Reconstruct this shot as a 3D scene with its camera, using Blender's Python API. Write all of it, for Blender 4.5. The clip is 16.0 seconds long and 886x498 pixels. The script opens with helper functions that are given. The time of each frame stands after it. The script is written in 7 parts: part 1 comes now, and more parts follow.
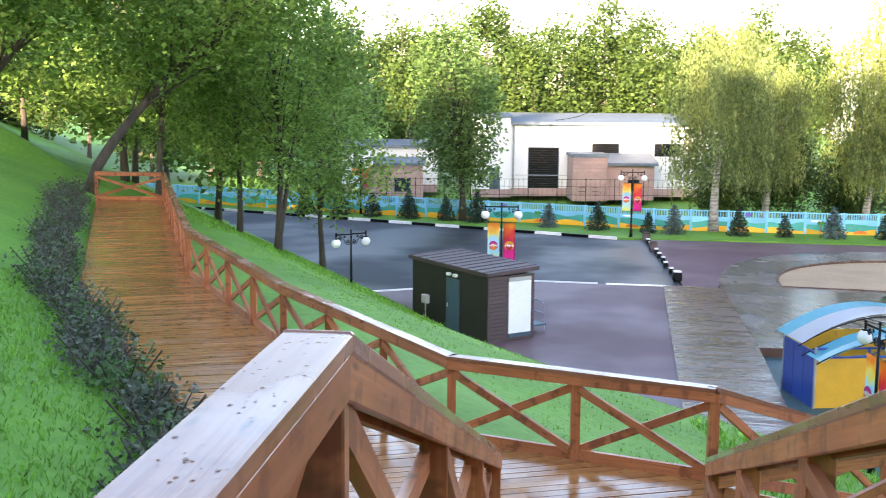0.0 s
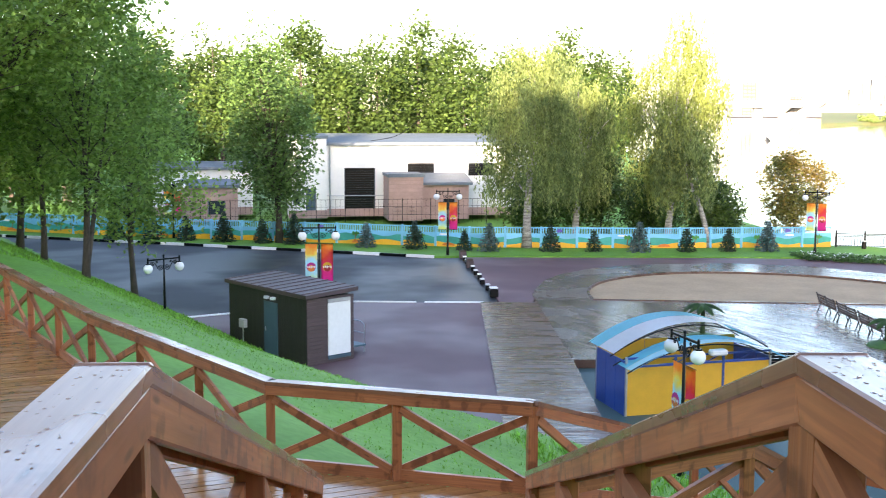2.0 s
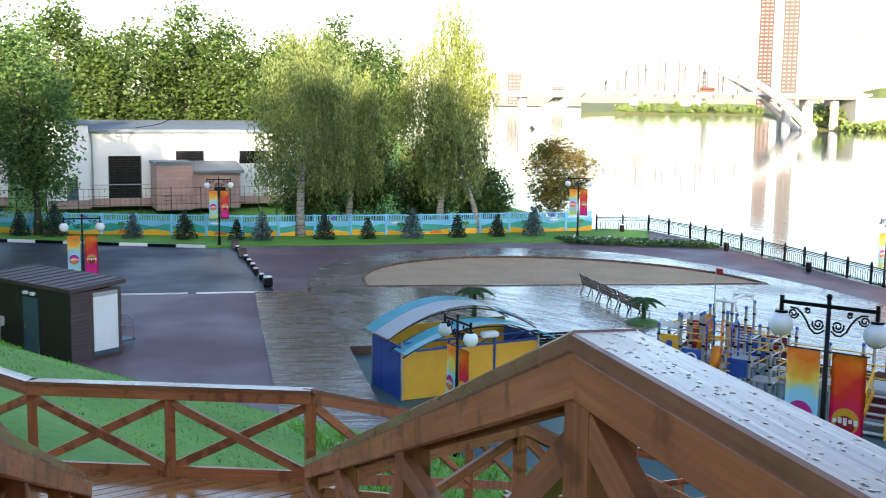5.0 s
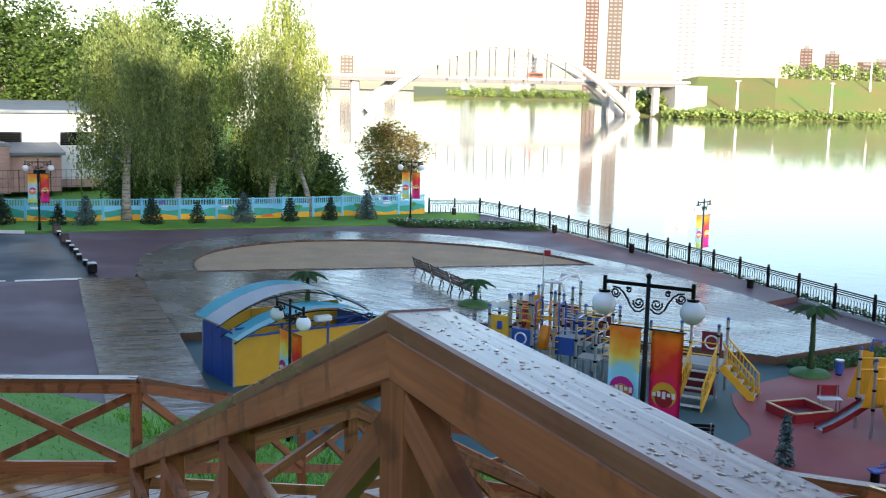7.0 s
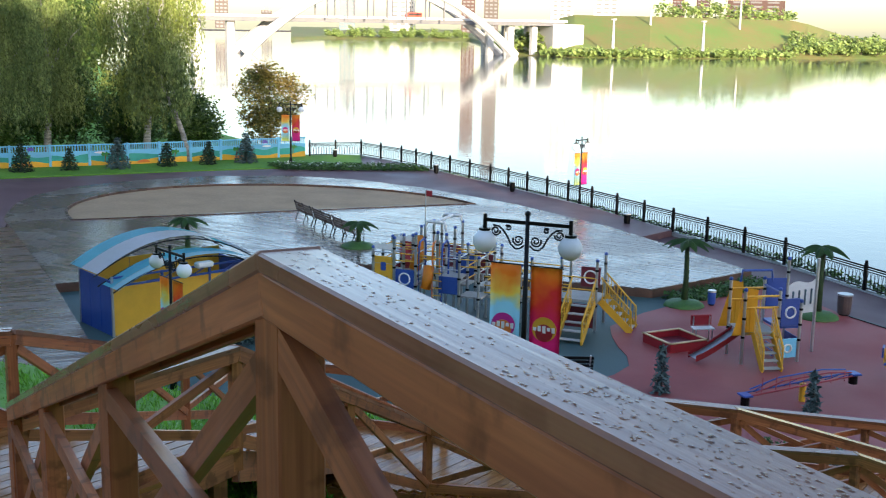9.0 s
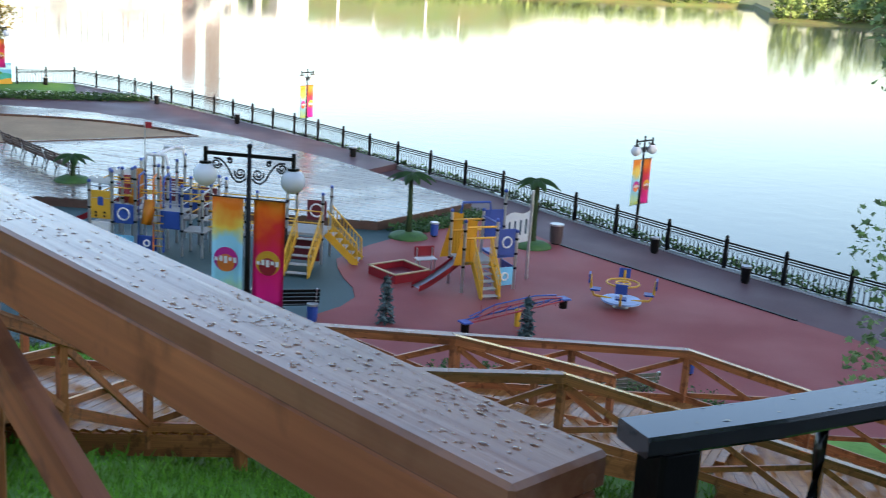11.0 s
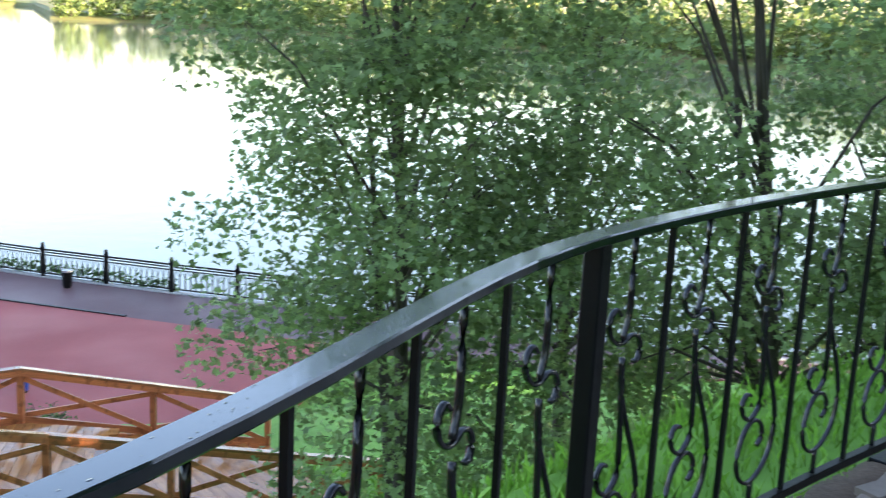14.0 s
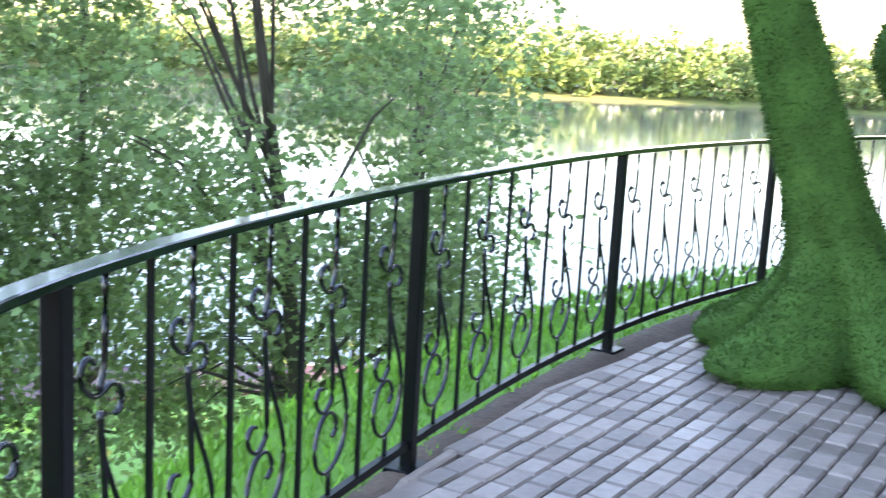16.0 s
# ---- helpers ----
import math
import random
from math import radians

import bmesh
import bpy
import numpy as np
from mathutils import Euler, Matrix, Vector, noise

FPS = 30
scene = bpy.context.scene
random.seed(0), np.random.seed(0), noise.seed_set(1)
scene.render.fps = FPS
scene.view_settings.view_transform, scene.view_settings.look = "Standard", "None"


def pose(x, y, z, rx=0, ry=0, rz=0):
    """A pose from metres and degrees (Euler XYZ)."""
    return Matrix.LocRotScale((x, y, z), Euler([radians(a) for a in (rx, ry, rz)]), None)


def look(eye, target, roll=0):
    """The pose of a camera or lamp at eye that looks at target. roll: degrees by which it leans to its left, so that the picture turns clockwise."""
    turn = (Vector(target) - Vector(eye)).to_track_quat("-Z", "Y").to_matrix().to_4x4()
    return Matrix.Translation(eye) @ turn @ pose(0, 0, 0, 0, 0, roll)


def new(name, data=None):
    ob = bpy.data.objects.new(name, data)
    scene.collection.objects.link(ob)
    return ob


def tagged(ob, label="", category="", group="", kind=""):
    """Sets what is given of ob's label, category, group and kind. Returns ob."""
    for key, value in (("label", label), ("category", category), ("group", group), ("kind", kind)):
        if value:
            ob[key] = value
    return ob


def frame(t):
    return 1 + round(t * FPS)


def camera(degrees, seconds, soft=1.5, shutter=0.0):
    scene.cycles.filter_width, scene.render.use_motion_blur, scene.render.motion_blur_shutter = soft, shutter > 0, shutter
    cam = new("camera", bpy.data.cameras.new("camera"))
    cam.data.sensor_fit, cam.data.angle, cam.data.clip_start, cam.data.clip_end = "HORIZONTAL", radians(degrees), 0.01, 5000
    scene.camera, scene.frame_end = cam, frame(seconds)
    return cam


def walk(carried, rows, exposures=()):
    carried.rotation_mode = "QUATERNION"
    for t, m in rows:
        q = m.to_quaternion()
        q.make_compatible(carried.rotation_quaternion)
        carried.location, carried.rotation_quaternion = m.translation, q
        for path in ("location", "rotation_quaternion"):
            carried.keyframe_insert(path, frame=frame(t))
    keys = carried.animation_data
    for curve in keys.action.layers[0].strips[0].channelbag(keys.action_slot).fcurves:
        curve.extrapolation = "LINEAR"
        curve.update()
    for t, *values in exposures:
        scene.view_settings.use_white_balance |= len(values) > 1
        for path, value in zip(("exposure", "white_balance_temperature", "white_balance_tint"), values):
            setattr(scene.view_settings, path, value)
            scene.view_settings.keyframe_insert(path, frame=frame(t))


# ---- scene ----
# camera and its walk
cam = camera(43.44, 16.0, soft=1.0, shutter=0.3)
PATH = (
    (0.0, -0.000, -0.000, 9.500, 0.10, -8.20, -0.40),
    (0.5, 0.008, 0.021, 9.494, -2.43, -7.96, -0.31),
    (1.0, 0.015, 0.047, 9.490, -4.96, -7.68, -0.32),
    (1.5, 0.017, 0.078, 9.481, -7.11, -7.38, -0.22),
    (2.0, 0.024, 0.095, 9.484, -9.34, -7.09, -0.22),
    (2.5, 0.027, 0.119, 9.480, -11.41, -6.92, -0.24),
    (3.0, 0.028, 0.146, 9.474, -14.13, -6.65, -0.28),
    (3.5, 0.026, 0.184, 9.465, -16.37, -6.88, -0.46),
    (6.0, 0.033, 0.122, 9.473, -25.08, -8.02, -1.13),
    (6.5, 0.057, 0.129, 9.467, -27.78, -8.13, -1.48),
    (7.0, 0.054, 0.107, 9.470, -29.50, -8.32, -1.44),
    (7.5, 0.049, 0.081, 9.471, -31.33, -9.36, -1.42),
    (8.0, 0.042, 0.069, 9.476, -32.56, -10.00, -1.29),
    (10.5, 0.048, -0.033, 9.475, -44.79, -13.60, -2.55),
    (11.0, 0.102, -0.036, 9.475, -49.35, -14.06, -3.57),
    (11.5, 0.126, -0.063, 9.505, -53.41, -14.12, -4.28),
    (12.0, 0.216, -0.066, 9.496, -57.53, -14.31, -5.38),
    (12.5, 0.236, -0.054, 9.489, -65.78, -13.09, -6.01),
    (13.0, 0.197, -0.033, 9.505, -74.13, -13.07, -4.56),
    (13.5, 0.192, -0.012, 9.502, -79.60, -12.92, -3.49),
    (14.0, 0.141, -0.001, 9.511, -84.55, -12.19, -2.77),
    (14.5, 0.130, -0.023, 9.509, -92.93, -11.45, -3.27),
    (15.0, 0.192, -0.047, 9.494, -99.46, -11.32, -3.27),
    (15.5, 0.305, -0.086, 9.491, -102.64, -11.26, -3.03),
    (16.0, 0.389, -0.143, 9.501, -108.86, -10.17, -3.13),
)
walk(cam, [(t, pose(x, y, z, 90 + pitch, roll, yaw)) for t, x, y, z, yaw, pitch, roll in PATH],
     exposures=((0.0, 2.8, 7000, 23), (3.5, 2.15, 6600, 18), (6.0, 1.75, 6300, 15), (8.0, 1.5, 6300, 14), (10.5, 1.75, 6500, 16), (12.0, 1.85, 6600, 18), (13.3, 2.1, 6800, 20), (14.4, 3.15, 6900, 22), (15.3, 3.68, 6700, 26), (16.0, 3.68, 6800, 28)))

# world, sun
SUN_AZ, SUN_EL = radians(196), radians(12.5)   # azimuth clockwise from +y
world = bpy.data.worlds.new("sky")
scene.world = world
world.use_nodes = True
wn = world.node_tree.nodes
sky = wn.new("ShaderNodeTexSky")
sky.sky_type, sky.sun_disc = "NISHITA", False
sky.sun_elevation, sky.sun_rotation = SUN_EL, SUN_AZ
sky.dust_density, sky.air_density, sky.ozone_density = 1.2, 1.0, 1.6
wn["Background"].inputs["Strength"].default_value = 0.15
world.node_tree.links.new(sky.outputs[0], wn["Background"].inputs["Color"])
sun = new("sun", bpy.data.lights.new("sun", "SUN"))
sun.data.energy, sun.data.angle, sun.data.color = 5.0, radians(0.6), (1.0, 0.86, 0.62)
sun_from = Vector((math.sin(SUN_AZ) * math.cos(SUN_EL), math.cos(SUN_AZ) * math.cos(SUN_EL), math.sin(SUN_EL)))
sun.matrix_world = look(sun_from * 100, (0, 0, 0))


# ---------- materials ----------
def mat(name, color, rough=0.6, metal=0.0, var=0.25, scale=3.0, fine=40.0, bump=0.2, stretch=(1, 1, 1),
        wet=0.0, wetscale=0.6, color2=None, spec=0.5, rand=0.12, island=0.0, trans=0.0):
    """Colour broken up at two scales, with bump; wet adds puddles of low roughness; rand varies it by object."""
    m = bpy.data.materials.new(name)
    m.use_nodes = True
    n, l = m.node_tree.nodes, m.node_tree.links
    b = n["Principled BSDF"]
    tc = n.new("ShaderNodeTexCoord")
    mp = n.new("ShaderNodeMapping")
    mp.inputs["Scale"].default_value = stretch
    l.new(tc.outputs["Object"], mp.inputs["Vector"])
    info = n.new("ShaderNodeObjectInfo")
    add = n.new("ShaderNodeVectorMath")
    l.new(mp.outputs[0], add.inputs[0])
    sc = n.new("ShaderNodeVectorMath")
    sc.operation = "SCALE"
    sc.inputs[0].default_value = (37, 19, 53)
    l.new(info.outputs["Random"], sc.inputs["Scale"])
    l.new(sc.outputs[0], add.inputs[1])
    vec = add.outputs[0]

    def noise_tex(s, detail=3):
        t = n.new("ShaderNodeTexNoise")
        t.inputs["Scale"].default_value, t.inputs["Detail"].default_value = s, detail
        l.new(vec, t.inputs["Vector"])
        return t.outputs["Fac"]
    big, small = noise_tex(scale), noise_tex(fine, 4)

    def math_node(op, a, c, clamp=False):
        x = n.new("ShaderNodeMath")
        x.operation, x.use_clamp = op, clamp
        for k, v in enumerate((a, c)):
            if isinstance(v, (int, float)):
                x.inputs[k].default_value = v
            else:
                l.new(v, x.inputs[k])
        return x.outputs[0]
    f = math_node("ADD", math_node("MULTIPLY", big, 0.6), math_node("MULTIPLY", small, 0.4))
    ramp = n.new("ShaderNodeMapRange")
    ramp.inputs["From Min"].default_value, ramp.inputs["From Max"].default_value = 0.35, 0.65
    l.new(f, ramp.inputs["Value"])
    mix = n.new("ShaderNodeMix")
    mix.data_type = "RGBA"
    c2 = color2 or tuple(c * (1 - var) for c in color)
    c1 = color if color2 else tuple(min(1, c * (1 + var * 0.6)) for c in color)
    mix.inputs["A"].default_value, mix.inputs["B"].default_value = (*c1, 1), (*c2, 1)
    l.new(ramp.outputs[0], mix.inputs["Factor"])
    hsv = n.new("ShaderNodeHueSaturation")
    src = info.outputs["Random"]
    if island:
        geo_n = n.new("ShaderNodeNewGeometry")
        src, rand = geo_n.outputs["Random Per Island"], island
    v = n.new("ShaderNodeMapRange")
    v.inputs["To Min"].default_value, v.inputs["To Max"].default_value = 1 - rand, 1 + rand
    l.new(src, v.inputs["Value"])
    l.new(v.outputs[0], hsv.inputs["Value"])
    l.new(mix.outputs["Result"], hsv.inputs["Color"])
    l.new(hsv.outputs[0], b.inputs["Base Color"])
    b.inputs["Metallic"].default_value = metal
    b.inputs["Specular IOR Level"].default_value = spec
    if wet:
        wv = noise_tex(wetscale, 3)
        wr = n.new("ShaderNodeMapRange")
        wr.inputs["From Min"].default_value, wr.inputs["From Max"].default_value = 0.42, 0.6
        wr.inputs["To Min"].default_value, wr.inputs["To Max"].default_value = rough * (1 - wet), rough
        l.new(wv, wr.inputs["Value"])
        l.new(math_node("ADD", wr.outputs[0], math_node("MULTIPLY", small, 0.08)), b.inputs["Roughness"])
    else:
        l.new(math_node("ADD", math_node("MULTIPLY", small, 0.2), rough - 0.1, True), b.inputs["Roughness"])
    if bump:
        bp = n.new("ShaderNodeBump")
        bp.inputs["Strength"].default_value, bp.inputs["Distance"].default_value = bump, 0.02
        l.new(f, bp.inputs["Height"])
        l.new(bp.outputs[0], b.inputs["Normal"])
    if trans:
        tr = n.new("ShaderNodeBsdfTranslucent")
        mx = n.new("ShaderNodeMixShader")
        mx.inputs[0].default_value = trans
        l.new(hsv.outputs[0], tr.inputs["Color"])
        l.new(b.outputs[0], mx.inputs[1])
        l.new(tr.outputs[0], mx.inputs[2])
        l.new(mx.outputs[0], n["Material Output"].inputs["Surface"])
    return m


def wood_mat(name, light, dark, rough, wet, stain=0.55):
    """Sawn softwood with the grain along x: fine streaks, knots, drip stains and wet patches."""
    m = bpy.data.materials.new(name)
    m.use_nodes = True
    n, l = m.node_tree.nodes, m.node_tree.links
    b = n["Principled BSDF"]
    tc, info = n.new("ShaderNodeTexCoord"), n.new("ShaderNodeObjectInfo")
    off, add = n.new("ShaderNodeVectorMath"), n.new("ShaderNodeVectorMath")
    off.operation = "SCALE"
    off.inputs[0].default_value = (31, 17, 43)
    l.new(info.outputs["Random"], off.inputs["Scale"])
    l.new(tc.outputs["Object"], add.inputs[0])
    l.new(off.outputs[0], add.inputs[1])

    def tex(kind, stretch, detail=3):
        mp, t = n.new("ShaderNodeMapping"), n.new("ShaderNodeTex" + kind)
        mp.inputs["Scale"].default_value = stretch
        l.new(add.outputs[0], mp.inputs["Vector"])
        l.new(mp.outputs[0], t.inputs["Vector"])
        t.inputs["Scale"].default_value = 1.0
        t.inputs["Detail"].default_value = detail
        return t

    def ramp(src, lo, hi, a, c):
        r = n.new("ShaderNodeMapRange")
        for key, val in (("From Min", lo), ("From Max", hi), ("To Min", a), ("To Max", c)):
            r.inputs[key].default_value = val
        l.new(src, r.inputs["Value"])
        return r.outputs[0]

    def mix(fac, a, c):
        x = n.new("ShaderNodeMix")
        x.data_type = "RGBA"
        l.new(fac, x.inputs["Factor"])
        for key, val in (("A", a), ("B", c)):
            if isinstance(val, tuple):
                x.inputs[key].default_value = (*val, 1)
            else:
                l.new(val, x.inputs[key])
        return x.outputs["Result"]
    grain = tex("Noise", (2.2, 55, 55), 5).outputs["Fac"]
    broad = tex("Noise", (0.9, 7, 7), 3).outputs["Fac"]
    drip = tex("Noise", (6.5, 4, 5), 4).outputs["Fac"]
    knot = tex("Voronoi", (2.6, 11, 11), 0).outputs["Distance"]
    c = mix(ramp(grain, 0.36, 0.66, 0, 1), light, tuple(0.45 * q + 0.55 * r for q, r in zip(light, dark)))
    c = mix(ramp(broad, 0.42, 0.66, 0, 0.7), c, dark)
    c = mix(ramp(drip, 0.55, 0.63, 0, stain), c, tuple(0.45 * q for q in dark))
    c = mix(ramp(knot, 0.05, 0.13, 0.85, 0), c, tuple(0.5 * q for q in dark))
    hsv = n.new("ShaderNodeHueSaturation")
    l.new(ramp(info.outputs["Random"], 0, 1, 0.84, 1.14), hsv.inputs["Value"])
    l.new(c, hsv.inputs["Color"])
    l.new(hsv.outputs[0], b.inputs["Base Color"])
    damp = tex("Noise", (1.1, 2.5, 2.5), 3).outputs["Fac"]
    l.new(ramp(damp, 0.42, 0.6, rough * (1 - wet), rough), b.inputs["Roughness"])
    bp = n.new("ShaderNodeBump")
    bp.inputs["Strength"].default_value, bp.inputs["Distance"].default_value = 0.3, 0.004
    l.new(grain, bp.inputs["Height"])
    l.new(bp.outputs[0], b.inputs["Normal"])
    return m


WOOD = wood_mat("larch", (0.56, 0.195, 0.072), (0.28, 0.08, 0.03), 0.5, 0.3, 0.6)
WOOD_CAP = wood_mat("wet_larch_cap", (0.38, 0.165, 0.085), (0.24, 0.09, 0.045), 0.3, 0.6, 0.25)
PLANK = wood_mat("wet_plank", (0.5, 0.21, 0.062), (0.27, 0.1, 0.032), 0.27, 0.8, 0.3)
GREYDECK = mat("weathered_deck", (0.2, 0.16, 0.135), 0.27, var=0.3, scale=1.2, fine=12, bump=0.15, stretch=(1, 1, 1), wet=0.6, wetscale=0.25, island=0.18)
BROWNDECK = mat("brown_deck", (0.12, 0.065, 0.045), 0.45, var=0.3, scale=1.2, fine=12, bump=0.15, wet=0.5, wetscale=0.3, island=0.2)
GREYBOARD = mat("weathered_board", (0.2, 0.16, 0.135), 0.25, var=0.3, scale=1.2, fine=12, bump=0.12, wet=0.65, wetscale=0.25, rand=0.18)
BROWNBOARD = mat("brown_board", (0.15, 0.085, 0.055), 0.42, var=0.3, scale=1.2, fine=12, bump=0.15, wet=0.55, wetscale=0.3, rand=0.22)
ASPHALT = mat("asphalt", (0.027, 0.03, 0.037), 0.62, spec=0.35, var=0.3, scale=0.25, fine=25, bump=0.15, wet=0.4, wetscale=0.12)
PLAZA = mat("red_paving", (0.12, 0.063, 0.068), 0.66, var=0.2, scale=0.3, fine=18, bump=0.15, wet=0.3, wetscale=0.15)
REDRUBBER = mat("red_rubber", (0.32, 0.068, 0.062), 0.75, var=0.15, scale=0.4, fine=30, bump=0.1, wet=0.25, wetscale=0.2)
TEAL = mat("teal_rubber", (0.035, 0.085, 0.085), 0.75, var=0.15, scale=0.4, fine=30, bump=0.1, wet=0.25, wetscale=0.2)
SAND = mat("wet_sand", (0.42, 0.29, 0.17), 0.9, var=0.2, scale=0.5, fine=9, bump=0.5)
GRASS = mat("lawn", (0.13, 0.3, 0.035), 0.7, color2=(0.08, 0.2, 0.025), scale=0.35, fine=6, bump=0.6, spec=0.2)
BLADE = mat("grass_blade", (0.18, 0.4, 0.05), 0.5, var=0.3, island=0.35, bump=0, spec=0.25, trans=0.35)
SOIL = mat("damp_soil", (0.09, 0.058, 0.035), 0.85, var=0.4, scale=4, fine=40, bump=0.8)
WHITE = mat("white_paint", (0.78, 0.78, 0.76), 0.55, var=0.06, scale=0.5, fine=8, bump=0.1)
PINK = mat("pink_brick", (0.42, 0.28, 0.25), 0.8, var=0.15, scale=1.2, fine=9, bump=0.2)
ROOF = mat("slate_roof", (0.13, 0.16, 0.19), 0.6, var=0.25, scale=0.6, fine=10)
WETIRON = mat("wet_black_iron", (0.005, 0.011, 0.013), 0.14, var=0.3, scale=6, fine=60, bump=0, spec=0.45)
WETIRON.node_tree.nodes["Principled BSDF"].inputs["Coat Weight"].default_value = 0.7
WETIRON.node_tree.nodes["Principled BSDF"].inputs["Coat Roughness"].default_value = 0.08
IRON = mat("damp_forged_iron", (0.006, 0.007, 0.008), 0.2, spec=0.5, var=0.3, scale=6, fine=60, bump=0.08)
DARK = mat("black_iron", (0.004, 0.0045, 0.005), 0.35, spec=0.2, var=0.3, scale=6, fine=60, bump=0.08)
CHAR = mat("dark_brown_siding", (0.028, 0.022, 0.022), 0.55, var=0.2, scale=1, fine=20)
BROWNSIDE = mat("brown_siding", (0.085, 0.055, 0.055), 0.55, var=0.2, scale=1, fine=20)
SLATBLUE = mat("slate_blue_paint", (0.05, 0.1, 0.13), 0.5, var=0.1)
STEEL = mat("galvanised_steel", (0.5, 0.52, 0.54), 0.35, metal=0.8, var=0.15)
GREYCONC = mat("concrete", (0.4, 0.4, 0.38), 0.8, var=0.2, scale=0.8, fine=15)
SKYBLUE = mat("sky_blue_paint", (0.16, 0.5, 0.72), 0.5, var=0.1, scale=0.8)
TURQ = mat("turquoise_paint", (0.03, 0.36, 0.3), 0.5, var=0.15)
YELLOWP = mat("yellow_paint", (0.78, 0.42, 0.03), 0.45, var=0.08)
ORANGEP = mat("orange_paint", (0.75, 0.2, 0.03), 0.45, var=0.1)
BLUEP = mat("blue_paint", (0.025, 0.075, 0.33), 0.4, var=0.12)
REDP = mat("red_paint", (0.36, 0.02, 0.03), 0.4, var=0.12)
CYANSHEET = mat("cyan_polycarbonate", (0.22, 0.72, 0.82), 0.25, var=0.06, trans=0.4)
LIGHTSHEET = mat("pale_polycarbonate", (0.9, 0.92, 0.94), 0.25, var=0.04, trans=0.4)
GLOBE = mat("opal_globe", (0.8, 0.82, 0.84), 0.25, var=0.03)
GLASSD = mat("dark_glass", (0.03, 0.035, 0.045), 0.12, var=0.2)
MAROON = mat("maroon_paint", (0.15, 0.015, 0.025), 0.4, var=0.12)
PAVER_FAR = mat("grey_paver_far", (0.225, 0.18, 0.145), 0.6, var=0.2, scale=3, fine=30, bump=0.3, wet=0.4, wetscale=0.8, island=0.28)
PAVER = mat("grey_paver", (0.225, 0.18, 0.145), 0.6, var=0.2, scale=3, fine=30, bump=0.3, wet=0.4, wetscale=0.8, rand=0.28)
BARK = mat("bark", (0.075, 0.058, 0.045), 0.85, var=0.4, scale=4, fine=20, bump=0.8, stretch=(1, 1, 0.3))
BIRCHBARK = mat("birch_bark", (0.45, 0.43, 0.4), 0.75, color2=(0.1, 0.09, 0.08), scale=2.5, fine=14, stretch=(0.6, 0.6, 3))


# ---------- mesh helpers ----------
WORLD = {}


def put(ob, parent, m):
    """Places ob in the world at m, under parent."""
    WORLD[ob.name] = m
    if parent is not None:
        ob.parent = parent
        ob.matrix_parent_inverse = WORLD[parent.name].inverted()
    ob.matrix_basis = m
    return ob


def thing(name, at, label="", category="", group="", kind=""):
    ob = new(name)
    ob.empty_display_size = 0.2
    return tagged(put(ob, None, Matrix.Translation(at)), label, category, group, kind)


def mesh_of(bm, name, material, smooth=False):
    me = bpy.data.meshes.new(name)
    bm.to_mesh(me)
    bm.free()
    me.materials.append(material)
    if smooth:
        for p in me.polygons:
            p.use_smooth = True
    return me


def part(name, bm, material, parent=None, label="", m=None, smooth=False, kind=""):
    ob = new(name, mesh_of(bm, name, material, smooth))
    put(ob, parent, m or Matrix())
    return tagged(ob, label, kind=kind)


def quick(name, verts, faces, material, parent=None, m=None, label="", kind="", category=""):
    me = bpy.data.meshes.new(name)
    me.from_pydata(verts, [], faces)
    me.materials.append(material)
    ob = new(name, me)
    put(ob, parent, m or Matrix())
    return tagged(ob, label, category, kind=kind)


CUBE_F = ((0, 3, 2, 1), (4, 5, 6, 7), (0, 1, 5, 4), (1, 2, 6, 5), (2, 3, 7, 6), (3, 0, 4, 7))


def cube_v(cx, cy, cz, sx, sy, sz):
    return [(cx + sx * a / 2, cy + sy * b / 2, cz + sz * c / 2)
            for c in (-1, 1) for a, b in ((-1, -1), (1, -1), (1, 1), (-1, 1))]


def box(bm, c, s, m=None, bevel=0.0):
    vs = [bm.verts.new(v) for v in cube_v(*c, *s)]
    fs = [bm.faces.new([vs[i] for i in f]) for f in CUBE_F]
    if bevel:
        es = list({e for f in fs for e in f.edges})
        r = bmesh.ops.bevel(bm, geom=es, offset=bevel, segments=1, affect="EDGES")
        vs = list({v for f in r["faces"] for v in f.verts} | {v for v in vs if v.is_valid})
    if m is not None:
        bmesh.ops.transform(bm, matrix=m, verts=[v for v in vs if v.is_valid])
    return bm


def tube(bm, pts, r, seg=8, taper=None, closed=False):
    """A round bar along the points; taper gives a radius for each."""
    pts = [Vector(p) for p in pts]
    rings = []
    for i, p in enumerate(pts):
        a = pts[max(i - 1, 0)]
        b = pts[min(i + 1, len(pts) - 1)]
        d = (b - a).normalized()
        u = d.cross(Vector((0, 0, 1)))
        if u.length < 1e-3:
            u = d.cross(Vector((0, 1, 0)))
        u.normalize()
        w = d.cross(u)
        rr = taper[i] if taper else r
        rings.append([bm.verts.new(p + (u * math.cos(k * math.tau / seg) + w * math.sin(k * math.tau / seg)) * rr) for k in range(seg)])
    for a, b in zip(rings, rings[1:]):
        for k in range(seg):
            bm.faces.new((a[k], a[(k + 1) % seg], b[(k + 1) % seg], b[k]))
    bm.faces.new(rings[0][::-1])
    bm.faces.new(rings[-1])
    return bm


def ball(bm, c, r, u=14, v=9, sz=1.0):
    bmesh.ops.create_uvsphere(bm, u_segments=u, v_segments=v, radius=r, matrix=Matrix.Translation(c) @ Matrix.Diagonal((1, 1, sz, 1)))
    return bm


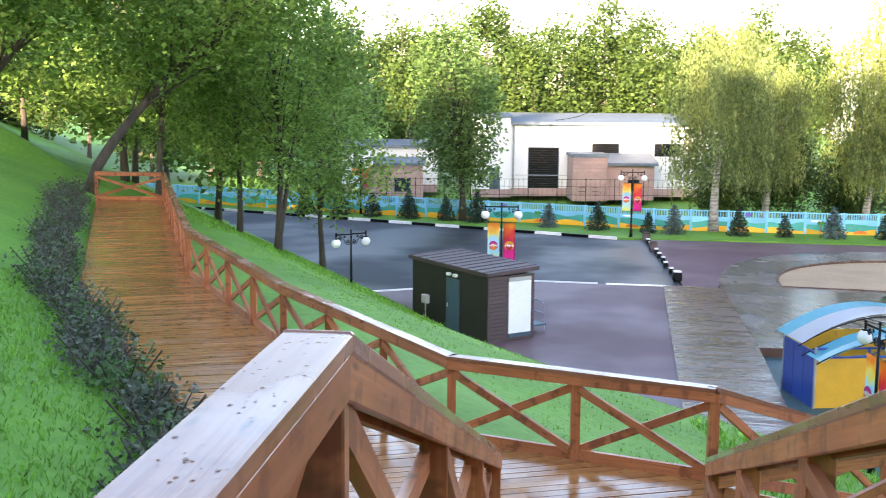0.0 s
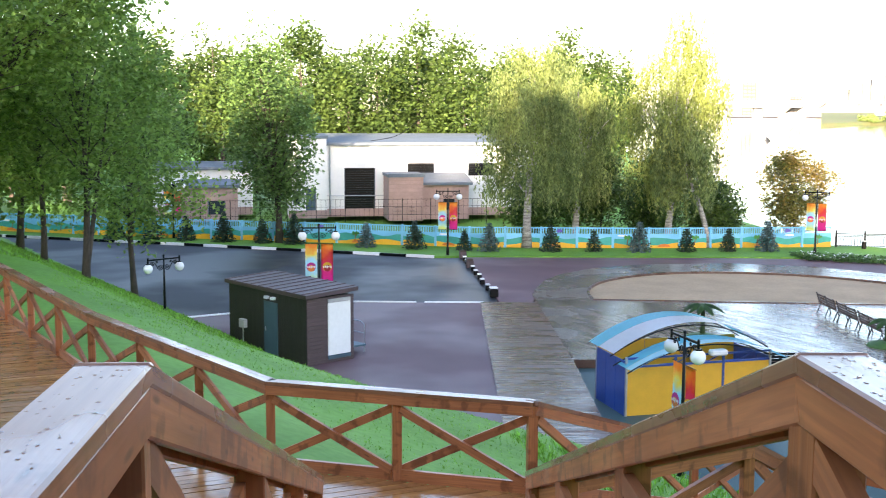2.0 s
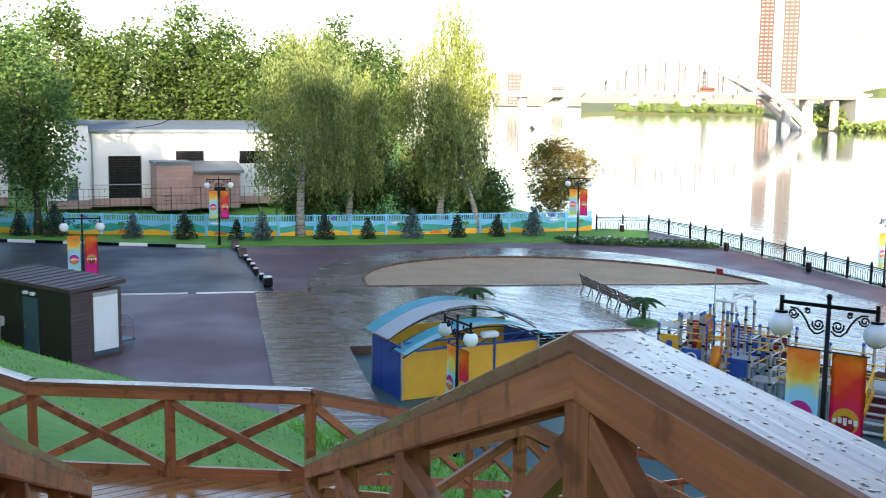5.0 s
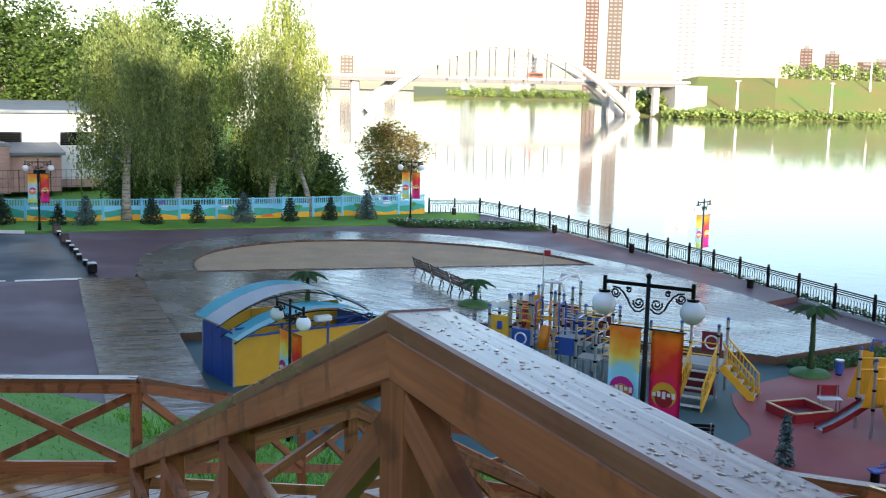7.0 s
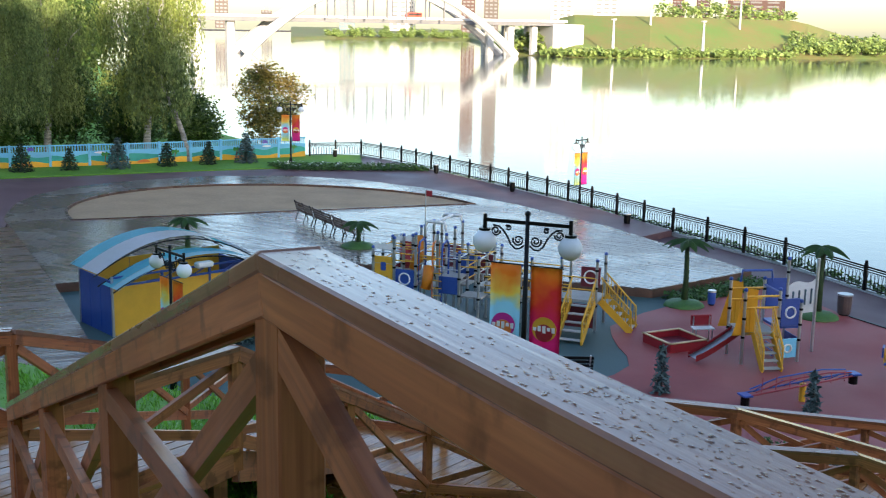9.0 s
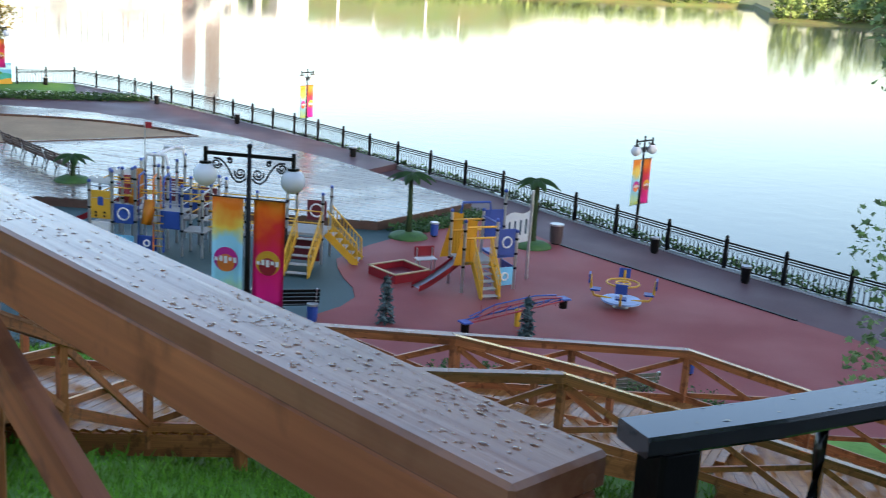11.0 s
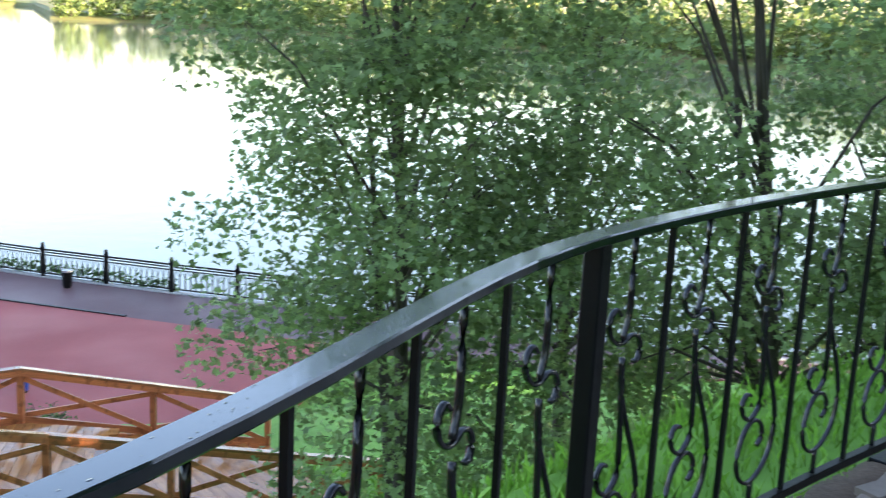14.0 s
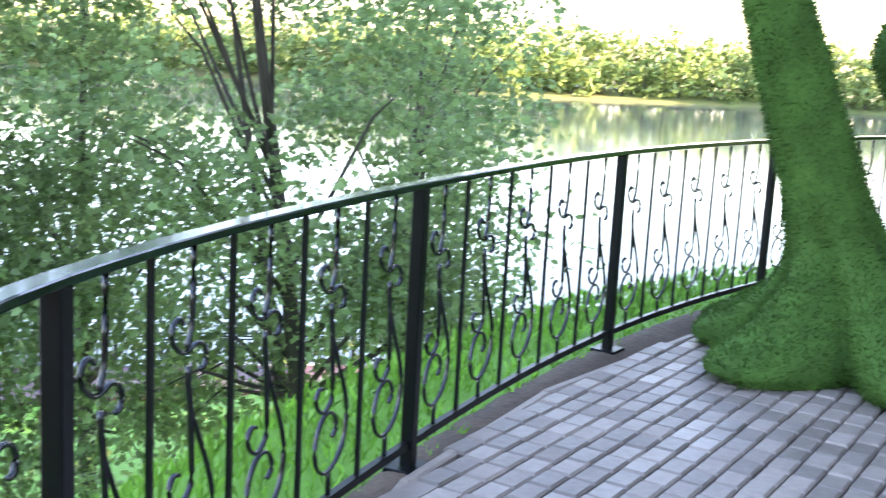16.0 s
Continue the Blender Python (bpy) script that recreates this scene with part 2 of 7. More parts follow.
def along(p, q):
    """Pose at the middle of p-q with x along it and z as near up as can be."""
    p, q = Vector(p), Vector(q)
    x = (q - p).normalized()
    y = Vector((0, 0, 1)).cross(x)
    if y.length < 1e-4:
        y = Vector((0, 1, 0))
    y.normalize()
    z = x.cross(y)
    m = Matrix((x, y, z)).transposed().to_4x4()
    m.translation = (p + q) / 2
    return m


def beam(name, parent, p, q, w, h, material, bevel=0.0, label="", over=0.0):
    """A straight timber or bar from p to q, w wide and h high, grain along it."""
    ln = (Vector(q) - Vector(p)).length + over
    if bevel:
        bm = box(bmesh.new(), (0, 0, 0), (ln, w, h), bevel=bevel)
        ob = new(name, mesh_of(bm, name, material))
        put(ob, parent, along(p, q))
        return tagged(ob, label)
    return quick(name, cube_v(0, 0, 0, ln, w, h), CUBE_F, material, parent, along(p, q), label)


def slab(name, poly, top, thick, material, label, category="", kind="structure", parent=None):
    n = len(poly)
    vs = [(x, y, top) for x, y in poly] + [(x, y, top - thick) for x, y in poly]
    fs = [tuple(range(n)), tuple(range(2 * n - 1, n - 1, -1))]
    fs += [(i, i + n, (i + 1) % n + n, (i + 1) % n) for i in range(n)]
    bm = bmesh.new()
    bv = [bm.verts.new(v) for v in vs]
    for f in fs:
        bm.faces.new([bv[i] for i in f])
    bmesh.ops.recalc_face_normals(bm, faces=bm.faces)
    bmesh.ops.triangulate(bm, faces=[f for f in bm.faces if len(f.verts) > 4])
    ob = part(name, bm, material, parent)
    return tagged(ob, label, category, kind=kind)


def spans(poly, c, axis, perp):
    """Where the line at perp-offset c crosses the polygon: pairs of positions along axis."""
    hits = []
    pts = [(Vector((x, y, 0)).dot(axis), Vector((x, y, 0)).dot(perp)) for x, y in poly]
    for (a0, b0), (a1, b1) in zip(pts, pts[1:] + pts[:1]):
        if (b0 - c) * (b1 - c) < 0:
            hits.append(a0 + (a1 - a0) * (c - b0) / (b1 - b0))
    hits.sort()
    return list(zip(hits[::2], hits[1::2]))


def strips(poly, angle, pitch, gap, top, thick, hole=None, lengths=0.0):
    """Boards across a polygon, as lists of verts and faces; hole is left open."""
    ax = Vector((math.cos(angle), math.sin(angle), 0))
    pp = Vector((-math.sin(angle), math.cos(angle), 0))
    cs = [Vector((x, y, 0)).dot(pp) for x, y in poly]
    rng = random.Random(4)
    out = []
    c = min(cs) + pitch / 2
    while c < max(cs):
        runs = spans(poly, c, ax, pp)
        if hole:
            cut = spans(hole, c, ax, pp)
            for h0, h1 in cut:
                runs = [r for a, b in runs for r in ((a, min(b, h0)), (max(a, h1), b)) if r[1] - r[0] > 0.05]
        for a, b in runs:
            bits = [(a, b)]
            if lengths:
                bits, s = [], a - rng.random() * lengths
                while s < b:
                    e = s + lengths
                    if min(e, b) - max(s, a) > 0.1:
                        bits.append((max(s, a), min(e, b) - 0.008))
                    s = e
            for s, e in bits:
                out.append((ax, pp, s, e, c, pitch - gap, top + rng.uniform(-0.004, 0.003), thick))
        c += pitch
    return out


def strip_m(s):
    ax, pp, a, b, c, w, top, th = s
    m = Matrix((ax, pp, Vector((0, 0, 1)))).transposed().to_4x4()
    m.translation = ax * (a + b) / 2 + pp * c + Vector((0, 0, top - th / 2))
    return m, (b - a, w, th)


def joined(name, items, material, parent=None, label="", kind="stuff", category=""):
    vs, fs = [], []
    for s in items:
        m, size = strip_m(s)
        k = len(vs)
        vs += [tuple(m @ Vector(v)) for v in cube_v(0, 0, 0, *size)]
        fs += [tuple(i + k for i in f) for f in CUBE_F]
    return quick(name, vs, fs, material, parent, label=label, kind=kind, category=category)


# ---------- ground ----------
def foot(y):
    return 18.0 + 6.5 * min(1, max(0, (31 - y) / 14))


def lerp(x, xs, ys):
    return float(np.interp(x, xs, ys))


def past_fence(x, y):
    """How far a point lies outside the curved iron fence."""
    return math.hypot(x + 1.2, y + 7.6) - lerp(math.atan2(y + 7.6, x + 1.2), (-0.12, 0.13, 0.36, 0.61, 0.87, 1.1), (8.97, 8.67, 8.37, 8.19, 8.19, 8.37))


def land(x, y):
    """Height of the turf: a wooded hillside that falls to the flat river bank."""
    p = 0.91 * x + 0.41 * y
    pf = foot(y)
    z = lerp(p, (-60, -12, -2, 2.0, 3.2, 6.0, 8.4, pf, pf + 1.2), (14, 10.5, 8.6, 7.93, 7.2, 5.3, 4.75, 0.05, -0.45))
    mid = lerp(p, (6, 9, 14, 18, pf), (5.3, 4.0, 2.2, 1.0, 0.05))
    k = min(1, max(0, (24 - y) / 8))
    if p > 6:
        z = z * (1 - k) + min(z, mid) * k if p < pf else z
    near = math.hypot(x, y + 3)
    if p < 2.2:
        flat = min(1, max(0, (16 - near) / 6))
        z = z * (1 - flat) + min(z, 7.93) * flat
    if p < pf - 0.5:
        z += 0.09 * noise.noise((x * 0.35, y * 0.35, 0)) + 0.03 * noise.noise((x * 1.3, y * 1.3, 3))
    # the cutting for the boardwalk and the stairs
    if 7.5 < y < 46:
        xl = lerp(y, (7.5, 8.4, 13.1, 16.65, 22.6, 39.7, 46), (-1.2, -2.3, -2.99, -4.8, -7.45, -12.4, -13.5)) - 0.15
        if x < xl:
            z = min(z, 5.42 + (xl - x) * 0.3)
        elif p < 8.6:
            z = min(z, 5.15)
    if 2.0 < y <= 8.4 and p < 9:
        top = 7.62 - 0.385 * (y - 2.2)
        if -1.0 < x < 2.8:
            z = min(z, top)
        else:
            z = min(z, top + 0.5 * max(-1.0 - x, x - 2.8))
    z = min(z, 7.94) if near < 10 else z
    if 2.2 < x < 11 and -10 < y < 1.5:
        # a level lip of turf outside the curved edge of the terrace
        out = past_fence(x, y)
        if out < 2.6:
            z = max(z, 7.94 - max(0, out - 0.75) * 0.75)
    return z


SHORE = ((-160, 20), (-60, 29), (-20, 32.5), (0, 34.3), (12, 35.9), (22, 38.1), (30, 40.2), (47, 43.0), (63, 44.1), (71, 44.4), (76, 41.0), (84, 42.5), (100, 44), (130, 50), (300, 100), (700, 235))


def shore(y):
    return lerp(y, [a for a, b in SHORE], [b for a, b in SHORE])


ys = list(np.arange(-160, -24, 8)) + list(np.arange(-24, 60, 0.7)) + list(np.arange(60, 130, 3)) + list(np.arange(130, 701, 30))
fr = list(np.linspace(0, 0.55, 12)) + list(np.linspace(0.58, 1, 110))
vs, fs = [], []
for y in ys:
    e = shore(y)
    for q in fr:
        x = -190 + (e + 190) * q if q < 0.55 else (-190 + (e + 190) * 0.55) + (e + 190) * 0.45 * ((q - 0.55) / 0.45)
        vs.append((x, y, land(x, y)))
    vs.append((e + 0.3, y, -3.5))
w = len(fr) + 1
for j in range(len(ys) - 1):
    for i in range(w - 1):
        fs.append((j * w + i, j * w + i + 1, (j + 1) * w + i + 1, (j + 1) * w + i))
g = quick("ground", vs, fs, GRASS, label="grassy hillside falling to a flat river bank", kind="structure", category="ground")
for poly in g.data.polygons:
    poly.use_smooth = True
quick("river_bed", [(-3000, -3000, -4), (3000, -3000, -4), (3000, 3000, -4), (-3000, 3000, -4)], [(0, 1, 2, 3)], SOIL,
      label="muddy ground that runs on to the horizon", kind="structure", category="ground")

WATER = bpy.data.materials.new("river_water")
WATER.use_nodes = True
n, l = WATER.node_tree.nodes, WATER.node_tree.links
b = n["Principled BSDF"]
b.inputs["Base Color"].default_value = (0.05, 0.075, 0.08, 1)
b.inputs["Roughness"].default_value = 0.06
tc, mp, nz, bp = (n.new("ShaderNode" + k) for k in ("TexCoord", "Mapping", "TexNoise", "Bump"))
mp.inputs["Scale"].default_value = (0.5, 0.5, 1)
nz.inputs["Scale"].default_value, nz.inputs["Detail"].default_value = 1.5, 3
bp.inputs["Strength"].default_value, bp.inputs["Distance"].default_value = 0.18, 0.05
l.new(tc.outputs["Object"], mp.inputs["Vector"])
l.new(mp.outputs[0], nz.inputs["Vector"])
l.new(nz.outputs["Fac"], bp.inputs["Height"])
l.new(bp.outputs[0], b.inputs["Normal"])
quick("water", [(10, -700, -1.5), (2500, -700, -1.5), (2500, 1800, -1.5), (10, 1800, -1.5)], [(0, 1, 2, 3)], WATER,
      label="calm wide river with pale sky reflections", kind="structure", category="river")

slab("road", [(-60, 118), (-18.7, 86.7), (-3.9, 78.9), (11.2, 70.6), (13.0, 70.5), (12.4, 60), (11.6, 53.4), (4.4, 54.7), (-4, 51), (-12, 55), (-60, 80)], 0.0, 0.5,
     ASPHALT, "damp dark asphalt car park", "road")
slab("pavement", [(-5, 51.5), (4.4, 54.66), (11.6, 53.36), (11.0, 44), (9, 26), (0, 24), (-6, 40)], 0.02, 0.5, PLAZA, "purple-red paved square", "pavement")
slab("pavement", [(13.04, 70.6), (28, 68.3), (39, 66), (42.6, 69.5), (44, 70.6), (43.6, 63), (42.4, 47), (40.6, 37), (36.0, 36), (37.6, 50), (37.0, 55), (35.0, 60), (32, 62.6), (28, 64.6), (23, 64.6), (19, 63), (16.4, 60), (14.4, 56), (13.2, 53), (11.7, 53.2)], 0.024, 0.6,
     PLAZA, "red paved walk beside the lawn", "pavement")
slab("promenade", [(40.6, 37.0), (36, 37), (36, 28.5), (34.2, 22.6), (33.2, 17.5), (32.3, 12.5), (31, 5), (30, -20), (32.3, -20), (34.0, 0), (35.6, 12), (37.8, 22.4), (39.9, 30)], -0.28, 0.5,
     PLAZA, "grey-red riverside promenade", "pavement")
slab("playground_floor", [(11.7, 41), (22.3, 39.5), (31, 30), (36.0, 30), (36, 22.6), (24, 18.8), (20, 17), (12, 24), (8.5, 30)], -0.3, 0.5, TEAL, "teal rubber playground floor", "playground floor")
slab("playground_floor", [(36.2, 28), (30.6, 27.2), (28.3, 26.9), (26.0, 26.2), (25.2, 25.3), (24.5, 24.3), (24.0, 23.4), (23.3, 22.6), (22.3, 22.2), (20.4, 22.0), (17, 19), (24, 6), (31, 5), (32.3, 12.5), (33.2, 17.5), (34.2, 22.6)],
     -0.276, 0.5, REDRUBBER, "red rubber playground floor with a wavy edge", "playground floor")
beam("trim", None, (34.25, 22.6, -0.27), (32.35, 12.5, -0.27), 0.12, 0.06, DARK)["kind"] = "structure"

FENCE = ((-30, 95.5), (-8, 84.6), (14.3, 75.4), (26.5, 73.2), (39.6, 72.2))
slab("lawn_strip", [(-30, 96.5), (-8, 85.2), (14.3, 76), (26.5, 74), (41, 73), (43.5, 71), (41, 66.6), (39, 66.2), (28, 68.5), (13.1, 70.8), (11.2, 70.9), (-3.9, 79.2), (-18.7, 87.0), (-24, 90)], 0.09, 0.4,
     GRASS, "strip of short lawn before the fence", "lawn")

# kerb of the car park, painted by turns
kerb = thing("kerb", (-3.9, 79, 0), "concrete kerb stones painted black and white by turns", "kerb", kind="structure")
line = ((-24, 89.6), (-18.7, 86.75), (-3.9, 78.95), (11.2, 70.65))
k = 0
for (x0, y0), (x1, y1) in zip(line, line[1:]):
    ln = math.hypot(x1 - x0, y1 - y0)
    s = 0.0
    while s < ln - 0.3:
        e = min(ln, s + 1.9)
        beam("kerb_stone", kerb, (x0 + (x1 - x0) * s / ln, y0 + (y1 - y0) * s / ln, 0.07), (x0 + (x1 - x0) * (e - 0.02) / ln, y0 + (y1 - y0) * (e - 0.02) / ln, 0.07), 0.2, 0.22,
             WHITE if k % 2 else DARK)
        s, k = e, k + 1
line_edge = thing("kerb", (4, 54.7, 0), "thin white kerb between asphalt and red paving", "kerb", kind="structure")
for (p, q) in (((-3.8, 51.3), (-1.0, 52.4)), ((1.6, 53.6), (4.4, 54.7)), ((4.4, 54.7), (7.6, 54.1)), ((8, 54), (10.9, 53.5))):
    beam("kerb_stone", line_edge, (*p, 0.03), (*q, 0.03), 0.13, 0.1, WHITE)

# ---------- plaza decking round the sand ----------
def pit_edge(a):
    """The sand pit: a straight front and a lopsided half oval behind it."""
    u, v = Vector((0.968, -0.25)), Vector((0.25, 0.968))
    p = Vector((26.75, 50.85)) + u * 10.55 * math.cos(a) + (v * 10.6 - u * 2.0) * math.sin(a)
    return p.x, p.y


SANDPIT = [pit_edge(math.pi * i / 40) for i in range(41)]
DECK = [(13.55, 53.2), (13.9, 55.5), (14.6, 57.5), (15.8, 60.3), (17.3, 62.4), (20, 64.6), (23.5, 65.6), (29, 65.5), (33.6, 63.2), (36.3, 59.8), (38.0, 55.0), (38.9, 47.0), (38.4, 39.0), (36.2, 28.6), (30.3, 28.4), (22.3, 39.0), (11.75, 40.5)]
slab("sand_pit", SANDPIT, -0.02, 0.5, SAND, "oval pit of damp brown sand", "sand")
slab("deck_base", [(x + (25 - x) * 0.006, y + (50 - y) * 0.006) for x, y in DECK], -0.06, 0.35, SOIL, "dark underside of the deck", "deck")
deck = thing("plaza_deck", (25, 45, 0), "wet grey timber deck round the sand pit", "deck", kind="structure")
bd = strips(DECK, radians(112), 0.2, 0.03, 0.05, 0.05, SANDPIT, 4.0)
bd.sort(key=lambda s: (Vector((24, 40, 0)) - strip_m(s)[0].translation.xy.to_3d()).length)
for s in bd[:300]:
    m, size = strip_m(s)
    quick("board", cube_v(0, 0, 0, *size), CUBE_F, GREYBOARD, deck, m)
joined("far_boards", bd[300:], GREYDECK, deck, "weathered wet boards")
for i in range(len(DECK)):
    (x0, y0), (x1, y1) = DECK[i], DECK[(i + 1) % len(DECK)]
    if i != len(DECK) - 1:
        beam("fascia", deck, (x0, y0, -0.13), (x1, y1, -0.13), 0.05, 0.34, BROWNDECK, over=0.03)
pit_rim = [(x, y) for x, y in SANDPIT]
for i in range(len(pit_rim)):
    (x0, y0), (x1, y1) = pit_rim[i], pit_rim[(i + 1) % len(pit_rim)]
    beam("pit_rim", deck, (x0, y0, 0.04), (x1, y1, 0.04), 0.12, 0.12, BROWNDECK, over=0.01)
PATHPOLY = [(10.75, 53.5), (6.5, 28), (9.6, 28), (11.7, 40.4), (13.5, 53.1)]
path = thing("deck_path", (9.5, 40, 0), "brown timber path of cross boards", "deck path", kind="structure")
slab("deck_base", [(x + (10.3 - x) * 0.04, y) for x, y in PATHPOLY], 0.022, 0.4, SOIL, "dark underside of the path", "deck")
for s in strips(PATHPOLY, radians(-12), 0.16, 0.018, 0.075, 0.05):
    m, size = strip_m(s)
    quick("board", cube_v(0, 0, 0, *size), CUBE_F, BROWNBOARD, path, m)
for p, q in (((10.75, 53.5), (6.5, 28)), ((9.6, 28), (11.7, 40.4))):
    beam("path_edge", path, (*p, -0.1), (*q, -0.1), 0.05, 0.34, BROWNDECK)

# ---------- timber walks and stairs ----------
def xbay(parent, a, b, top0, top1, floor0, floor1, cap=True):
    """Crossed braces and a low rail between two posts."""
    a, b = Vector((*a, 0)), Vector((*b, 0))
    d = (b - a).normalized() * 0.05
    side = Vector((-d.y, d.x, 0)).normalized() * 0.03
    u0, u1 = a + d + Vector((0, 0, top0 - 0.2)), b - d + Vector((0, 0, top1 - 0.2))
    l0, l1 = a + d + Vector((0, 0, floor0 + 0.12)), b - d + Vector((0, 0, floor1 + 0.12))
    beam("brace", parent, l0 + side, u1 + side, 0.045, 0.09, WOOD)
    beam("brace", parent, u0 - side, l1 - side, 0.045, 0.09, WOOD)
    beam("low_rail", parent, a + Vector((0, 0, floor0 + 0.06)), b + Vector((0, 0, floor1 + 0.06)), 0.05, 0.13, WOOD)


def railing(name, pts, label, spacing=2.2, height=1.0, capw=0.14, bevel=0.0, first=True, deep=0.25, pw=0.1, group="timber railings"):
    """Timber balustrade along points (x, y, floor): posts, crossed braces, fascia boards, broad cap."""
    r = thing(name, pts[0], label, "railing", group)
    for k, (p, q) in enumerate(zip(pts, pts[1:])):
        p, q = Vector(p), Vector(q)
        n = max(1, round((q - p).length / spacing))
        last = k == len(pts) - 2
        for i in range(n + 1):
            if i == n and not last:
                continue
            c = p.lerp(q, i / n)
            if first or k or i:
                beam("post", r, (c.x, c.y, c.z - deep), (c.x, c.y, c.z + height - 0.05), pw, pw, WOOD, bevel)
            if i == n:
                continue
            e = p.lerp(q, (i + 1) / n)
            xbay(r, c.xy, e.xy, c.z + height, e.z + height, c.z, e.z)
        up = Vector((0, 0, height - 0.04))
        side = Vector((q.y - p.y, p.x - q.x, 0)).normalized() * 0.055
        for s in (-1, 1):
            beam("fascia", r, p + up + side * s - Vector((0, 0, 0.056)), q + up + side * s - Vector((0, 0, 0.056)), 0.03, 0.105, WOOD, bevel, over=0.03)
        beam("cap", r, p + up + Vector((0, 0, 0.018)), q + up + Vector((0, 0, 0.018)), capw + 0.012, 0.045, WOOD_CAP, bevel, "broad wet cap board", over=0.04)
    return r


ZA, ZB, ZC = 5.5, 3.1, 2.2      # boardwalk, second and third landings
A_, C_ = (0.1, 12.35), (2.78, 11.05)
railing("timber_railing", [(*C_, ZA), (*A_, ZA), (-2.48, 16.95, ZA), (-5.5, 23.7, ZA), (-9.98, 39.4, ZA), (-12.45, 39.7, ZA)],
        "honey-brown timber railing with crossed braces along the boardwalk", 1.75)
WALKPOLY = [(2.8, 11.05), (0.1, 12.35), (-2.5, 16.95), (-5.52, 23.7), (-9.98, 39.4), (-12.45, 39.7), (-7.5, 22.6), (-4.8, 16.65), (-2.99, 13.14), (-2.2, 8.4), (0.35, 8.5), (2.3, 8.5), (4.4, 9.4)]
boardwalk = thing("boardwalk", (-3, 16, ZA), "wet honey-brown timber boardwalk on the slope", "boardwalk", kind="structure")
st = strips(WALKPOLY, radians(14), 0.145, 0.013, ZA, 0.045)
st.sort(key=lambda s: s[4])
for i, s in enumerate(st[:280]):
    m, size = strip_m(s)
    quick("plank", cube_v(0, 0, 0, *size), CUBE_F, PLANK, boardwalk, m)
if st[280:]:
    joined("far_planks", st[280:], PLANK, boardwalk)
for p, q in zip(WALKPOLY, WALKPOLY[1:] + WALKPOLY[:1]):
    beam("fascia", boardwalk, (*p, ZA - 0.17), (*q, ZA - 0.17), 0.05, 0.24, WOOD)
for x, y in ((-2.9, 13.4), (-4.7, 16.8), (-7.3, 22.7), (-9, 28), (-10.6, 33.5), (-0.5, 8.8), (4.2, 9.4)):
    beam("support_post", boardwalk, (x, y, land(x, y) - 0.4), (x, y, ZA - 0.1), 0.14, 0.14, WOOD)


def flight(name, l0, r0, l1, r1, z0, z1, steps, label):
    """Stairs from the line l0-r0 at z0 down to l1-r1 at z1: treads, risers and stringers."""
    f = thing(name, (*l0, z0), label, "stairs", kind="structure")
    l0, r0, l1, r1 = (Vector(v) for v in (l0, r0, l1, r1))
    for i in range(steps):
        z = z0 - (z0 - z1) * (i + 1) / steps
        for k in range(3):
            a = (i + k / 3 + 0.16) / steps
            beam("tread", f, (*l0.lerp(l1, a), z - 0.022), (*r0.lerp(r1, a), z - 0.022), (l1 - l0).length / steps / 3 - 0.01, 0.044, PLANK)
        a = i / steps
        beam("riser", f, (*l0.lerp(l1, a), z + (z0 - z1) / steps / 2 - 0.03), (*r0.lerp(r1, a), z + (z0 - z1) / steps / 2 - 0.03), 0.025, (z0 - z1) / steps - 0.03, WOOD)
    for a, b in ((l0, l1), (r0, r1)):
        beam("stringer", f, (*a, z0 - 0.22), (*b, z1 - 0.12), 0.06, 0.3, WOOD)
    return f


flight("stairs", (-0.26, 2.3), (1.16, 2.16), (0.45, 8.75), (2.25, 8.6), 8.0, ZA, 14, "wet timber stairs down to the boardwalk")
railing("timber_railing", [(-0.63, -1.2, 8.0), (-0.265, 2.3, 8.0)], "honey-brown timber railing beside the paved terrace", 1.9, 0.99, bevel=0.006, pw=0.12)
railing("timber_railing", [(-0.265, 2.3, 8.0), (0.42, 8.8, ZA + 0.07)], "honey-brown timber stair railing with crossed braces", 2.25, 0.99, bevel=0.006, pw=0.12, first=False)
railing("timber_railing", [(1.0, 0.55, 8.0), (1.18, 2.18, 8.0)], "honey-brown timber railing with rain drops on its cap", 1.7, 0.99, bevel=0.006, pw=0.12)
railing("timber_railing", [(1.18, 2.18, 8.0), (2.2, 8.65, ZA + 0.07)], "honey-brown timber stair railing with crossed braces", 2.25, 0.99, bevel=0.006, pw=0.12, first=False)
# second flight, landing, third flight
flight("stairs", C_, (4.4, 9.4), (6.9, 15.5), (8.5, 13.7), ZA, ZB, 14, "wet timber stairs down to the landing")
railing("timber_railing", [(*C_, ZA), (7.6, 16.2, ZB)], "honey-brown timber stair railing", 2.2, first=False)
railing("timber_railing", [(2.2, 8.6, ZA), (4.4, 9.4, ZA), (8.5, 12.0, ZB)], "honey-brown timber stair railing", 2.2)
M0, M1 = (6.19, 14.21), (12.62, 8.04)
N0, N1 = (8.6, 15.4), (12.7, 10.1)
LAND2 = [M0, M1, (13.6, 8.6), N1, N0, (7.4, 16.2)]
landing = thing("landing", (*M1, ZB), "wet timber landing on the slope", "landing", kind="structure")
for s in strips(LAND2, radians(15), 0.145, 0.008, ZB, 0.045):
    m, size = strip_m(s)
    quick("plank", cube_v(0, 0, 0, *size), CUBE_F, PLANK, landing, m)
beam("fascia", landing, (*M0, ZB - 0.2), (*M1, ZB - 0.2), 0.06, 0.32, WOOD)
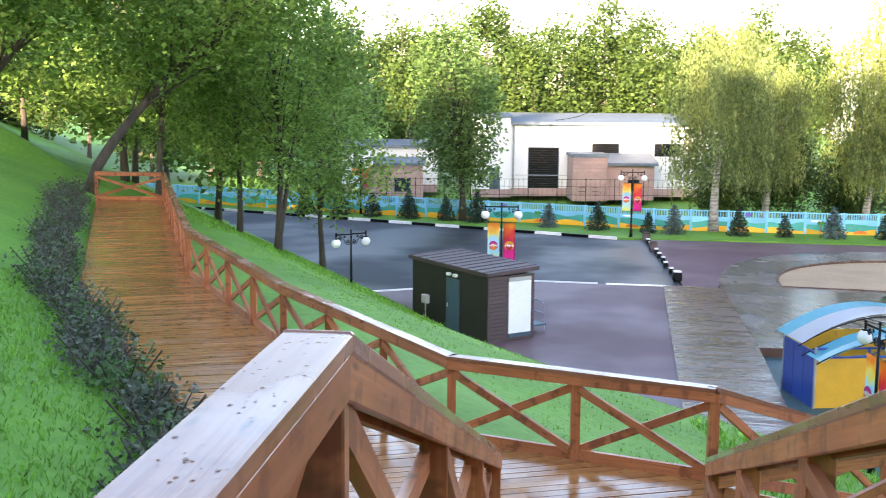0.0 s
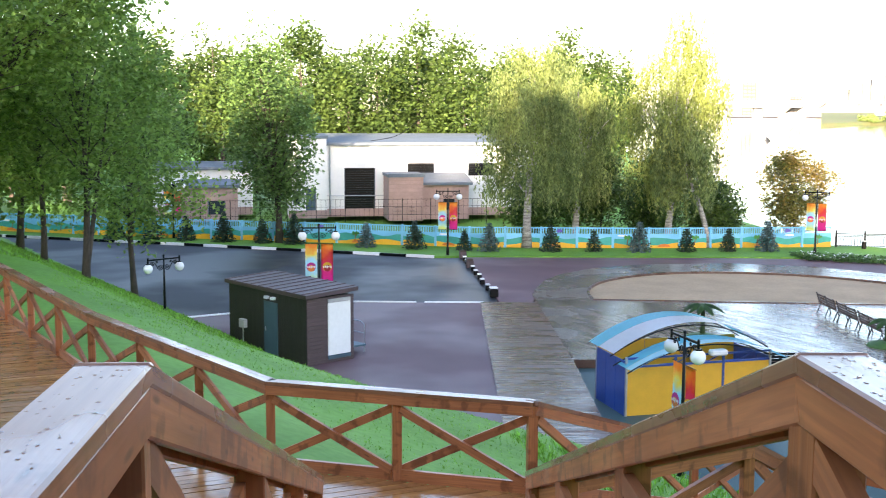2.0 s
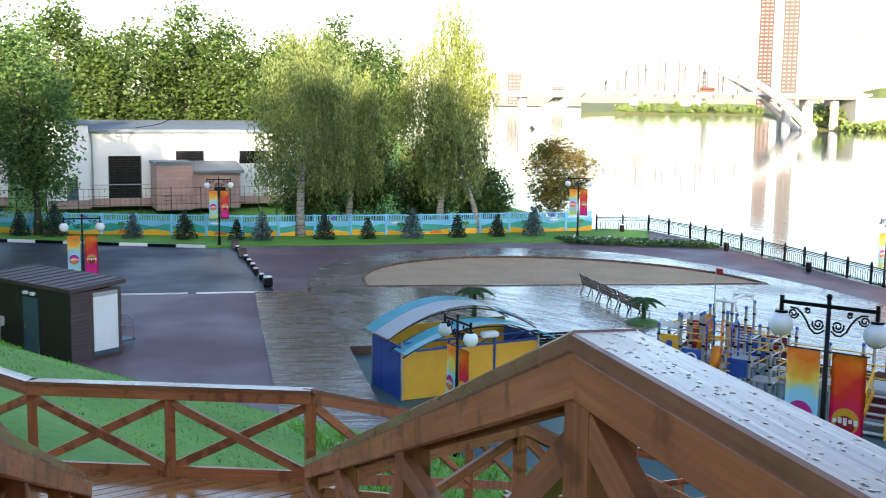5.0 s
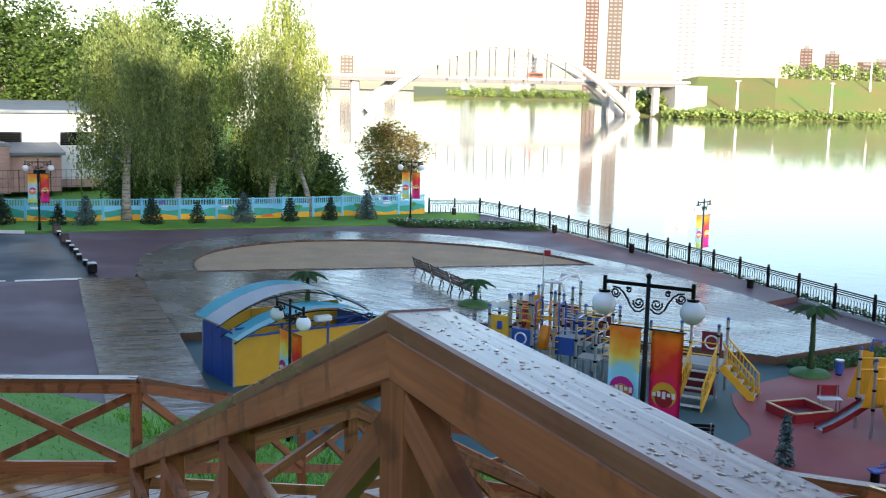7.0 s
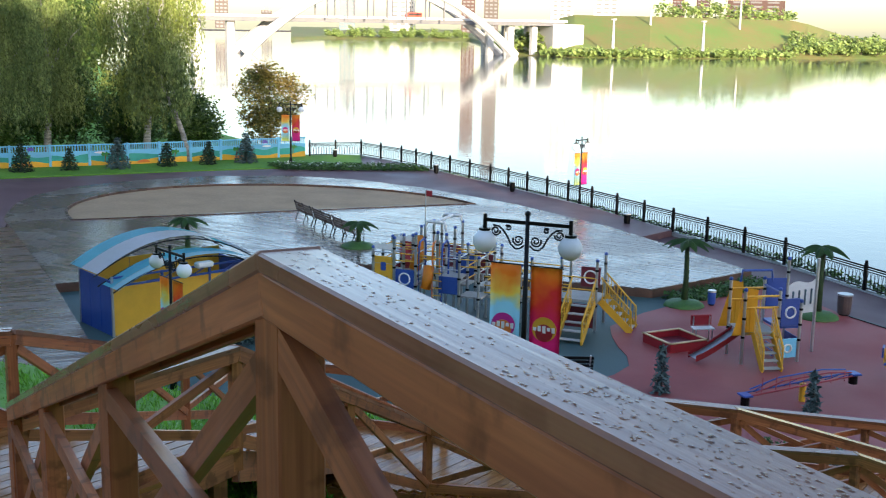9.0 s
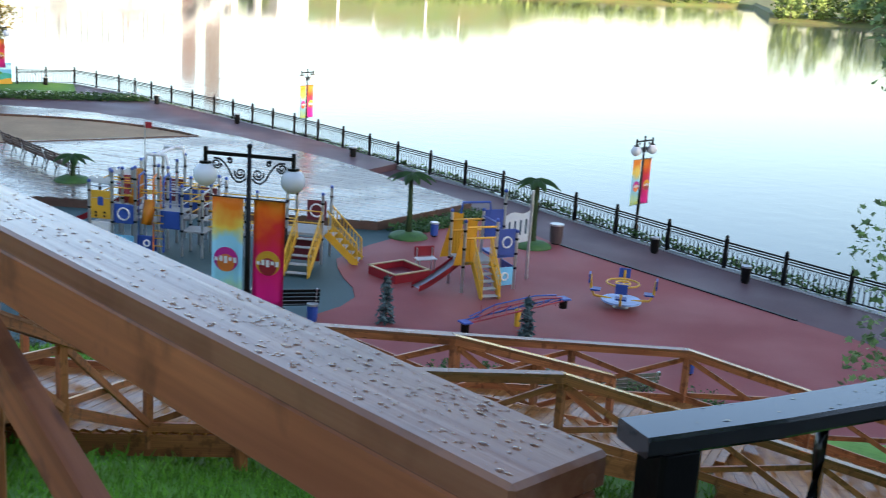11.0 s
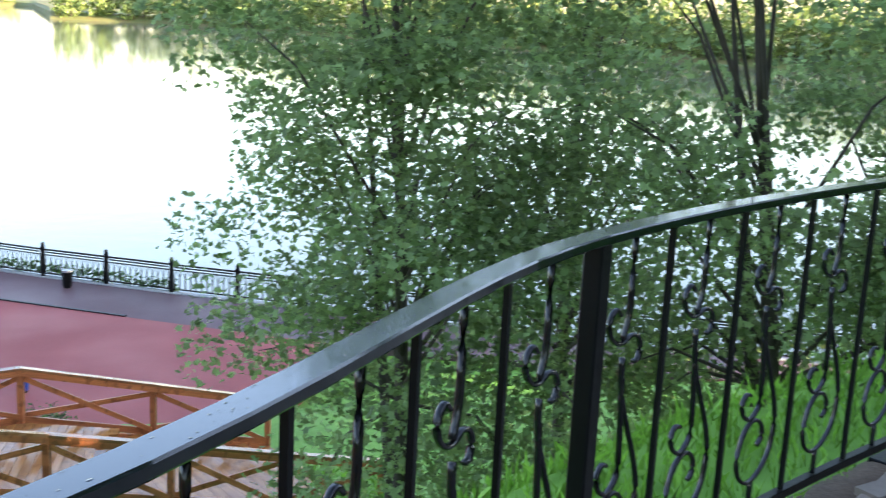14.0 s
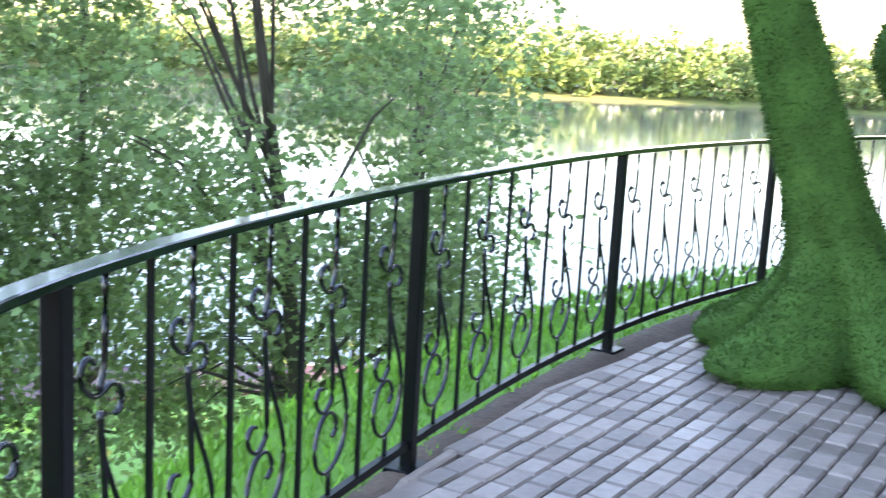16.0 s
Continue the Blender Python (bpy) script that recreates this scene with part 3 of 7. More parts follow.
for q in (0.1, 0.5, 0.95):
    x, y = M0[0] + (M1[0] - M0[0]) * q, M0[1] + (M1[1] - M0[1]) * q
    beam("support_post", landing, (x, y, land(x, y) - 0.4), (x, y, ZB - 0.1), 0.14, 0.14, WOOD)
M2, N2 = (14.8, 6.9), (15.3, 8.8)
railing("timber_railing", [(8.5, 12.0, ZB), (*M1, ZB), (*M2, ZC)], "honey-brown timber railing of the landing", 2.0, first=False)
railing("timber_railing", [(*N0, ZB), (*N1, ZB), (*N2, ZC)], "honey-brown timber railing of the landing", 2.0)
flight("stairs", M1, (13.4, 9.4), M2, (15.6, 8.3), ZB, ZC, 6, "wet timber stairs between two landings")
F0, F1, F2 = (11.0, 16.6), (17.5, 8.6), (20.6, 5.05)
M3 = (18.0, 2.4)
LAND3 = [M2, (15.0, 8.8), (9.7, 15.4), F0, F1, (17.6, 6.9)]
landing3 = thing("landing", (*F1, ZC), "wet timber lower landing", "landing", kind="structure")
for s in strips(LAND3, radians(15), 0.145, 0.008, ZC, 0.045):
    m, size = strip_m(s)
    quick("plank", cube_v(0, 0, 0, *size), CUBE_F, PLANK, landing3, m)
for q in (0.05, 0.5, 0.98):
    x, y = F0[0] + (F1[0] - F0[0]) * q, F0[1] + (F1[1] - F0[1]) * q
    beam("support_post", landing3, (x, y, land(x, y) - 0.4), (x, y, ZC - 0.1), 0.14, 0.14, WOOD)
railing("timber_railing", [(*F0, ZC), (*F1, ZC), (*F2, 0.85)], "honey-brown timber railing of the lower landing", 2.2)
flight("stairs", (15.0, 6.6), F1, M3, F2, ZC, 0.85, 9, "wet timber stairs down the slope")
railing("timber_railing", [(*M2, ZC), (*M3, 0.85)], "honey-brown timber stair railing", 2.2, first=False)


# ---------- buildings beyond the fence ----------
def panel(bm, x0, x1, z0, z1, y, th=0.1):
    return box(bm, ((x0 + x1) / 2, y, (z0 + z1) / 2), (x1 - x0, th, z1 - z0))


def house(name, x0, x1, y0, y1, h, wall_mat, label, openings=(), plinth=None, roof_over=0.3, slope=0.25, roof_mat=None, lean=0.0):
    """A flat-roofed block: walls with real reveals on the front, windows with frames and slats, roof slab with eaves."""
    b = thing(name, ((x0 + x1) / 2, y0, 0), label, "building", "buildings behind the fence")
    t = 0.3
    zs = sorted({0.0, h} | {v for o in openings for v in (o[2], o[3])})
    xs = sorted({x0, x1} | {v for o in openings for v in (o[0], o[1])})
    bm = bmesh.new()
    for xa, xb in zip(xs, xs[1:]):
        run = None
        for za, zb in zip(zs, zs[1:]):
            hole = any(o[0] <= xa and xb <= o[1] and o[2] <= za and zb <= o[3] for o in openings)
            if not hole:
                box(bm, ((xa + xb) / 2, y0 + t / 2, (za + zb) / 2), (xb - xa, t, zb - za))
    bmesh.ops.remove_doubles(bm, verts=bm.verts, dist=0.001)
    part("front_wall", bm, wall_mat, b)
    part("side_wall", panel(bmesh.new(), x0, x0 + t, 0, h, (y0 + y1 + t) / 2, y1 - y0 - t), wall_mat, b)
    part("side_wall", panel(bmesh.new(), x1 - t, x1, 0, h, (y0 + y1 + t) / 2, y1 - y0 - t), wall_mat, b)
    part("rear_wall", panel(bmesh.new(), x0 + t, x1 - t, 0, h, y1 - t / 2, t), wall_mat, b)
    bm = box(bmesh.new(), ((x0 + x1) / 2, (y0 + y1) / 2, h + 0.13), (x1 - x0 + 2 * roof_over, y1 - y0 + 2 * roof_over, 0.24))
    for v in bm.verts:
        v.co.z += (v.co.y - y0) / (y1 - y0) * slope
    part("roof", bm, roof_mat or ROOF, b, "grey sheet roof with an eave")
    if plinth:
        part("plinth", panel(bmesh.new(), x0 - 0.03, x1 + 0.03, 0, 0.7, y0 - 0.06, 0.12), plinth, b, "pink painted plinth")
    for xa, xb, za, zb, kind in openings:
        w = part("window" if kind != "door" else "door", panel(bmesh.new(), xa, xb, za, zb, y0 + 0.22, 0.05), GLASSD if kind != "door" else SLATBLUE, b)
        fr = bmesh.new()
        for xc in (xa + 0.04, xb - 0.04):
            panel(fr, xc - 0.04, xc + 0.04, za, zb, y0 + 0.16, 0.07)
        part("window_frame", fr, ROOF, w)
        if kind == "louvre":
            z = za + 0.1
            while z < zb - 0.05:
                part("slat", box(bmesh.new(), ((xa + xb) / 2, y0 + 0.13, z), (xb - xa - 0.16, 0.05, 0.13), None), DARK, w)
                z += 0.21
    return b


house("white_hall", 5.9, 24.5, 100, 114, 6.4, WHITE, "white rendered hall with a tall louvred window and grey roof",
      ((7.5, 10.3, 0.1, 4.35, "louvre"), (13.2, 15.7, 3.6, 4.75, "louvre"), (18.8, 21.2, 3.6, 4.75, "louvre")), PINK, 0.35, 0.5)
house("white_stair_tower", 2.5, 5.85, 98.6, 103, 7.0, WHITE, "white rendered stair tower with a peeling wall", ((4.0, 4.9, 0.1, 2.6, "door"), (2.9, 3.5, 1.2, 2.3, "window")), PINK, 0.12, 0.1)
house("low_white_wing", -9.5, -0.7, 103, 110, 4.1, WHITE, "low white rendered wing behind the trees", ((-8.6, -7.4, 1.6, 2.8, "window"), (-4.2, -2.9, 1.6, 2.8, "window")), PINK, 0.3, 0.2)
house("pink_outhouse", -6.6, -1.9, 96.5, 100, 2.9, PINK, "small pink brick outhouse with a dark window", ((-4.4, -2.9, 0.6, 1.8, "window"),), None, 0.25, 0.25)
house("pink_brick_annex", 11.0, 14.0, 95.4, 99.6, 3.75, PINK, "pink brick annex with a parapet", ((11.5, 12.2, 0.2, 1.2, "window"), (12.7, 13.3, 0.2, 1.2, "window")), None, 0.1, 0.0)
house("pink_brick_shed", 14.1, 18.2, 96.4, 99.8, 3.05, PINK, "pink brick shed with a sloping grey roof", ((15.9, 17.0, 0.8, 1.8, "window"),), None, 0.3, 0.55)
annex = [o for o in scene.objects if o.name == "pink_brick_annex"][0]
for i in range(11):
    part("brick_course", box(bmesh.new(), (12.5, 95.39, 0.35 + 0.33 * i), (2.96, 0.012, 0.29)), PINK, annex)
part("parapet", box(bmesh.new(), (12.5, 95.5, 4.0), (3.1, 0.35, 0.16)), ROOF, annex, "grey parapet sheet")
hall = [o for o in scene.objects if o.name == "white_hall"][0]
part("down_pipe", tube(bmesh.new(), [(6.2, 99.9, 0.2), (6.2, 99.9, 6.2), (6.2, 99.7, 6.45)], 0.07, 8), STEEL, hall)
part("eave_gutter", box(bmesh.new(), (15.2, 99.6, 6.42), (18.6, 0.14, 0.1)), ROOF, hall)
part("hand_rail", tube(bmesh.new(), [(5.9, 99.6, 1.9), (11.0, 99.6, 1.9)], 0.04, 6), STEEL, hall)
part("cable", tube(bmesh.new(), [(10 + 0.55 * i, 101, 6.75 + 0.25 * (i / 9) ** 2 * 9 + 0.05 * math.sin(i)) for i in range(10)], 0.03, 5), DARK, hall)
for x0, x1 in ((-12, 2), (2.2, 19)):
    wf = thing("wire_fence", (x0, 92.5, 0), "thin dark wire fence before the buildings", "fence")
    for i in range(int((x1 - x0) / 2.4) + 1):
        beam("post", wf, (x0 + i * 2.4, 92.5, 0), (x0 + i * 2.4, 92.5, 2.2), 0.06, 0.06, DARK)
    for z in (0.8, 1.5, 2.1):
        beam("wire", wf, (x0, 92.5, z), (x1, 92.5, z), 0.025, 0.025, DARK)
    for i in range(int((x1 - x0) / 0.4)):
        beam("bar", wf, (x0 + i * 0.4, 92.5, 0.1), (x0 + i * 0.4, 92.5, 2.15), 0.018, 0.018, DARK)

# ---------- mural fence ----------
rng = random.Random(11)


def flat(name, pts, material, parent, m, y, label=""):
    """A thin painted shape, 4 mm proud of a wall; points are x, z in the wall's own frame."""
    n = len(pts)
    vs = [(x, y, z) for x, z in pts] + [(x, y + 0.004, z) for x, z in pts]
    fs = [tuple(range(n)), tuple(range(2 * n - 1, n - 1, -1))] + [(i, i + n, (i + 1) % n + n, (i + 1) % n) for i in range(n)]
    bm = bmesh.new()
    bv = [bm.verts.new(v) for v in vs]
    for f in fs:
        bm.faces.new([bv[i] for i in f])
    bmesh.ops.triangulate(bm, faces=[f for f in bm.faces if len(f.verts) > 4])
    return part(name, bm, material, parent, label, m)


GREENP = mat("green_paint", (0.06, 0.3, 0.06), 0.5, var=0.15)
BROWNP = mat("brown_paint", (0.2, 0.09, 0.03), 0.5, var=0.15)
VIOLETP = mat("violet_paint", (0.16, 0.12, 0.5), 0.5, var=0.15)
FW = 2.3
k = 0
for (x0, y0), (x1, y1) in zip(FENCE, FENCE[1:]):
    d = Vector((x1 - x0, y1 - y0, 0))
    n = round(d.length / FW)
    for i in range(n):
        a, b = Vector((x0, y0, 0.05)) + d * i / n, Vector((x0, y0, 0.05)) + d * (i + 1) / n
        w = (b - a).length
        f = thing("fence_panel", a, "painted concrete fence panel with a beach mural and open slats", "fence panel", "mural fence panels")
        m = along(a, b)
        m.translation = (a + b) / 2
        k += 1
        part("post", box(bmesh.new(), (-w / 2, 0, 0.75), (0.17, 0.17, 1.5), None, 0.02), SKYBLUE, f, m=m)
        part("slab", box(bmesh.new(), (0, 0, 0.51), (w - 0.17, 0.09, 1.02)), SKYBLUE, f, m=m)
        part("top_bar", box(bmesh.new(), (0, 0, 1.42), (w - 0.17, 0.09, 0.08)), SKYBLUE, f, m=m)
        for j in range(13):
            x = -w / 2 + 0.17 + (w - 0.34) * j / 12
            quick("slat", cube_v(x, 0, 1.2, 0.07, 0.06, 0.36), CUBE_F, SKYBLUE, f, m)
        u = w / 2 - 0.09
        N = 14
        hill = [(-u + 2 * u * j / N, 0.72 + 0.07 * math.sin(k * 2.1 + 5.5 * j / N) + 0.03 * math.sin(9 * j / N + k)) for j in range(N + 1)]
        flat("mural_sea", [(-u, 0.0), (u, 0.0)] + hill[::-1], TURQ, f, m, -0.053, "turquoise painted band")
        hill = [(-u + 2 * u * j / N, 0.33 + 0.1 * math.sin(k * 1.3 + 4 * j / N)) for j in range(N + 1)]
        flat("mural_sand", [(-u, 0.0), (u, 0.0)] + hill[::-1], YELLOWP, f, m, -0.058, "yellow painted sand")
        if k % 3 == 0:
            c = rng.uniform(-0.4, 0.4)
            flat("mural_dune", [(c + 0.45 * math.cos(t), 0.12 + 0.22 * math.sin(t)) for t in [math.pi * q / 8 for q in range(9)]], ORANGEP, f, m, -0.063, "orange painted dune")
        if k % 2 == 0:
            c = rng.uniform(-0.5, 0.5)
            flat("mural_trunk", [(c - 0.03, 0.25), (c + 0.04, 0.25), (c + 0.09, 0.75), (c + 0.04, 0.75)], BROWNP, f, m, -0.064)
            star = [(c + 0.06 + (0.3 if q % 2 else 0.08) * math.cos(q * math.tau / 14), 0.78 + (0.2 if q % 2 else 0.06) * math.sin(q * math.tau / 14)) for q in range(14)]
            flat("mural_palm_crown", star, GREENP, f, m, -0.066, "green painted palm leaves")
        if k % 5 == 1:
            c = rng.uniform(-0.6, 0.6)
            flat("mural_cloud", [(c + 0.35 * math.cos(t), 0.9 + 0.07 * math.sin(t)) for t in [math.tau * q / 12 for q in range(12)]], WHITE, f, m, -0.064, "white painted cloud")
        if k % 7 == 3:
            flat("mural_flower", [(0.3 * math.cos(q * math.tau / 10) * (1 if q % 2 else 0.5), 1.2 + 0.16 * math.sin(q * math.tau / 10) * (1 if q % 2 else 0.5)) for q in range(10)], VIOLETP, f, m, -0.06, "violet painted flower")

# ---------- cabin on the square ----------
cu, cv = Vector((-0.54, 0.842, 0)), Vector((0.842, 0.54, 0))
cm = Matrix((cv, cu, Vector((0, 0, 1)))).transposed().to_4x4()
cm.translation = (1.66, 40.9, 0.02)
cabin = thing("cabin", (1.66, 40.9, 0.02), "dark brown clad service cabin with a blue-grey door", "cabin")
CW, CL, CH = 2.15, 5.4, 2.5
part("body", box(bmesh.new(), (CW / 2, CL / 2, CH / 2), (CW - 0.06, CL - 0.06, CH)), CHAR, cabin, m=cm)
for i in range(17):
    quick("cladding_board", cube_v(CW / 2, 0.0, 0.08 + i * 0.148, CW, 0.05, 0.14), CUBE_F, BROWNSIDE, cabin, cm)
for i in range(36):
    quick("cladding_board", cube_v(0.0, 0.08 + i * 0.15, CH / 2, 0.05, 0.142, CH), CUBE_F, CHAR, cabin, cm)
bm = box(bmesh.new(), (CW / 2, CL / 2, CH + 0.12), (CW + 0.3, CL + 0.3, 0.16), None, 0.015)
for v in bm.verts:
    v.co.z += 0.1 * v.co.x / CW
part("roof", bm, BROWNSIDE, cabin, "shallow brown sheet roof", cm)
for i in range(10):
    quick("roof_seam", [(x, y, z + 0.1 * x / CW) for x, y, z in cube_v(CW / 2, 0.1 + i * 0.58, CH + 0.215, CW + 0.3, 0.04, 0.035)], CUBE_F, BROWNSIDE, cabin, cm)
door = part("door", box(bmesh.new(), (-0.035, 2.35, 1.08), (0.05, 0.92, 2.1), None, 0.008), SLATBLUE, cabin, "blue-grey metal door", cm)
part("handle", box(bmesh.new(), (-0.08, 2.68, 1.05), (0.04, 0.03, 0.16), None, 0.008), STEEL, door, m=cm)
for y in (2.1, 2.55):
    lamp = part("wall_lamp", box(bmesh.new(), (-0.1, y, 2.3), (0.16, 0.2, 0.12), None, 0.02), GLOBE, cabin, "small white wall lamp", cm)
part("white_panel", box(bmesh.new(), (1.45, -0.045, 1.28), (1.05, 0.05, 2.0), None, 0.01), WHITE, cabin, "white notice panel", cm)
part("panel_head", box(bmesh.new(), (1.45, -0.05, 2.36), (1.05, 0.06, 0.14), None, 0.01), GREYCONC, cabin, m=cm)
part("panel_foot", box(bmesh.new(), (1.45, -0.05, 0.2), (1.05, 0.06, 0.14), None, 0.01), SLATBLUE, cabin, m=cm)
ramp = thing("entry_platform", cm @ Vector((2.6, 1.2, 0)), "small steel platform with a tube rail beside the cabin", "platform")
part("plate", box(bmesh.new(), (2.7, 1.2, 0.3), (1.0, 1.3, 0.06)), SLATBLUE, ramp, m=cm)
for x, y in ((2.3, 0.6), (3.15, 0.6), (3.15, 1.8)):
    part("leg", tube(bmesh.new(), [(x, y, 0), (x, y, 0.3)], 0.03), STEEL, ramp, m=cm)
for x in (2.5, 3.15):
    part("tube_rail", tube(bmesh.new(), [(x, 0.6, 0), (x, 0.6, 1.1), (x, 0.8, 1.2), (x, 1.7, 1.2), (x, 1.85, 1.1), (x, 1.85, 0.3)], 0.022), STEEL, ramp, m=cm)
    part("mid_rail", tube(bmesh.new(), [(x, 0.6, 0.75), (x, 1.85, 0.75)], 0.018), STEEL, ramp, m=cm)
meter = thing("meter_box", cm @ Vector((-0.7, 3.3, 0)), "pale metal meter box on a thin post", "meter box")
part("post", tube(bmesh.new(), [(-0.7, 3.3, 0), (-0.7, 3.3, 1.1)], 0.025), STEEL, meter, m=cm)
part("box", box(bmesh.new(), (-0.7, 3.3, 1.25), (0.18, 0.36, 0.34), None, 0.02), GREYCONC, meter, m=cm)

# ---------- lamps with banners ----------
def banner_mat(name, stops):
    m = bpy.data.materials.new(name)
    m.use_nodes = True
    n, l = m.node_tree.nodes, m.node_tree.links
    tc, nz, sep, add, rp = (n.new("ShaderNode" + q) for q in ("TexCoord", "TexNoise", "SeparateXYZ", "Math", "ValToRGB"))
    nz.inputs["Scale"].default_value = 3.0
    l.new(tc.outputs["Generated"], sep.inputs[0])
    l.new(tc.outputs["Object"], nz.inputs["Vector"])
    add.operation = "MULTIPLY_ADD"
    add.inputs[1].default_value = 0.34
    low = n.new("ShaderNodeMath")
    low.operation = "MULTIPLY"
    low.inputs[1].default_value = 0.72
    l.new(nz.outputs["Fac"], add.inputs[0])
    l.new(sep.outputs["Z"], low.inputs[0])
    l.new(low.outputs[0], add.inputs[2])
    l.new(add.outputs[0], rp.inputs["Fac"])
    while len(rp.color_ramp.elements) < len(stops):
        rp.color_ramp.elements.new(0.5)
    for e, (p, c) in zip(rp.color_ramp.elements, stops):
        e.position, e.color = p, (*c, 1)
    b = n["Principled BSDF"]
    l.new(rp.outputs[0], b.inputs["Base Color"])
    b.inputs["Roughness"].default_value = 0.55
    return m


BAN1 = banner_mat("banner_cool", ((0.2, (0.7, 0.75, 0.2)), (0.36, (0.42, 0.74, 0.8)), (0.58, (0.45, 0.76, 0.85)), (0.68, (0.93, 0.72, 0.14)), (0.82, (0.93, 0.32, 0.03))))
BAN2 = banner_mat("banner_warm", ((0.2, (0.86, 0.03, 0.36)), (0.5, (0.8, 0.04, 0.2)), (0.66, (0.8, 0.07, 0.05)), (0.8, (0.92, 0.26, 0.03)), (0.92, (0.93, 0.42, 0.05))))
MAGENTA = mat("magenta_print", (0.55, 0.02, 0.25), 0.5, var=0.1)


def disc(bm, c, r, y, th=0.006, seg=20):
    vs = [bm.verts.new((c[0] + r * math.cos(q * math.tau / seg), yy, c[1] + r * math.sin(q * math.tau / seg))) for yy in (y, y - th) for q in range(seg)]
    bm.faces.new(vs[:seg])
    bm.faces.new(vs[seg:][::-1])
    for q in range(seg):
        bm.faces.new((vs[q], vs[q + seg], vs[(q + 1) % seg + seg], vs[(q + 1) % seg]))
    return bm


def spiral(cx, cz, r0, r1, a0, turns, n=16):
    return [(cx + (r0 + (r1 - r0) * q / n) * math.cos(a0 + turns * math.tau * q / n), 0, cz + (r0 + (r1 - r0) * q / n) * math.sin(a0 + turns * math.tau * q / n)) for q in range(n + 1)]


def street_lamp(at, yaw, h=4.35, banners=True, label="black iron street lamp with two opal globes and two bright banners", arm=0.74):
    m = Matrix.Translation(at) @ pose(0, 0, 0, 0, 0, yaw)
    s = thing("street_lamp", at, label, "street lamp", "street lamps")
    bm = tube(bmesh.new(), [(0, 0, 0), (0, 0, 0.5), (0, 0, 0.6), (0, 0, 1.9), (0, 0, 2.0), (0, 0, h)], 0.05, 10, (0.11, 0.1, 0.065, 0.06, 0.05, 0.035))
    part("pole", bm, DARK, s, m=m, smooth=True)
    part("finial", ball(bmesh.new(), (0, 0, h + 0.03), 0.05, 10, 6), DARK, s, m=m)
    part("base_collar", tube(bmesh.new(), [(0, 0, 0), (0, 0, 0.08)], 0.16, 10), DARK, s, m=m)
    part("cross_arm", box(bmesh.new(), (0, 0, h - 0.12), (2 * arm, 0.05, 0.06)), DARK, s, m=m)
    for sx in (-1, 1):
        for pts in (spiral(sx * 0.15, h - 0.42, 0.1, 0.02, 1.57 - sx * 1.2, -1.7 * sx), spiral(sx * 0.55, h - 0.29, 0.085, 0.02, 1.57 + sx * 1.5, 1.6 * sx), spiral(sx * 0.33, h - 0.23, 0.05, 0.015, 1.57 - sx * 1.0, 1.3 * sx, 12),
                    [(sx * 0.05, 0, h - 0.5), (sx * 0.12, 0, h - 0.56), (sx * 0.2, 0, h - 0.57), (sx * 0.28, 0, h - 0.5), (sx * 0.34, 0, h - 0.38), (sx * 0.42, 0, h - 0.27), (sx * 0.5, 0, h - 0.21), (sx * 0.6, 0, h - 0.2)]):
            part("scroll", tube(bmesh.new(), pts, 0.017, 6), DARK, s, m=m)
        part("arm_end", box(bmesh.new(), (sx * arm, 0, h - 0.15), (0.06, 0.06, 0.26), None, 0.01), DARK, s, m=m)
        part("globe_holder", tube(bmesh.new(), [(sx * arm, 0, h - 0.26), (sx * arm, 0, h - 0.3)], 0.1, 12), DARK, s, m=m)
        part("globe", ball(bmesh.new(), (sx * arm, 0, h - 0.48), 0.2, 20, 14), GLOBE, s, "white opal globe", m, True)
    if banners:
        for sx, bmat in ((-1, BAN1), (1, BAN2)):
            for z in (h - 0.83, h - 2.63):
                part("banner_bar", tube(bmesh.new(), [(0, 0, z), (sx * 0.66, 0, z)], 0.012, 6), DARK, s, m=m)
            bm = bmesh.new()
            nx, nz = 6, 14
            gv = [[bm.verts.new((sx * (0.09 + 0.53 * i / nx), 0.018 * math.sin(2.5 * j / nz + i), h - 2.62 + 1.78 * j / nz)) for i in range(nx + 1)] for j in range(nz + 1)]
            for j in range(nz):
                for i in range(nx):
                    bm.faces.new((gv[j][i], gv[j][i + 1], gv[j + 1][i + 1], gv[j + 1][i]))
            bmesh.ops.solidify(bm, geom=bm.faces[:], thickness=0.004)
            bn = part("banner", bm, bmat, s, "printed banner in bright colours", m, True)
            part("emblem", disc(bmesh.new(), (sx * 0.36, h - 1.88), 0.21, -0.03), MAGENTA if sx < 0 else YELLOWP, bn, "round emblem", m)
            part("emblem", disc(bmesh.new(), (sx * 0.36, h - 1.94), 0.15, -0.037), ORANGEP if sx < 0 else REDP, bn, m=m)
            bars = bmesh.new()
            for q in range(5):
                box(bars, (sx * 0.36 - 0.16 + 0.08 * q, -0.048, h - 1.88 + 0.012 * (q % 2)), (0.055, 0.006, 0.06 + 0.03 * (q % 3)))
            part("print", bars, WHITE, bn, m=m)
    return s


street_lamp((11.7, 13.8, 2.15), -58)
street_lamp((10.9, 27.2, -0.3), -84, 4.05)
street_lamp((2.6, 49.9, 0.02), -3)
street_lamp((-6.3, 83.7, 0.05), 4)
street_lamp((12.1, 71.4, 0.05), -9)
street_lamp((35.9, 67.6, 0.05), -30)
street_lamp((-4.0, 47.5, 0.0), 35, 3.4, False, "black iron street lamp with two opal globes")
street_lamp((42.35, 45.6, -0.3), 12, 4.0, arm=0.55)
street_lamp((37.9, 21.6, -0.3), -3, 4.0, arm=0.55)

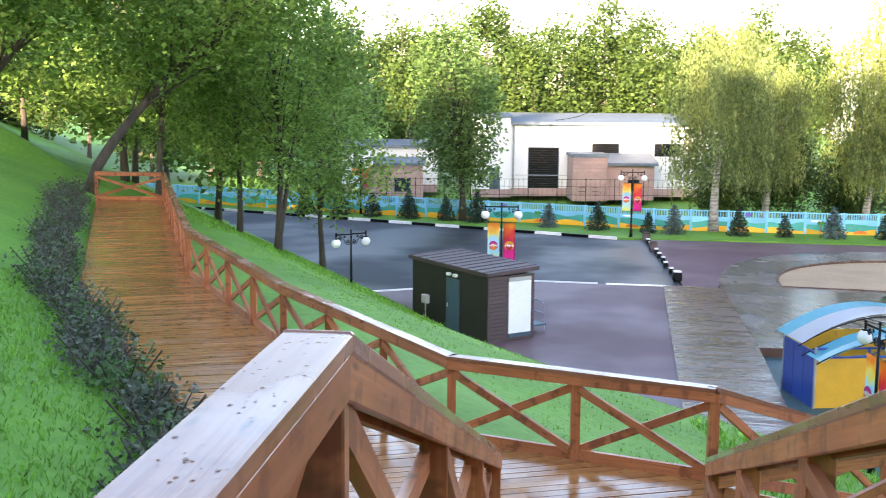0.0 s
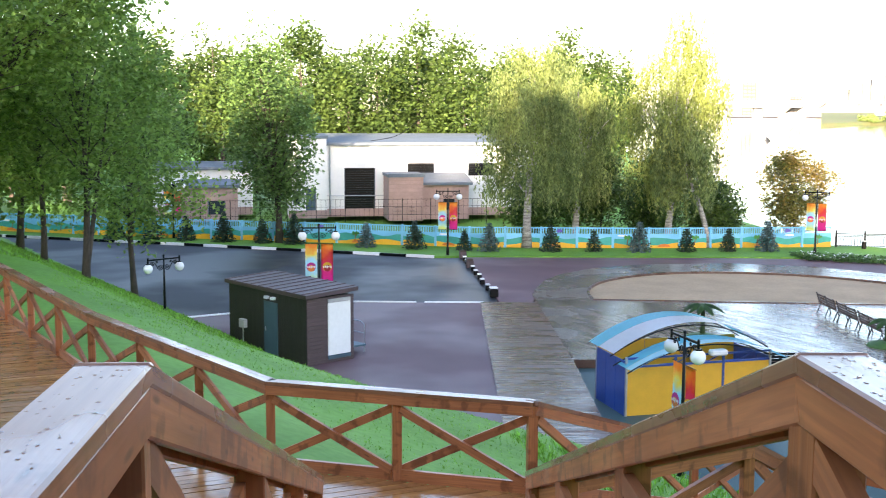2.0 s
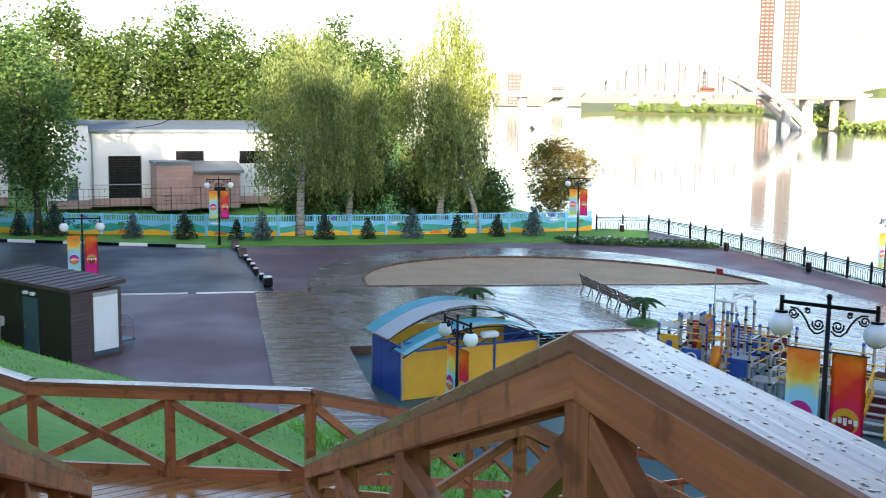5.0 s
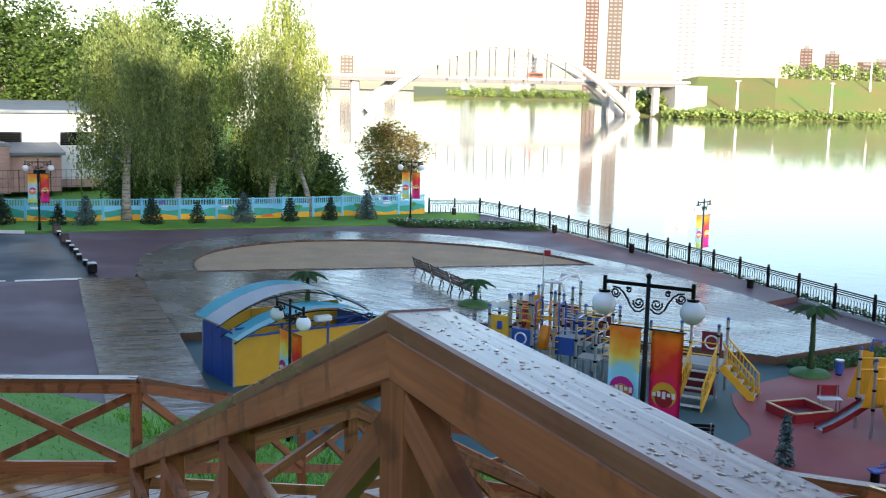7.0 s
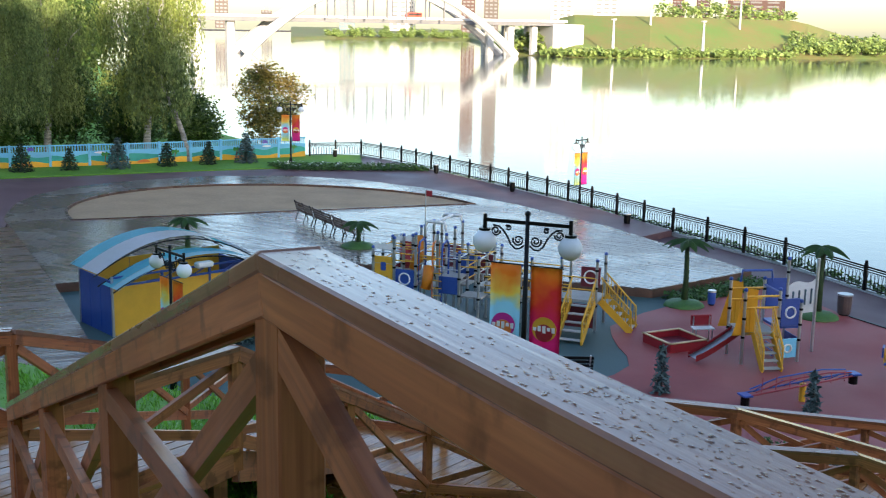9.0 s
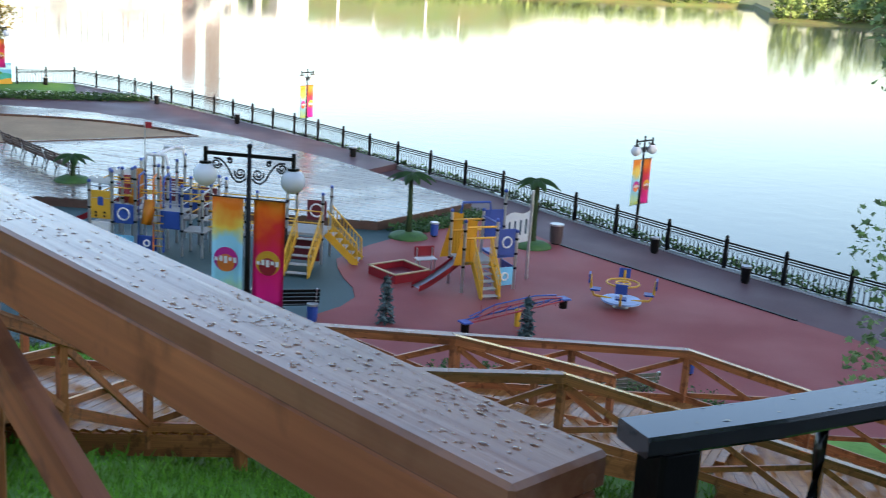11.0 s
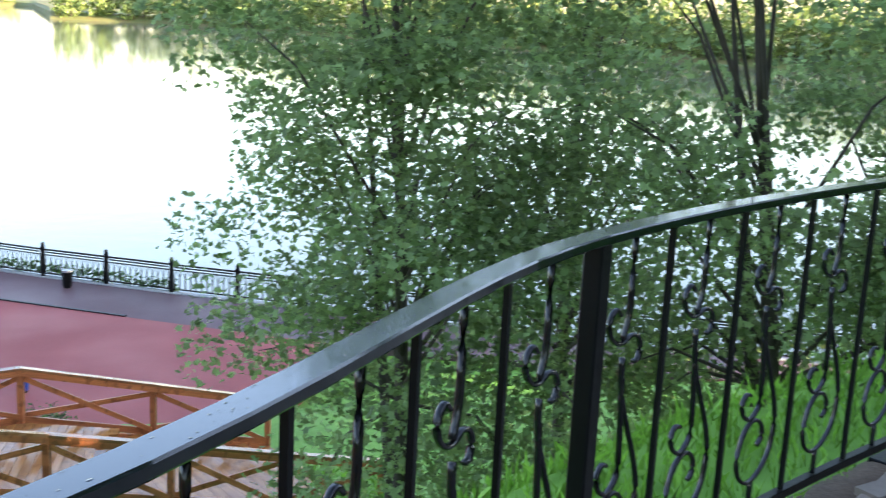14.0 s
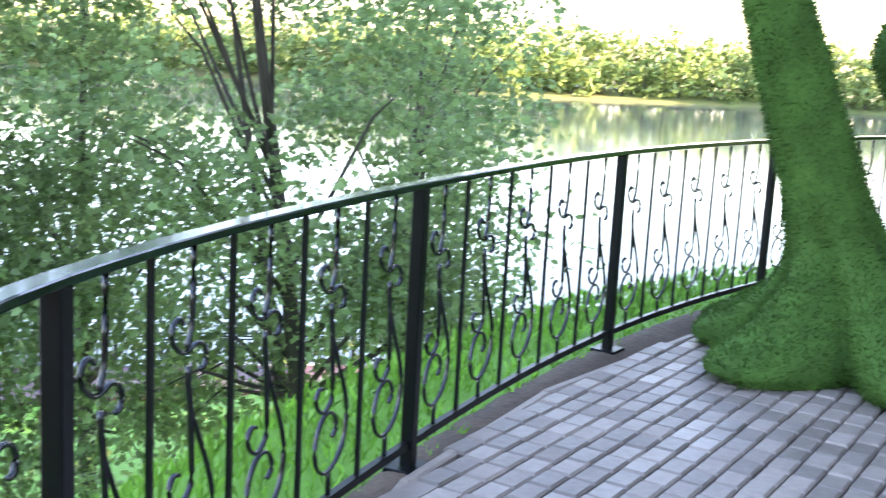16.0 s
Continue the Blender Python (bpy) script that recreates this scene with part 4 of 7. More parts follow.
# ---------- bollards by the car park ----------
for i, (x, y) in enumerate(((12.9, 70.3), (12.75, 68.8), (12.65, 67.4), (12.55, 66.0), (12.45, 64.5), (12.3, 62.8), (12.2, 61.2), (12.0, 59.4), (11.9, 57.4), (11.75, 55.2))):
    big = i in (0, 3, 9)
    b = thing("bollard", (x, y, 0), "dark concrete planter block" if big else "low striped parking block", "bollard", "car park blocks")
    s = 0.44 if big else 0.26
    part("body", box(bmesh.new(), (0, 0, s / 2), (s, s, s), None, 0.04), BROWNSIDE if i in (0, 3) else DARK, b, m=Matrix.Translation((x, y, 0.02)))
    part("top", box(bmesh.new(), (0, 0, s + 0.04), (s * 0.9, s * 0.9, 0.08), None, 0.02), SOIL if i in (0, 3) else WHITE, b, m=Matrix.Translation((x, y, 0.02)))

# ---------- river railing ----------
RAIL = ((39.9, 72.2), (43.6, 71.0), (43.9, 66), (43.7, 62), (43.2, 54.8), (42.3, 46.5), (40.85, 37.2), (39.65, 29.6), (37.7, 22.4), (36.4, 17.0), (35.5, 12.1), (34.4, 5), (33.4, -4), (31.8, -16))


def rail_bay(a, b, z):
    d = (Vector(b) - Vector(a)).length
    m = Matrix.Translation((*a, z)) @ pose(0, 0, 0, 0, 0, math.degrees(math.atan2(b[1] - a[1], b[0] - a[0])))
    r = thing("river_railing", (*a, z), "black cast iron railing bay on the embankment", "railing", "embankment railing bays")
    part("post", box(bmesh.new(), (0, 0, 0.56), (0.13, 0.13, 1.12), None, 0.02), DARK, r, m=m)
    part("post_cap", ball(bmesh.new(), (0, 0, 1.17), 0.07, 8, 6), DARK, r, m=m)
    for zz, th in ((0.98, 0.06), (0.8, 0.035), (0.14, 0.045)):
        part("bar", box(bmesh.new(), (d / 2, 0, zz), (d - 0.1, 0.05, th)), DARK, r, m=m)
    nb = max(4, round((d - 0.1) / 0.21))
    for i in range(nb):
        x = 0.1 + (d - 0.2) * (i + 0.5) / nb
        w = (d - 0.2) / nb * 0.45
        part("loop", tube(bmesh.new(), [(x - w, 0, 0.16), (x - w, 0, 0.55), (x - w * 0.5, 0, 0.76), (x, 0, 0.8), (x + w * 0.5, 0, 0.76), (x + w, 0, 0.55), (x + w, 0, 0.16)], 0.015, 4), DARK, r, m=m)
    part("rosette", box(bmesh.new(), (d / 2, 0, 0.89), (d * 0.9, 0.025, 0.05)), DARK, r, m=m)


pts = []
for (x0, y0), (x1, y1) in zip(RAIL, RAIL[1:]):
    ln = math.hypot(x1 - x0, y1 - y0)
    n = max(1, round(ln / 2.35))
    pts += [(x0 + (x1 - x0) * i / n, y0 + (y1 - y0) * i / n) for i in range(n)]
for a, b in zip(pts, pts[1:]):
    rail_bay(a, b, lerp(a[1], (30, 45, 80), (-0.28, 0.0, 0.06)))
kerbr = thing("embankment_kerb", (40, 37, 0), "pale concrete edge of the embankment", "kerb", kind="structure")
for a, b in zip(RAIL, RAIL[1:]):
    za = lerp(a[1], (30, 45, 80), (-0.3, -0.02, 0.04))
    beam("kerb_stone", kerbr, (*a, za - 0.9), (*b, lerp(b[1], (30, 45, 80), (-0.3, -0.02, 0.04)) - 0.9), 0.3, 1.9, GREYCONC, over=0.05)


# ---------- litter bins ----------
def litter_bin(x, y, z, material, label, r=0.24, h=0.75):
    b = thing("litter_bin", (x, y, z), label, "litter bin", "litter bins")
    m = Matrix.Translation((x, y, z))
    part("body", tube(bmesh.new(), [(0, 0, 0.06), (0, 0, h * 0.5), (0, 0, h)], r, 14, (r * 0.9, r, r)), material, b, m=m)
    part("rim", tube(bmesh.new(), [(0, 0, h), (0, 0, h + 0.06)], r * 1.08, 14), STEEL, b, m=m)
    part("foot", tube(bmesh.new(), [(0, 0, 0), (0, 0, 0.06)], r * 0.7, 14), DARK, b, m=m)


litter_bin(34.3, 22.9, -0.28, BROWNSIDE, "brown slatted litter bin on the promenade", 0.25, 0.72)
for x, y, m_ in ((40.3, 39.5, DARK), (42.2, 51, DARK), (38.2, 26.5, DARK), (35.5, 15.6, DARK), (43.0, 60, DARK), (36.6, 19.8, DARK), (41.6, 70.9, DARK)):
    litter_bin(x - 0.3, y, lerp(y, (30, 45), (-0.28, 0.03)), m_, "black iron litter bin beside the railing", 0.17, 0.55)
litter_bin(31.3, 26.4, -0.28, BLUEP, "blue litter bin in the playground", 0.15, 0.5)
litter_bin(20.6, 21.6, -0.28, BLUEP, "blue litter bin in the playground", 0.15, 0.5)
litter_bin(25.3, 12.4, -0.28, BLUEP, "blue litter bin in the playground", 0.15, 0.5)


# ---------- benches ----------
def bench(x, y, z, yaw, ln=1.9, wood=BROWNDECK, iron=DARK, label="timber slat bench with curled iron ends"):
    b = thing("bench", (x, y, z), label, "bench", "park benches")
    m = Matrix.Translation((x, y, z)) @ pose(0, 0, 0, 0, 0, yaw)
    for i in range(4):
        part("seat_slat", box(bmesh.new(), (0, -0.2 + 0.12 * i, 0.45), (ln, 0.09, 0.035), None, 0.008), wood, b, m=m)
    for i in range(4):
        part("back_slat", box(bmesh.new(), (0, 0.27 + 0.035 * i, 0.55 + 0.12 * i), (ln, 0.03, 0.09), None, 0.008), wood, b, m=m)
    for sx in (-1, 0, 1) if ln > 2.2 else (-1, 1):
        xx = sx * (ln / 2 - 0.1)
        part("end_frame", tube(bmesh.new(), [(xx, -0.3, 0), (xx, -0.24, 0.2), (xx, -0.27, 0.43), (xx, 0.22, 0.43), (xx, 0.4, 0.97), (xx, 0.45, 1.0)], 0.025, 6), iron, b, m=m)
        part("rear_leg", tube(bmesh.new(), [(xx, 0.2, 0.43), (xx, 0.28, 0.2), (xx, 0.36, 0)], 0.025, 6), iron, b, m=m)
        part("arm_rest", tube(bmesh.new(), [(xx, 0.3, 0.68), (xx, -0.2, 0.66), (xx, -0.28, 0.58), (xx, -0.22, 0.5)], 0.022, 6), iron, b, m=m)
    return b


for q in (0, 1, 2):
    bench(26.15 - 0.32 * q, 47.3 - 2.4 * q, 0.05, 82, 2.3)
bench(19.2, 38.2, -0.3, 175, 2.4, DARK, STEEL, "black slat bench with steel legs")
bench(20.2, 22.4, -0.28, 145, 2.0, DARK, STEEL, "black slat bench with steel legs")
bench(21.6, 12.6, -0.28, 150, 2.4, GREYDECK, STEEL, "grey slat bench with steel legs")


# ---------- market shed with arched roofs ----------
sm = Matrix.Translation((11.55, 33.7, -0.3)) @ pose(0, 0, 0, 0, 0, 6)
SL, SD = 5.2, 2.3
shed = thing("market_shed", (11.3, 33.7, -0.3), "yellow and blue market shed with two arched plastic roofs", "shed")
for i in range(3):
    part("front_panel", box(bmesh.new(), (SL * (i + 0.5) / 3, 0, 0.8), (SL / 3 - 0.015, 0.05, 1.6), None, 0.006), YELLOWP, shed, "bright yellow panel", sm)
    part("rear_panel", box(bmesh.new(), (SL * (i + 0.5) / 3, SD, 1.0), (SL / 3 - 0.015, 0.05, 2.0), None, 0.006), YELLOWP, shed, "bright yellow panel", sm)
for i in range(3):
    part("side_panel", box(bmesh.new(), (0, SD * (i + 0.5) / 3, 0.9), (0.05, SD / 3 - 0.02, 1.8), None, 0.006), BLUEP, shed, "deep blue panel", sm)
    part("side_panel", box(bmesh.new(), (SL, SD * (i + 0.5) / 3, 0.85), (0.05, SD / 3 - 0.02, 1.7), None, 0.006), BLUEP, shed, "deep blue panel", sm)
for x in (0, SL / 3, 2 * SL / 3, SL):
    for y in (-0.03, SD + 0.03):
        part("frame_post", box(bmesh.new(), (x, y, 0.97), (0.07, 0.07, 1.95)), STEEL if x in (0, SL) else BLUEP, shed, m=sm)
for z in (1.62, 1.9):
    part("frame_rail", box(bmesh.new(), (SL / 2, -0.03, z), (SL, 0.06, 0.06)), BLUEP, shed, m=sm)
for i in range(9):
    x = SL * i / 9
    part("truss_bar", tube(bmesh.new(), [(x, 0, 1.64), (x + SL / 9, 0, 1.9) if i % 2 else (x + SL / 9, 0, 1.66)], 0.02, 6), BLUEP, shed, m=sm)


def arch(x0, x1, y0, y1, z0, rise, th=0.02, n=18):
    bm = bmesh.new()
    top = []
    for i in range(n + 1):
        u = i / n
        z = z0 + rise * (1 - (2 * u - 1) ** 2)
        top.append([bm.verts.new((x0 + (x1 - x0) * u, y, z)) for y in (y0, y1)])
    for a, b in zip(top, top[1:]):
        bm.faces.new((a[0], b[0], b[1], a[1]))
    bmesh.ops.solidify(bm, geom=bm.faces[:], thickness=th)
    return bm


part("roof_sheet", arch(-0.2, SL + 0.3, 1.75, SD + 0.3, 1.95, 0.92), CYANSHEET, shed, "pale cyan arched roof sheet", sm)
part("roof_sheet", arch(-0.2, SL + 0.3, 0.55, 1.74, 1.95, 0.92), LIGHTSHEET, shed, "translucent white arched roof sheet", sm)
part("awning_sheet", arch(-0.15, SL + 0.5, -0.3, 0.4, 1.66, 0.8), CYANSHEET, shed, "cyan arched awning sheet", sm)
part("awning_sheet", arch(-0.15, SL + 0.5, -0.8, -0.31, 1.66, 0.8), mat("light_cyan_polycarbonate", (0.5, 0.82, 0.88), 0.2, var=0.05, trans=0.35), shed, "light cyan arched awning sheet", sm)
for y, z0, rs in ((0.6, 1.86, 0.9), (2.5, 1.88, 0.88), (-0.75, 1.6, 0.78), (0.35, 1.6, 0.78)):
    part("roof_rib", tube(bmesh.new(), [(-0.3 + (SL + 0.6) * i / 14, y, z0 + rs * (1 - (2 * i / 14 - 1) ** 2)) for i in range(15)], 0.025, 6), DARK, shed, m=sm)
part("sign_board", box(bmesh.new(), (3.0, -0.5, 2.05), (0.6, 0.3, 0.2), None, 0.05), WHITE, shed, "white box lamp under the awning", sm)


# ---------- playground ----------
def ring(bm, c, r, y, w=0.035, seg=18):
    return tube(bm, [(c[0] + r * math.cos(q * math.tau / seg), y, c[1] + r * math.sin(q * math.tau / seg)) for q in range(seg + 1)], w, 6)


def play_posts(t, m, spots, h):
    for (x, y), hh in zip(spots, h):
        p = part("post", tube(bmesh.new(), [(x, y, 0), (x, y, hh)], 0.05, 10), STEEL, t, m=m)
        part("post_cap", ball(bmesh.new(), (x, y, hh), 0.065, 8, 6), BLUEP, p, m=m)
        for z in (hh * 0.35, hh * 0.6, hh * 0.85):
            part("clamp", tube(bmesh.new(), [(x, y, z), (x, y, z + 0.07)], 0.064, 8), DARK, p, m=m)


def bars(t, m, a, b, zs, material, r=0.022):
    for z in zs:
        part("rail", tube(bmesh.new(), [(a[0], a[1], z), (b[0], b[1], z)], r, 6), material, t, m=m)


def board(t, m, a, b, z0, z1, material, hole=None, label="", rounded=True):
    """A play panel between two posts, with a raised ring when hole is given."""
    va, vb = Vector((*a, 0)), Vector((*b, 0))
    ln = (vb - va).length - 0.12
    mm = m @ along(va, vb)
    p = part("panel", box(bmesh.new(), (0, 0, (z0 + z1) / 2), (ln, 0.035, z1 - z0), None, 0.012), material, t, label, mm)
    if hole:
        for s in (-1, 1):
            part("ring", ring(bmesh.new(), (0, (z0 + z1) / 2), hole, s * 0.03, 0.03), WHITE, p, "white ring", mm)
    return p


def stair_unit(t, m, x, y0, y1, z0, w=0.8, steps=5):
    """Yellow play stairs from z0 at y0 down to the ground at y1."""
    for sx in (-w / 2, w / 2):
        part("handrail", tube(bmesh.new(), [(x + sx, y0, z0 + 0.8), (x + sx, y1, 0.75), (x + sx, y1 * 1.02 - y0 * 0.02, 0)], 0.03, 6), YELLOWP, t, m=m)
        part("stringer", box(bmesh.new(), (0, 0, 0), (math.hypot(y1 - y0, z0), 0.035, 0.24)), YELLOWP, t, m=m @ along((x + sx, y0, z0), (x + sx, y1, 0.05)))
        for i in range(9):
            u = (i + 0.5) / 9
            part("spindle", tube(bmesh.new(), [(x + sx, y0 + (y1 - y0) * u, z0 * (1 - u)), (x + sx, y0 + (y1 - y0) * u, (z0 + 0.8) * (1 - u) + 0.75 * u)], 0.015, 5), YELLOWP, t, m=m)
    for i in range(steps):
        u = (i + 0.5) / steps
        part("step", box(bmesh.new(), (x, y0 + (y1 - y0) * u, z0 * (1 - u)), (w - 0.08, 0.22, 0.04), None, 0.01), GREYCONC, t, m=m)


def slide(t, m, x, y0, z0, x1, y1, w=0.5, material=REDP):
    n = 10
    bed = bmesh.new()
    pts = []
    for i in range(n + 1):
        u = i / n
        pts.append(Vector((x + (x1 - x) * u, y0 + (y1 - y0) * u, 0.22 + (z0 - 0.22) * (1 - u) ** 1.25)))
    d = Vector((x1 - x, y1 - y0, 0)).normalized()
    s = Vector((-d.y, d.x, 0)) * w / 2
    rows = [[bed.verts.new(p - s), bed.verts.new(p + s)] for p in pts]
    for a, b in zip(rows, rows[1:]):
        bed.faces.new((a[0], b[0], b[1], a[1]))
    bmesh.ops.solidify(bed, geom=bed.faces[:], thickness=0.03)
    part("slide_bed", bed, STEEL, t, "polished steel slide bed", m)
    for k in (-1, 1):
        side = bmesh.new()
        rr = [[side.verts.new(p + s * k + Vector((0, 0, -0.09))), side.verts.new(p + s * k + Vector((0, 0, 0.1)))] for p in pts]
        for a, b in zip(rr, rr[1:]):
            side.faces.new((a[0], b[0], b[1], a[1]))
        bmesh.ops.solidify(side, geom=side.faces[:], thickness=0.04)
        part("slide_side", side, material, t, "red slide side", m)


bigm = Matrix.Translation((20.3, 32.2, -0.3)) @ pose(0, 0, 0, 0, 0, -56.5)
big = thing("climbing_frame", (20.3, 32.2, -0.3), "large climbing frame with coloured panels, rope bridge and stairs", "climbing frame", "playground equipment")
gx, gy = (0.0, 0.8, 1.6, 2.4, 3.2, 3.9), (0.0, 0.85, 1.7, 2.5)
tall = {0.0: 2.3, 0.8: 2.6, 1.6: 3.0, 2.4: 2.9, 3.2: 2.4, 3.9: 2.35}
spots = [(x, y) for x in gx for y in gy]
play_posts(big, bigm, spots, [tall[x] + 0.12 * math.sin(3 * x + 5 * y) for x, y in spots])
for i, x0 in enumerate(gx[:-1]):
    for k, y0 in enumerate(gy[:-1]):
        if (i + k) % 3 != 2:
            part("platform", box(bmesh.new(), (x0 + 0.4, y0 + 0.42, 0.85 + 0.2 * ((i + 2 * k) % 4)), (0.78, 0.82, 0.06)), GREYCONC, big, m=bigm)
ORANGE_T = mat("orange_plastic", (0.85, 0.3, 0.02), 0.3, var=0.1, trans=0.3)
wall = board(big, bigm, (0.0, 0), (0.8, 0), 1.05, 2.0, YELLOWP, None, "yellow climbing wall with grips")
for q in range(4):
    part("grip", ball(bmesh.new(), (0.25 + 0.3 * (q % 2), -0.05, 1.15 + 0.12 * (q // 2)), 0.04, 8, 6), DARK, wall, m=bigm)
part("window", box(bmesh.new(), (0.4, -0.02, 1.65), (0.2, 0.04, 0.3), None, 0.03), BLUEP, wall, m=bigm)
board(big, bigm, (0.0, 0), (0.8, 0), 0.15, 0.95, WHITE, None, "pale lower panel")
board(big, bigm, (0.8, 0), (1.6, 0), 0.95, 1.6, BLUEP, 0.2, "blue panel with a white ring")
board(big, bigm, (0.8, 0), (1.6, 0), 0.1, 0.55, SKYBLUE, 0.1, "pale blue panel with a painted wheel")
board(big, bigm, (1.6, 0), (2.4, 0), 0.1, 0.6, BLUEP, 0.1, "blue panel with painted waves")
board(big, bigm, (2.4, 0), (3.2, 0), 0.9, 1.5, BLUEP, None, "blue panel")
board(big, bigm, (3.2, 1.7), (3.9, 1.7), 1.35, 2.05, MAROON, 0.2, "dark red panel with a white ring")
board(big, bigm, (2.4, 1.7), (3.2, 1.7), 1.2, 2.0, BLUEP, None, "blue panel")
board(big, bigm, (1.6, 2.5), (2.4, 2.5), 1.3, 2.1, MAROON, 0.2, "dark red panel")
board(big, bigm, (0.0, 2.5), (0.8, 2.5), 1.3, 2.1, REDP, 0.2, "red panel with a white ring")
part("tube_tunnel", tube(bmesh.new(), [(1.3, 0.6, 1.5), (1.4, 0.9, 2.1), (1.35, 1.1, 2.6)], 0.2, 14), ORANGE_T, big, "orange tube slide", bigm, True)
part("tube_tunnel", tube(bmesh.new(), [(1.9, 0.2, 0.95), (1.95, 0.25, 1.3), (1.9, 0.5, 1.65)], 0.19, 14), ORANGE_T, big, "orange tube slide", bigm, True)
part("tube_tunnel", tube(bmesh.new(), [(0.7, 1.6, 1.4), (0.3, 2.0, 1.8), (0.9, 2.2, 2.1)], 0.2, 14), REDP, big, "red tube piece", bigm, True)
for y in (0.85, 2.5):
    part("roof_frame", tube(bmesh.new(), [(1.6, y, 3.0), (1.68, y, 3.2), (2.32, y, 3.2), (2.4, y, 2.9)], 0.06, 8), WHITE, big, "white tube roof frame", bigm)
part("roof_frame", tube(bmesh.new(), [(2.0, 0.85, 3.2), (2.0, 2.5, 3.2)], 0.06, 8), WHITE, big, "white tube roof frame", bigm)
part("flag_pole", tube(bmesh.new(), [(1.6, 0.85, 3.0), (1.6, 0.85, 4.3)], 0.02, 6), STEEL, big, m=bigm)
part("flag", box(bmesh.new(), (1.72, 0.85, 4.18), (0.24, 0.015, 0.2)), REDP, big, "small red flag", bigm)
for k, (xa, xb) in enumerate(zip(gx, gx[1:])):
    for y in gy:
        bars(big, bigm, (xa, y), (xb, y), (1.75 + 0.15 * ((k + int(y * 3)) % 3), 2.15), YELLOWP if (k + int(y)) % 3 else STEEL)
for k, (ya, yb) in enumerate(zip(gy, gy[1:])):
    for x in gx[::2] + (3.9,):
        bars(big, bigm, (x, ya), (x, yb), (1.3, 1.75, 2.2), YELLOWP if k % 2 else STEEL)
for x, c in ((1.75, BLUEP), (2.25, ORANGEP), (2.6, BLUEP)):
    part("arch_rail", tube(bmesh.new(), [(x, -0.08, 0.1), (x, -0.08, 2.45), (x, 0.0, 2.62), (x, 0.4, 2.68), (x, 0.55, 2.5), (x, 0.55, 1.0)], 0.035, 8), c, big, "bent climbing tube", bigm)
for i in range(8):
    part("rung", tube(bmesh.new(), [(2.25, -0.08, 0.3 + 0.26 * i), (2.6, -0.08, 0.3 + 0.26 * i)], 0.018, 5), YELLOWP, big, m=bigm)
for y in (0.0, 1.7):
    crest = bmesh.new()
    cols = [[crest.verts.new((0.8 * i / 12, y, z)) for z in (2.25, 2.4 + 0.1 * abs(math.sin(3 * math.pi * i / 12)))] for i in range(13)]
    for a, b in zip(cols, cols[1:]):
        crest.faces.new((a[0], b[0], b[1], a[1]))
    bmesh.ops.solidify(crest, geom=crest.faces[:], thickness=0.03)
    part("crest", crest, WHITE, big, "white scalloped crest board", bigm)
slide(big, bigm, 0.0, 2.1, 1.2, -1.9, 2.4)
play_posts(big, bigm, [(5.2, 0.6), (5.2, 1.9)], [2.0, 2.0])
for i in range(10):
    u = i / 9
    part("bridge_rung", tube(bmesh.new(), [(3.95 + 2.6 * u, 0.6, 0.95), (3.95 + 2.6 * u, 0.6, 1.2)], 0.014, 5), DARK, big, m=bigm)
# rope bridge to the second tower
play_posts(big, bigm, [(6.6, 0.6), (6.6, 1.9), (7.8, 0.6), (7.8, 1.9)], [2.4] * 4)
for y in (0.6, 1.9):
    bars(big, bigm, (3.9, y), (6.6, y), (0.95, 1.2, 1.5, 1.85), YELLOWP)
for i in range(12):
    part("bridge_board", box(bmesh.new(), (4.0 + 0.22 * i, 1.25, 0.92 - 0.06 * math.sin(math.pi * i / 11)), (0.17, 1.15, 0.04)), GREYCONC, big, m=bigm)
for y in (0.55, 1.95):
    part("bridge_beam", box(bmesh.new(), (5.25, y, 0.82), (2.7, 0.05, 0.1)), GREYCONC, big, m=bigm)
part("platform", box(bmesh.new(), (7.2, 1.25, 1.0), (1.25, 1.3, 0.08)), GREYCONC, big, m=bigm)
board(big, bigm, (6.9, 1.9), (7.7, 1.9), 1.2, 1.9, MAROON, 0.22, "dark red panel with a white ring")
board(big, bigm, (6.6, 0.6), (7.8, 0.6), 0.1, 0.9, MAROON, None, "dark red panel")
bars(big, bigm, (6.6, 0.6), (7.8, 0.6), (1.4, 1.8), YELLOWP)
stair_unit(big, bigm, 7.4, 0.5, -1.2, 1.0)
stm = bigm @ Matrix.Translation((7.9, 1.25, 0)) @ pose(0, 0, 0, 0, 0, 90)
stair_unit(big, stm, 0.0, 0.0, -1.05, 1.0)
part("rope", tube(bmesh.new(), [(6.4, 0.2, 1.5), (6.35, 0.1, 0.7), (6.5, 0.1, 0.25), (6.4, 0.2, 0.1)], 0.025, 6), WHITE, big, m=bigm)
part("rope_net", tube(bmesh.new(), [(6.6, 0.3, 1.2), (6.7, 0.1, 0.5), (6.7, 0.0, 0.05)], 0.1, 8), DARK, big, m=bigm)

tm = Matrix.Translation((26.3, 20.9, -0.28)) @ pose(0, 0, 0, 0, 0, -27)
tower = thing("slide_tower", (26.3, 20.9, -0.28), "small slide tower with yellow roof boards and blue panels", "slide tower", "playground equipment")
spots = [(0, 0), (1.1, 0), (0, 1.1), (1.1, 1.1), (1.85, 0.1), (1.85, 1.1)]
play_posts(tower, tm, spots, [2.3, 2.3, 2.4, 2.4, 1.9, 3.0])
part("platform", box(bmesh.new(), (0.55, 0.55, 0.95), (1.1, 1.1, 0.08)), GREYCONC, tower, m=tm)
part("platform", box(bmesh.new(), (1.47, 0.6, 1.1), (0.75, 1.0, 0.08)), BLUEP, tower, m=tm)
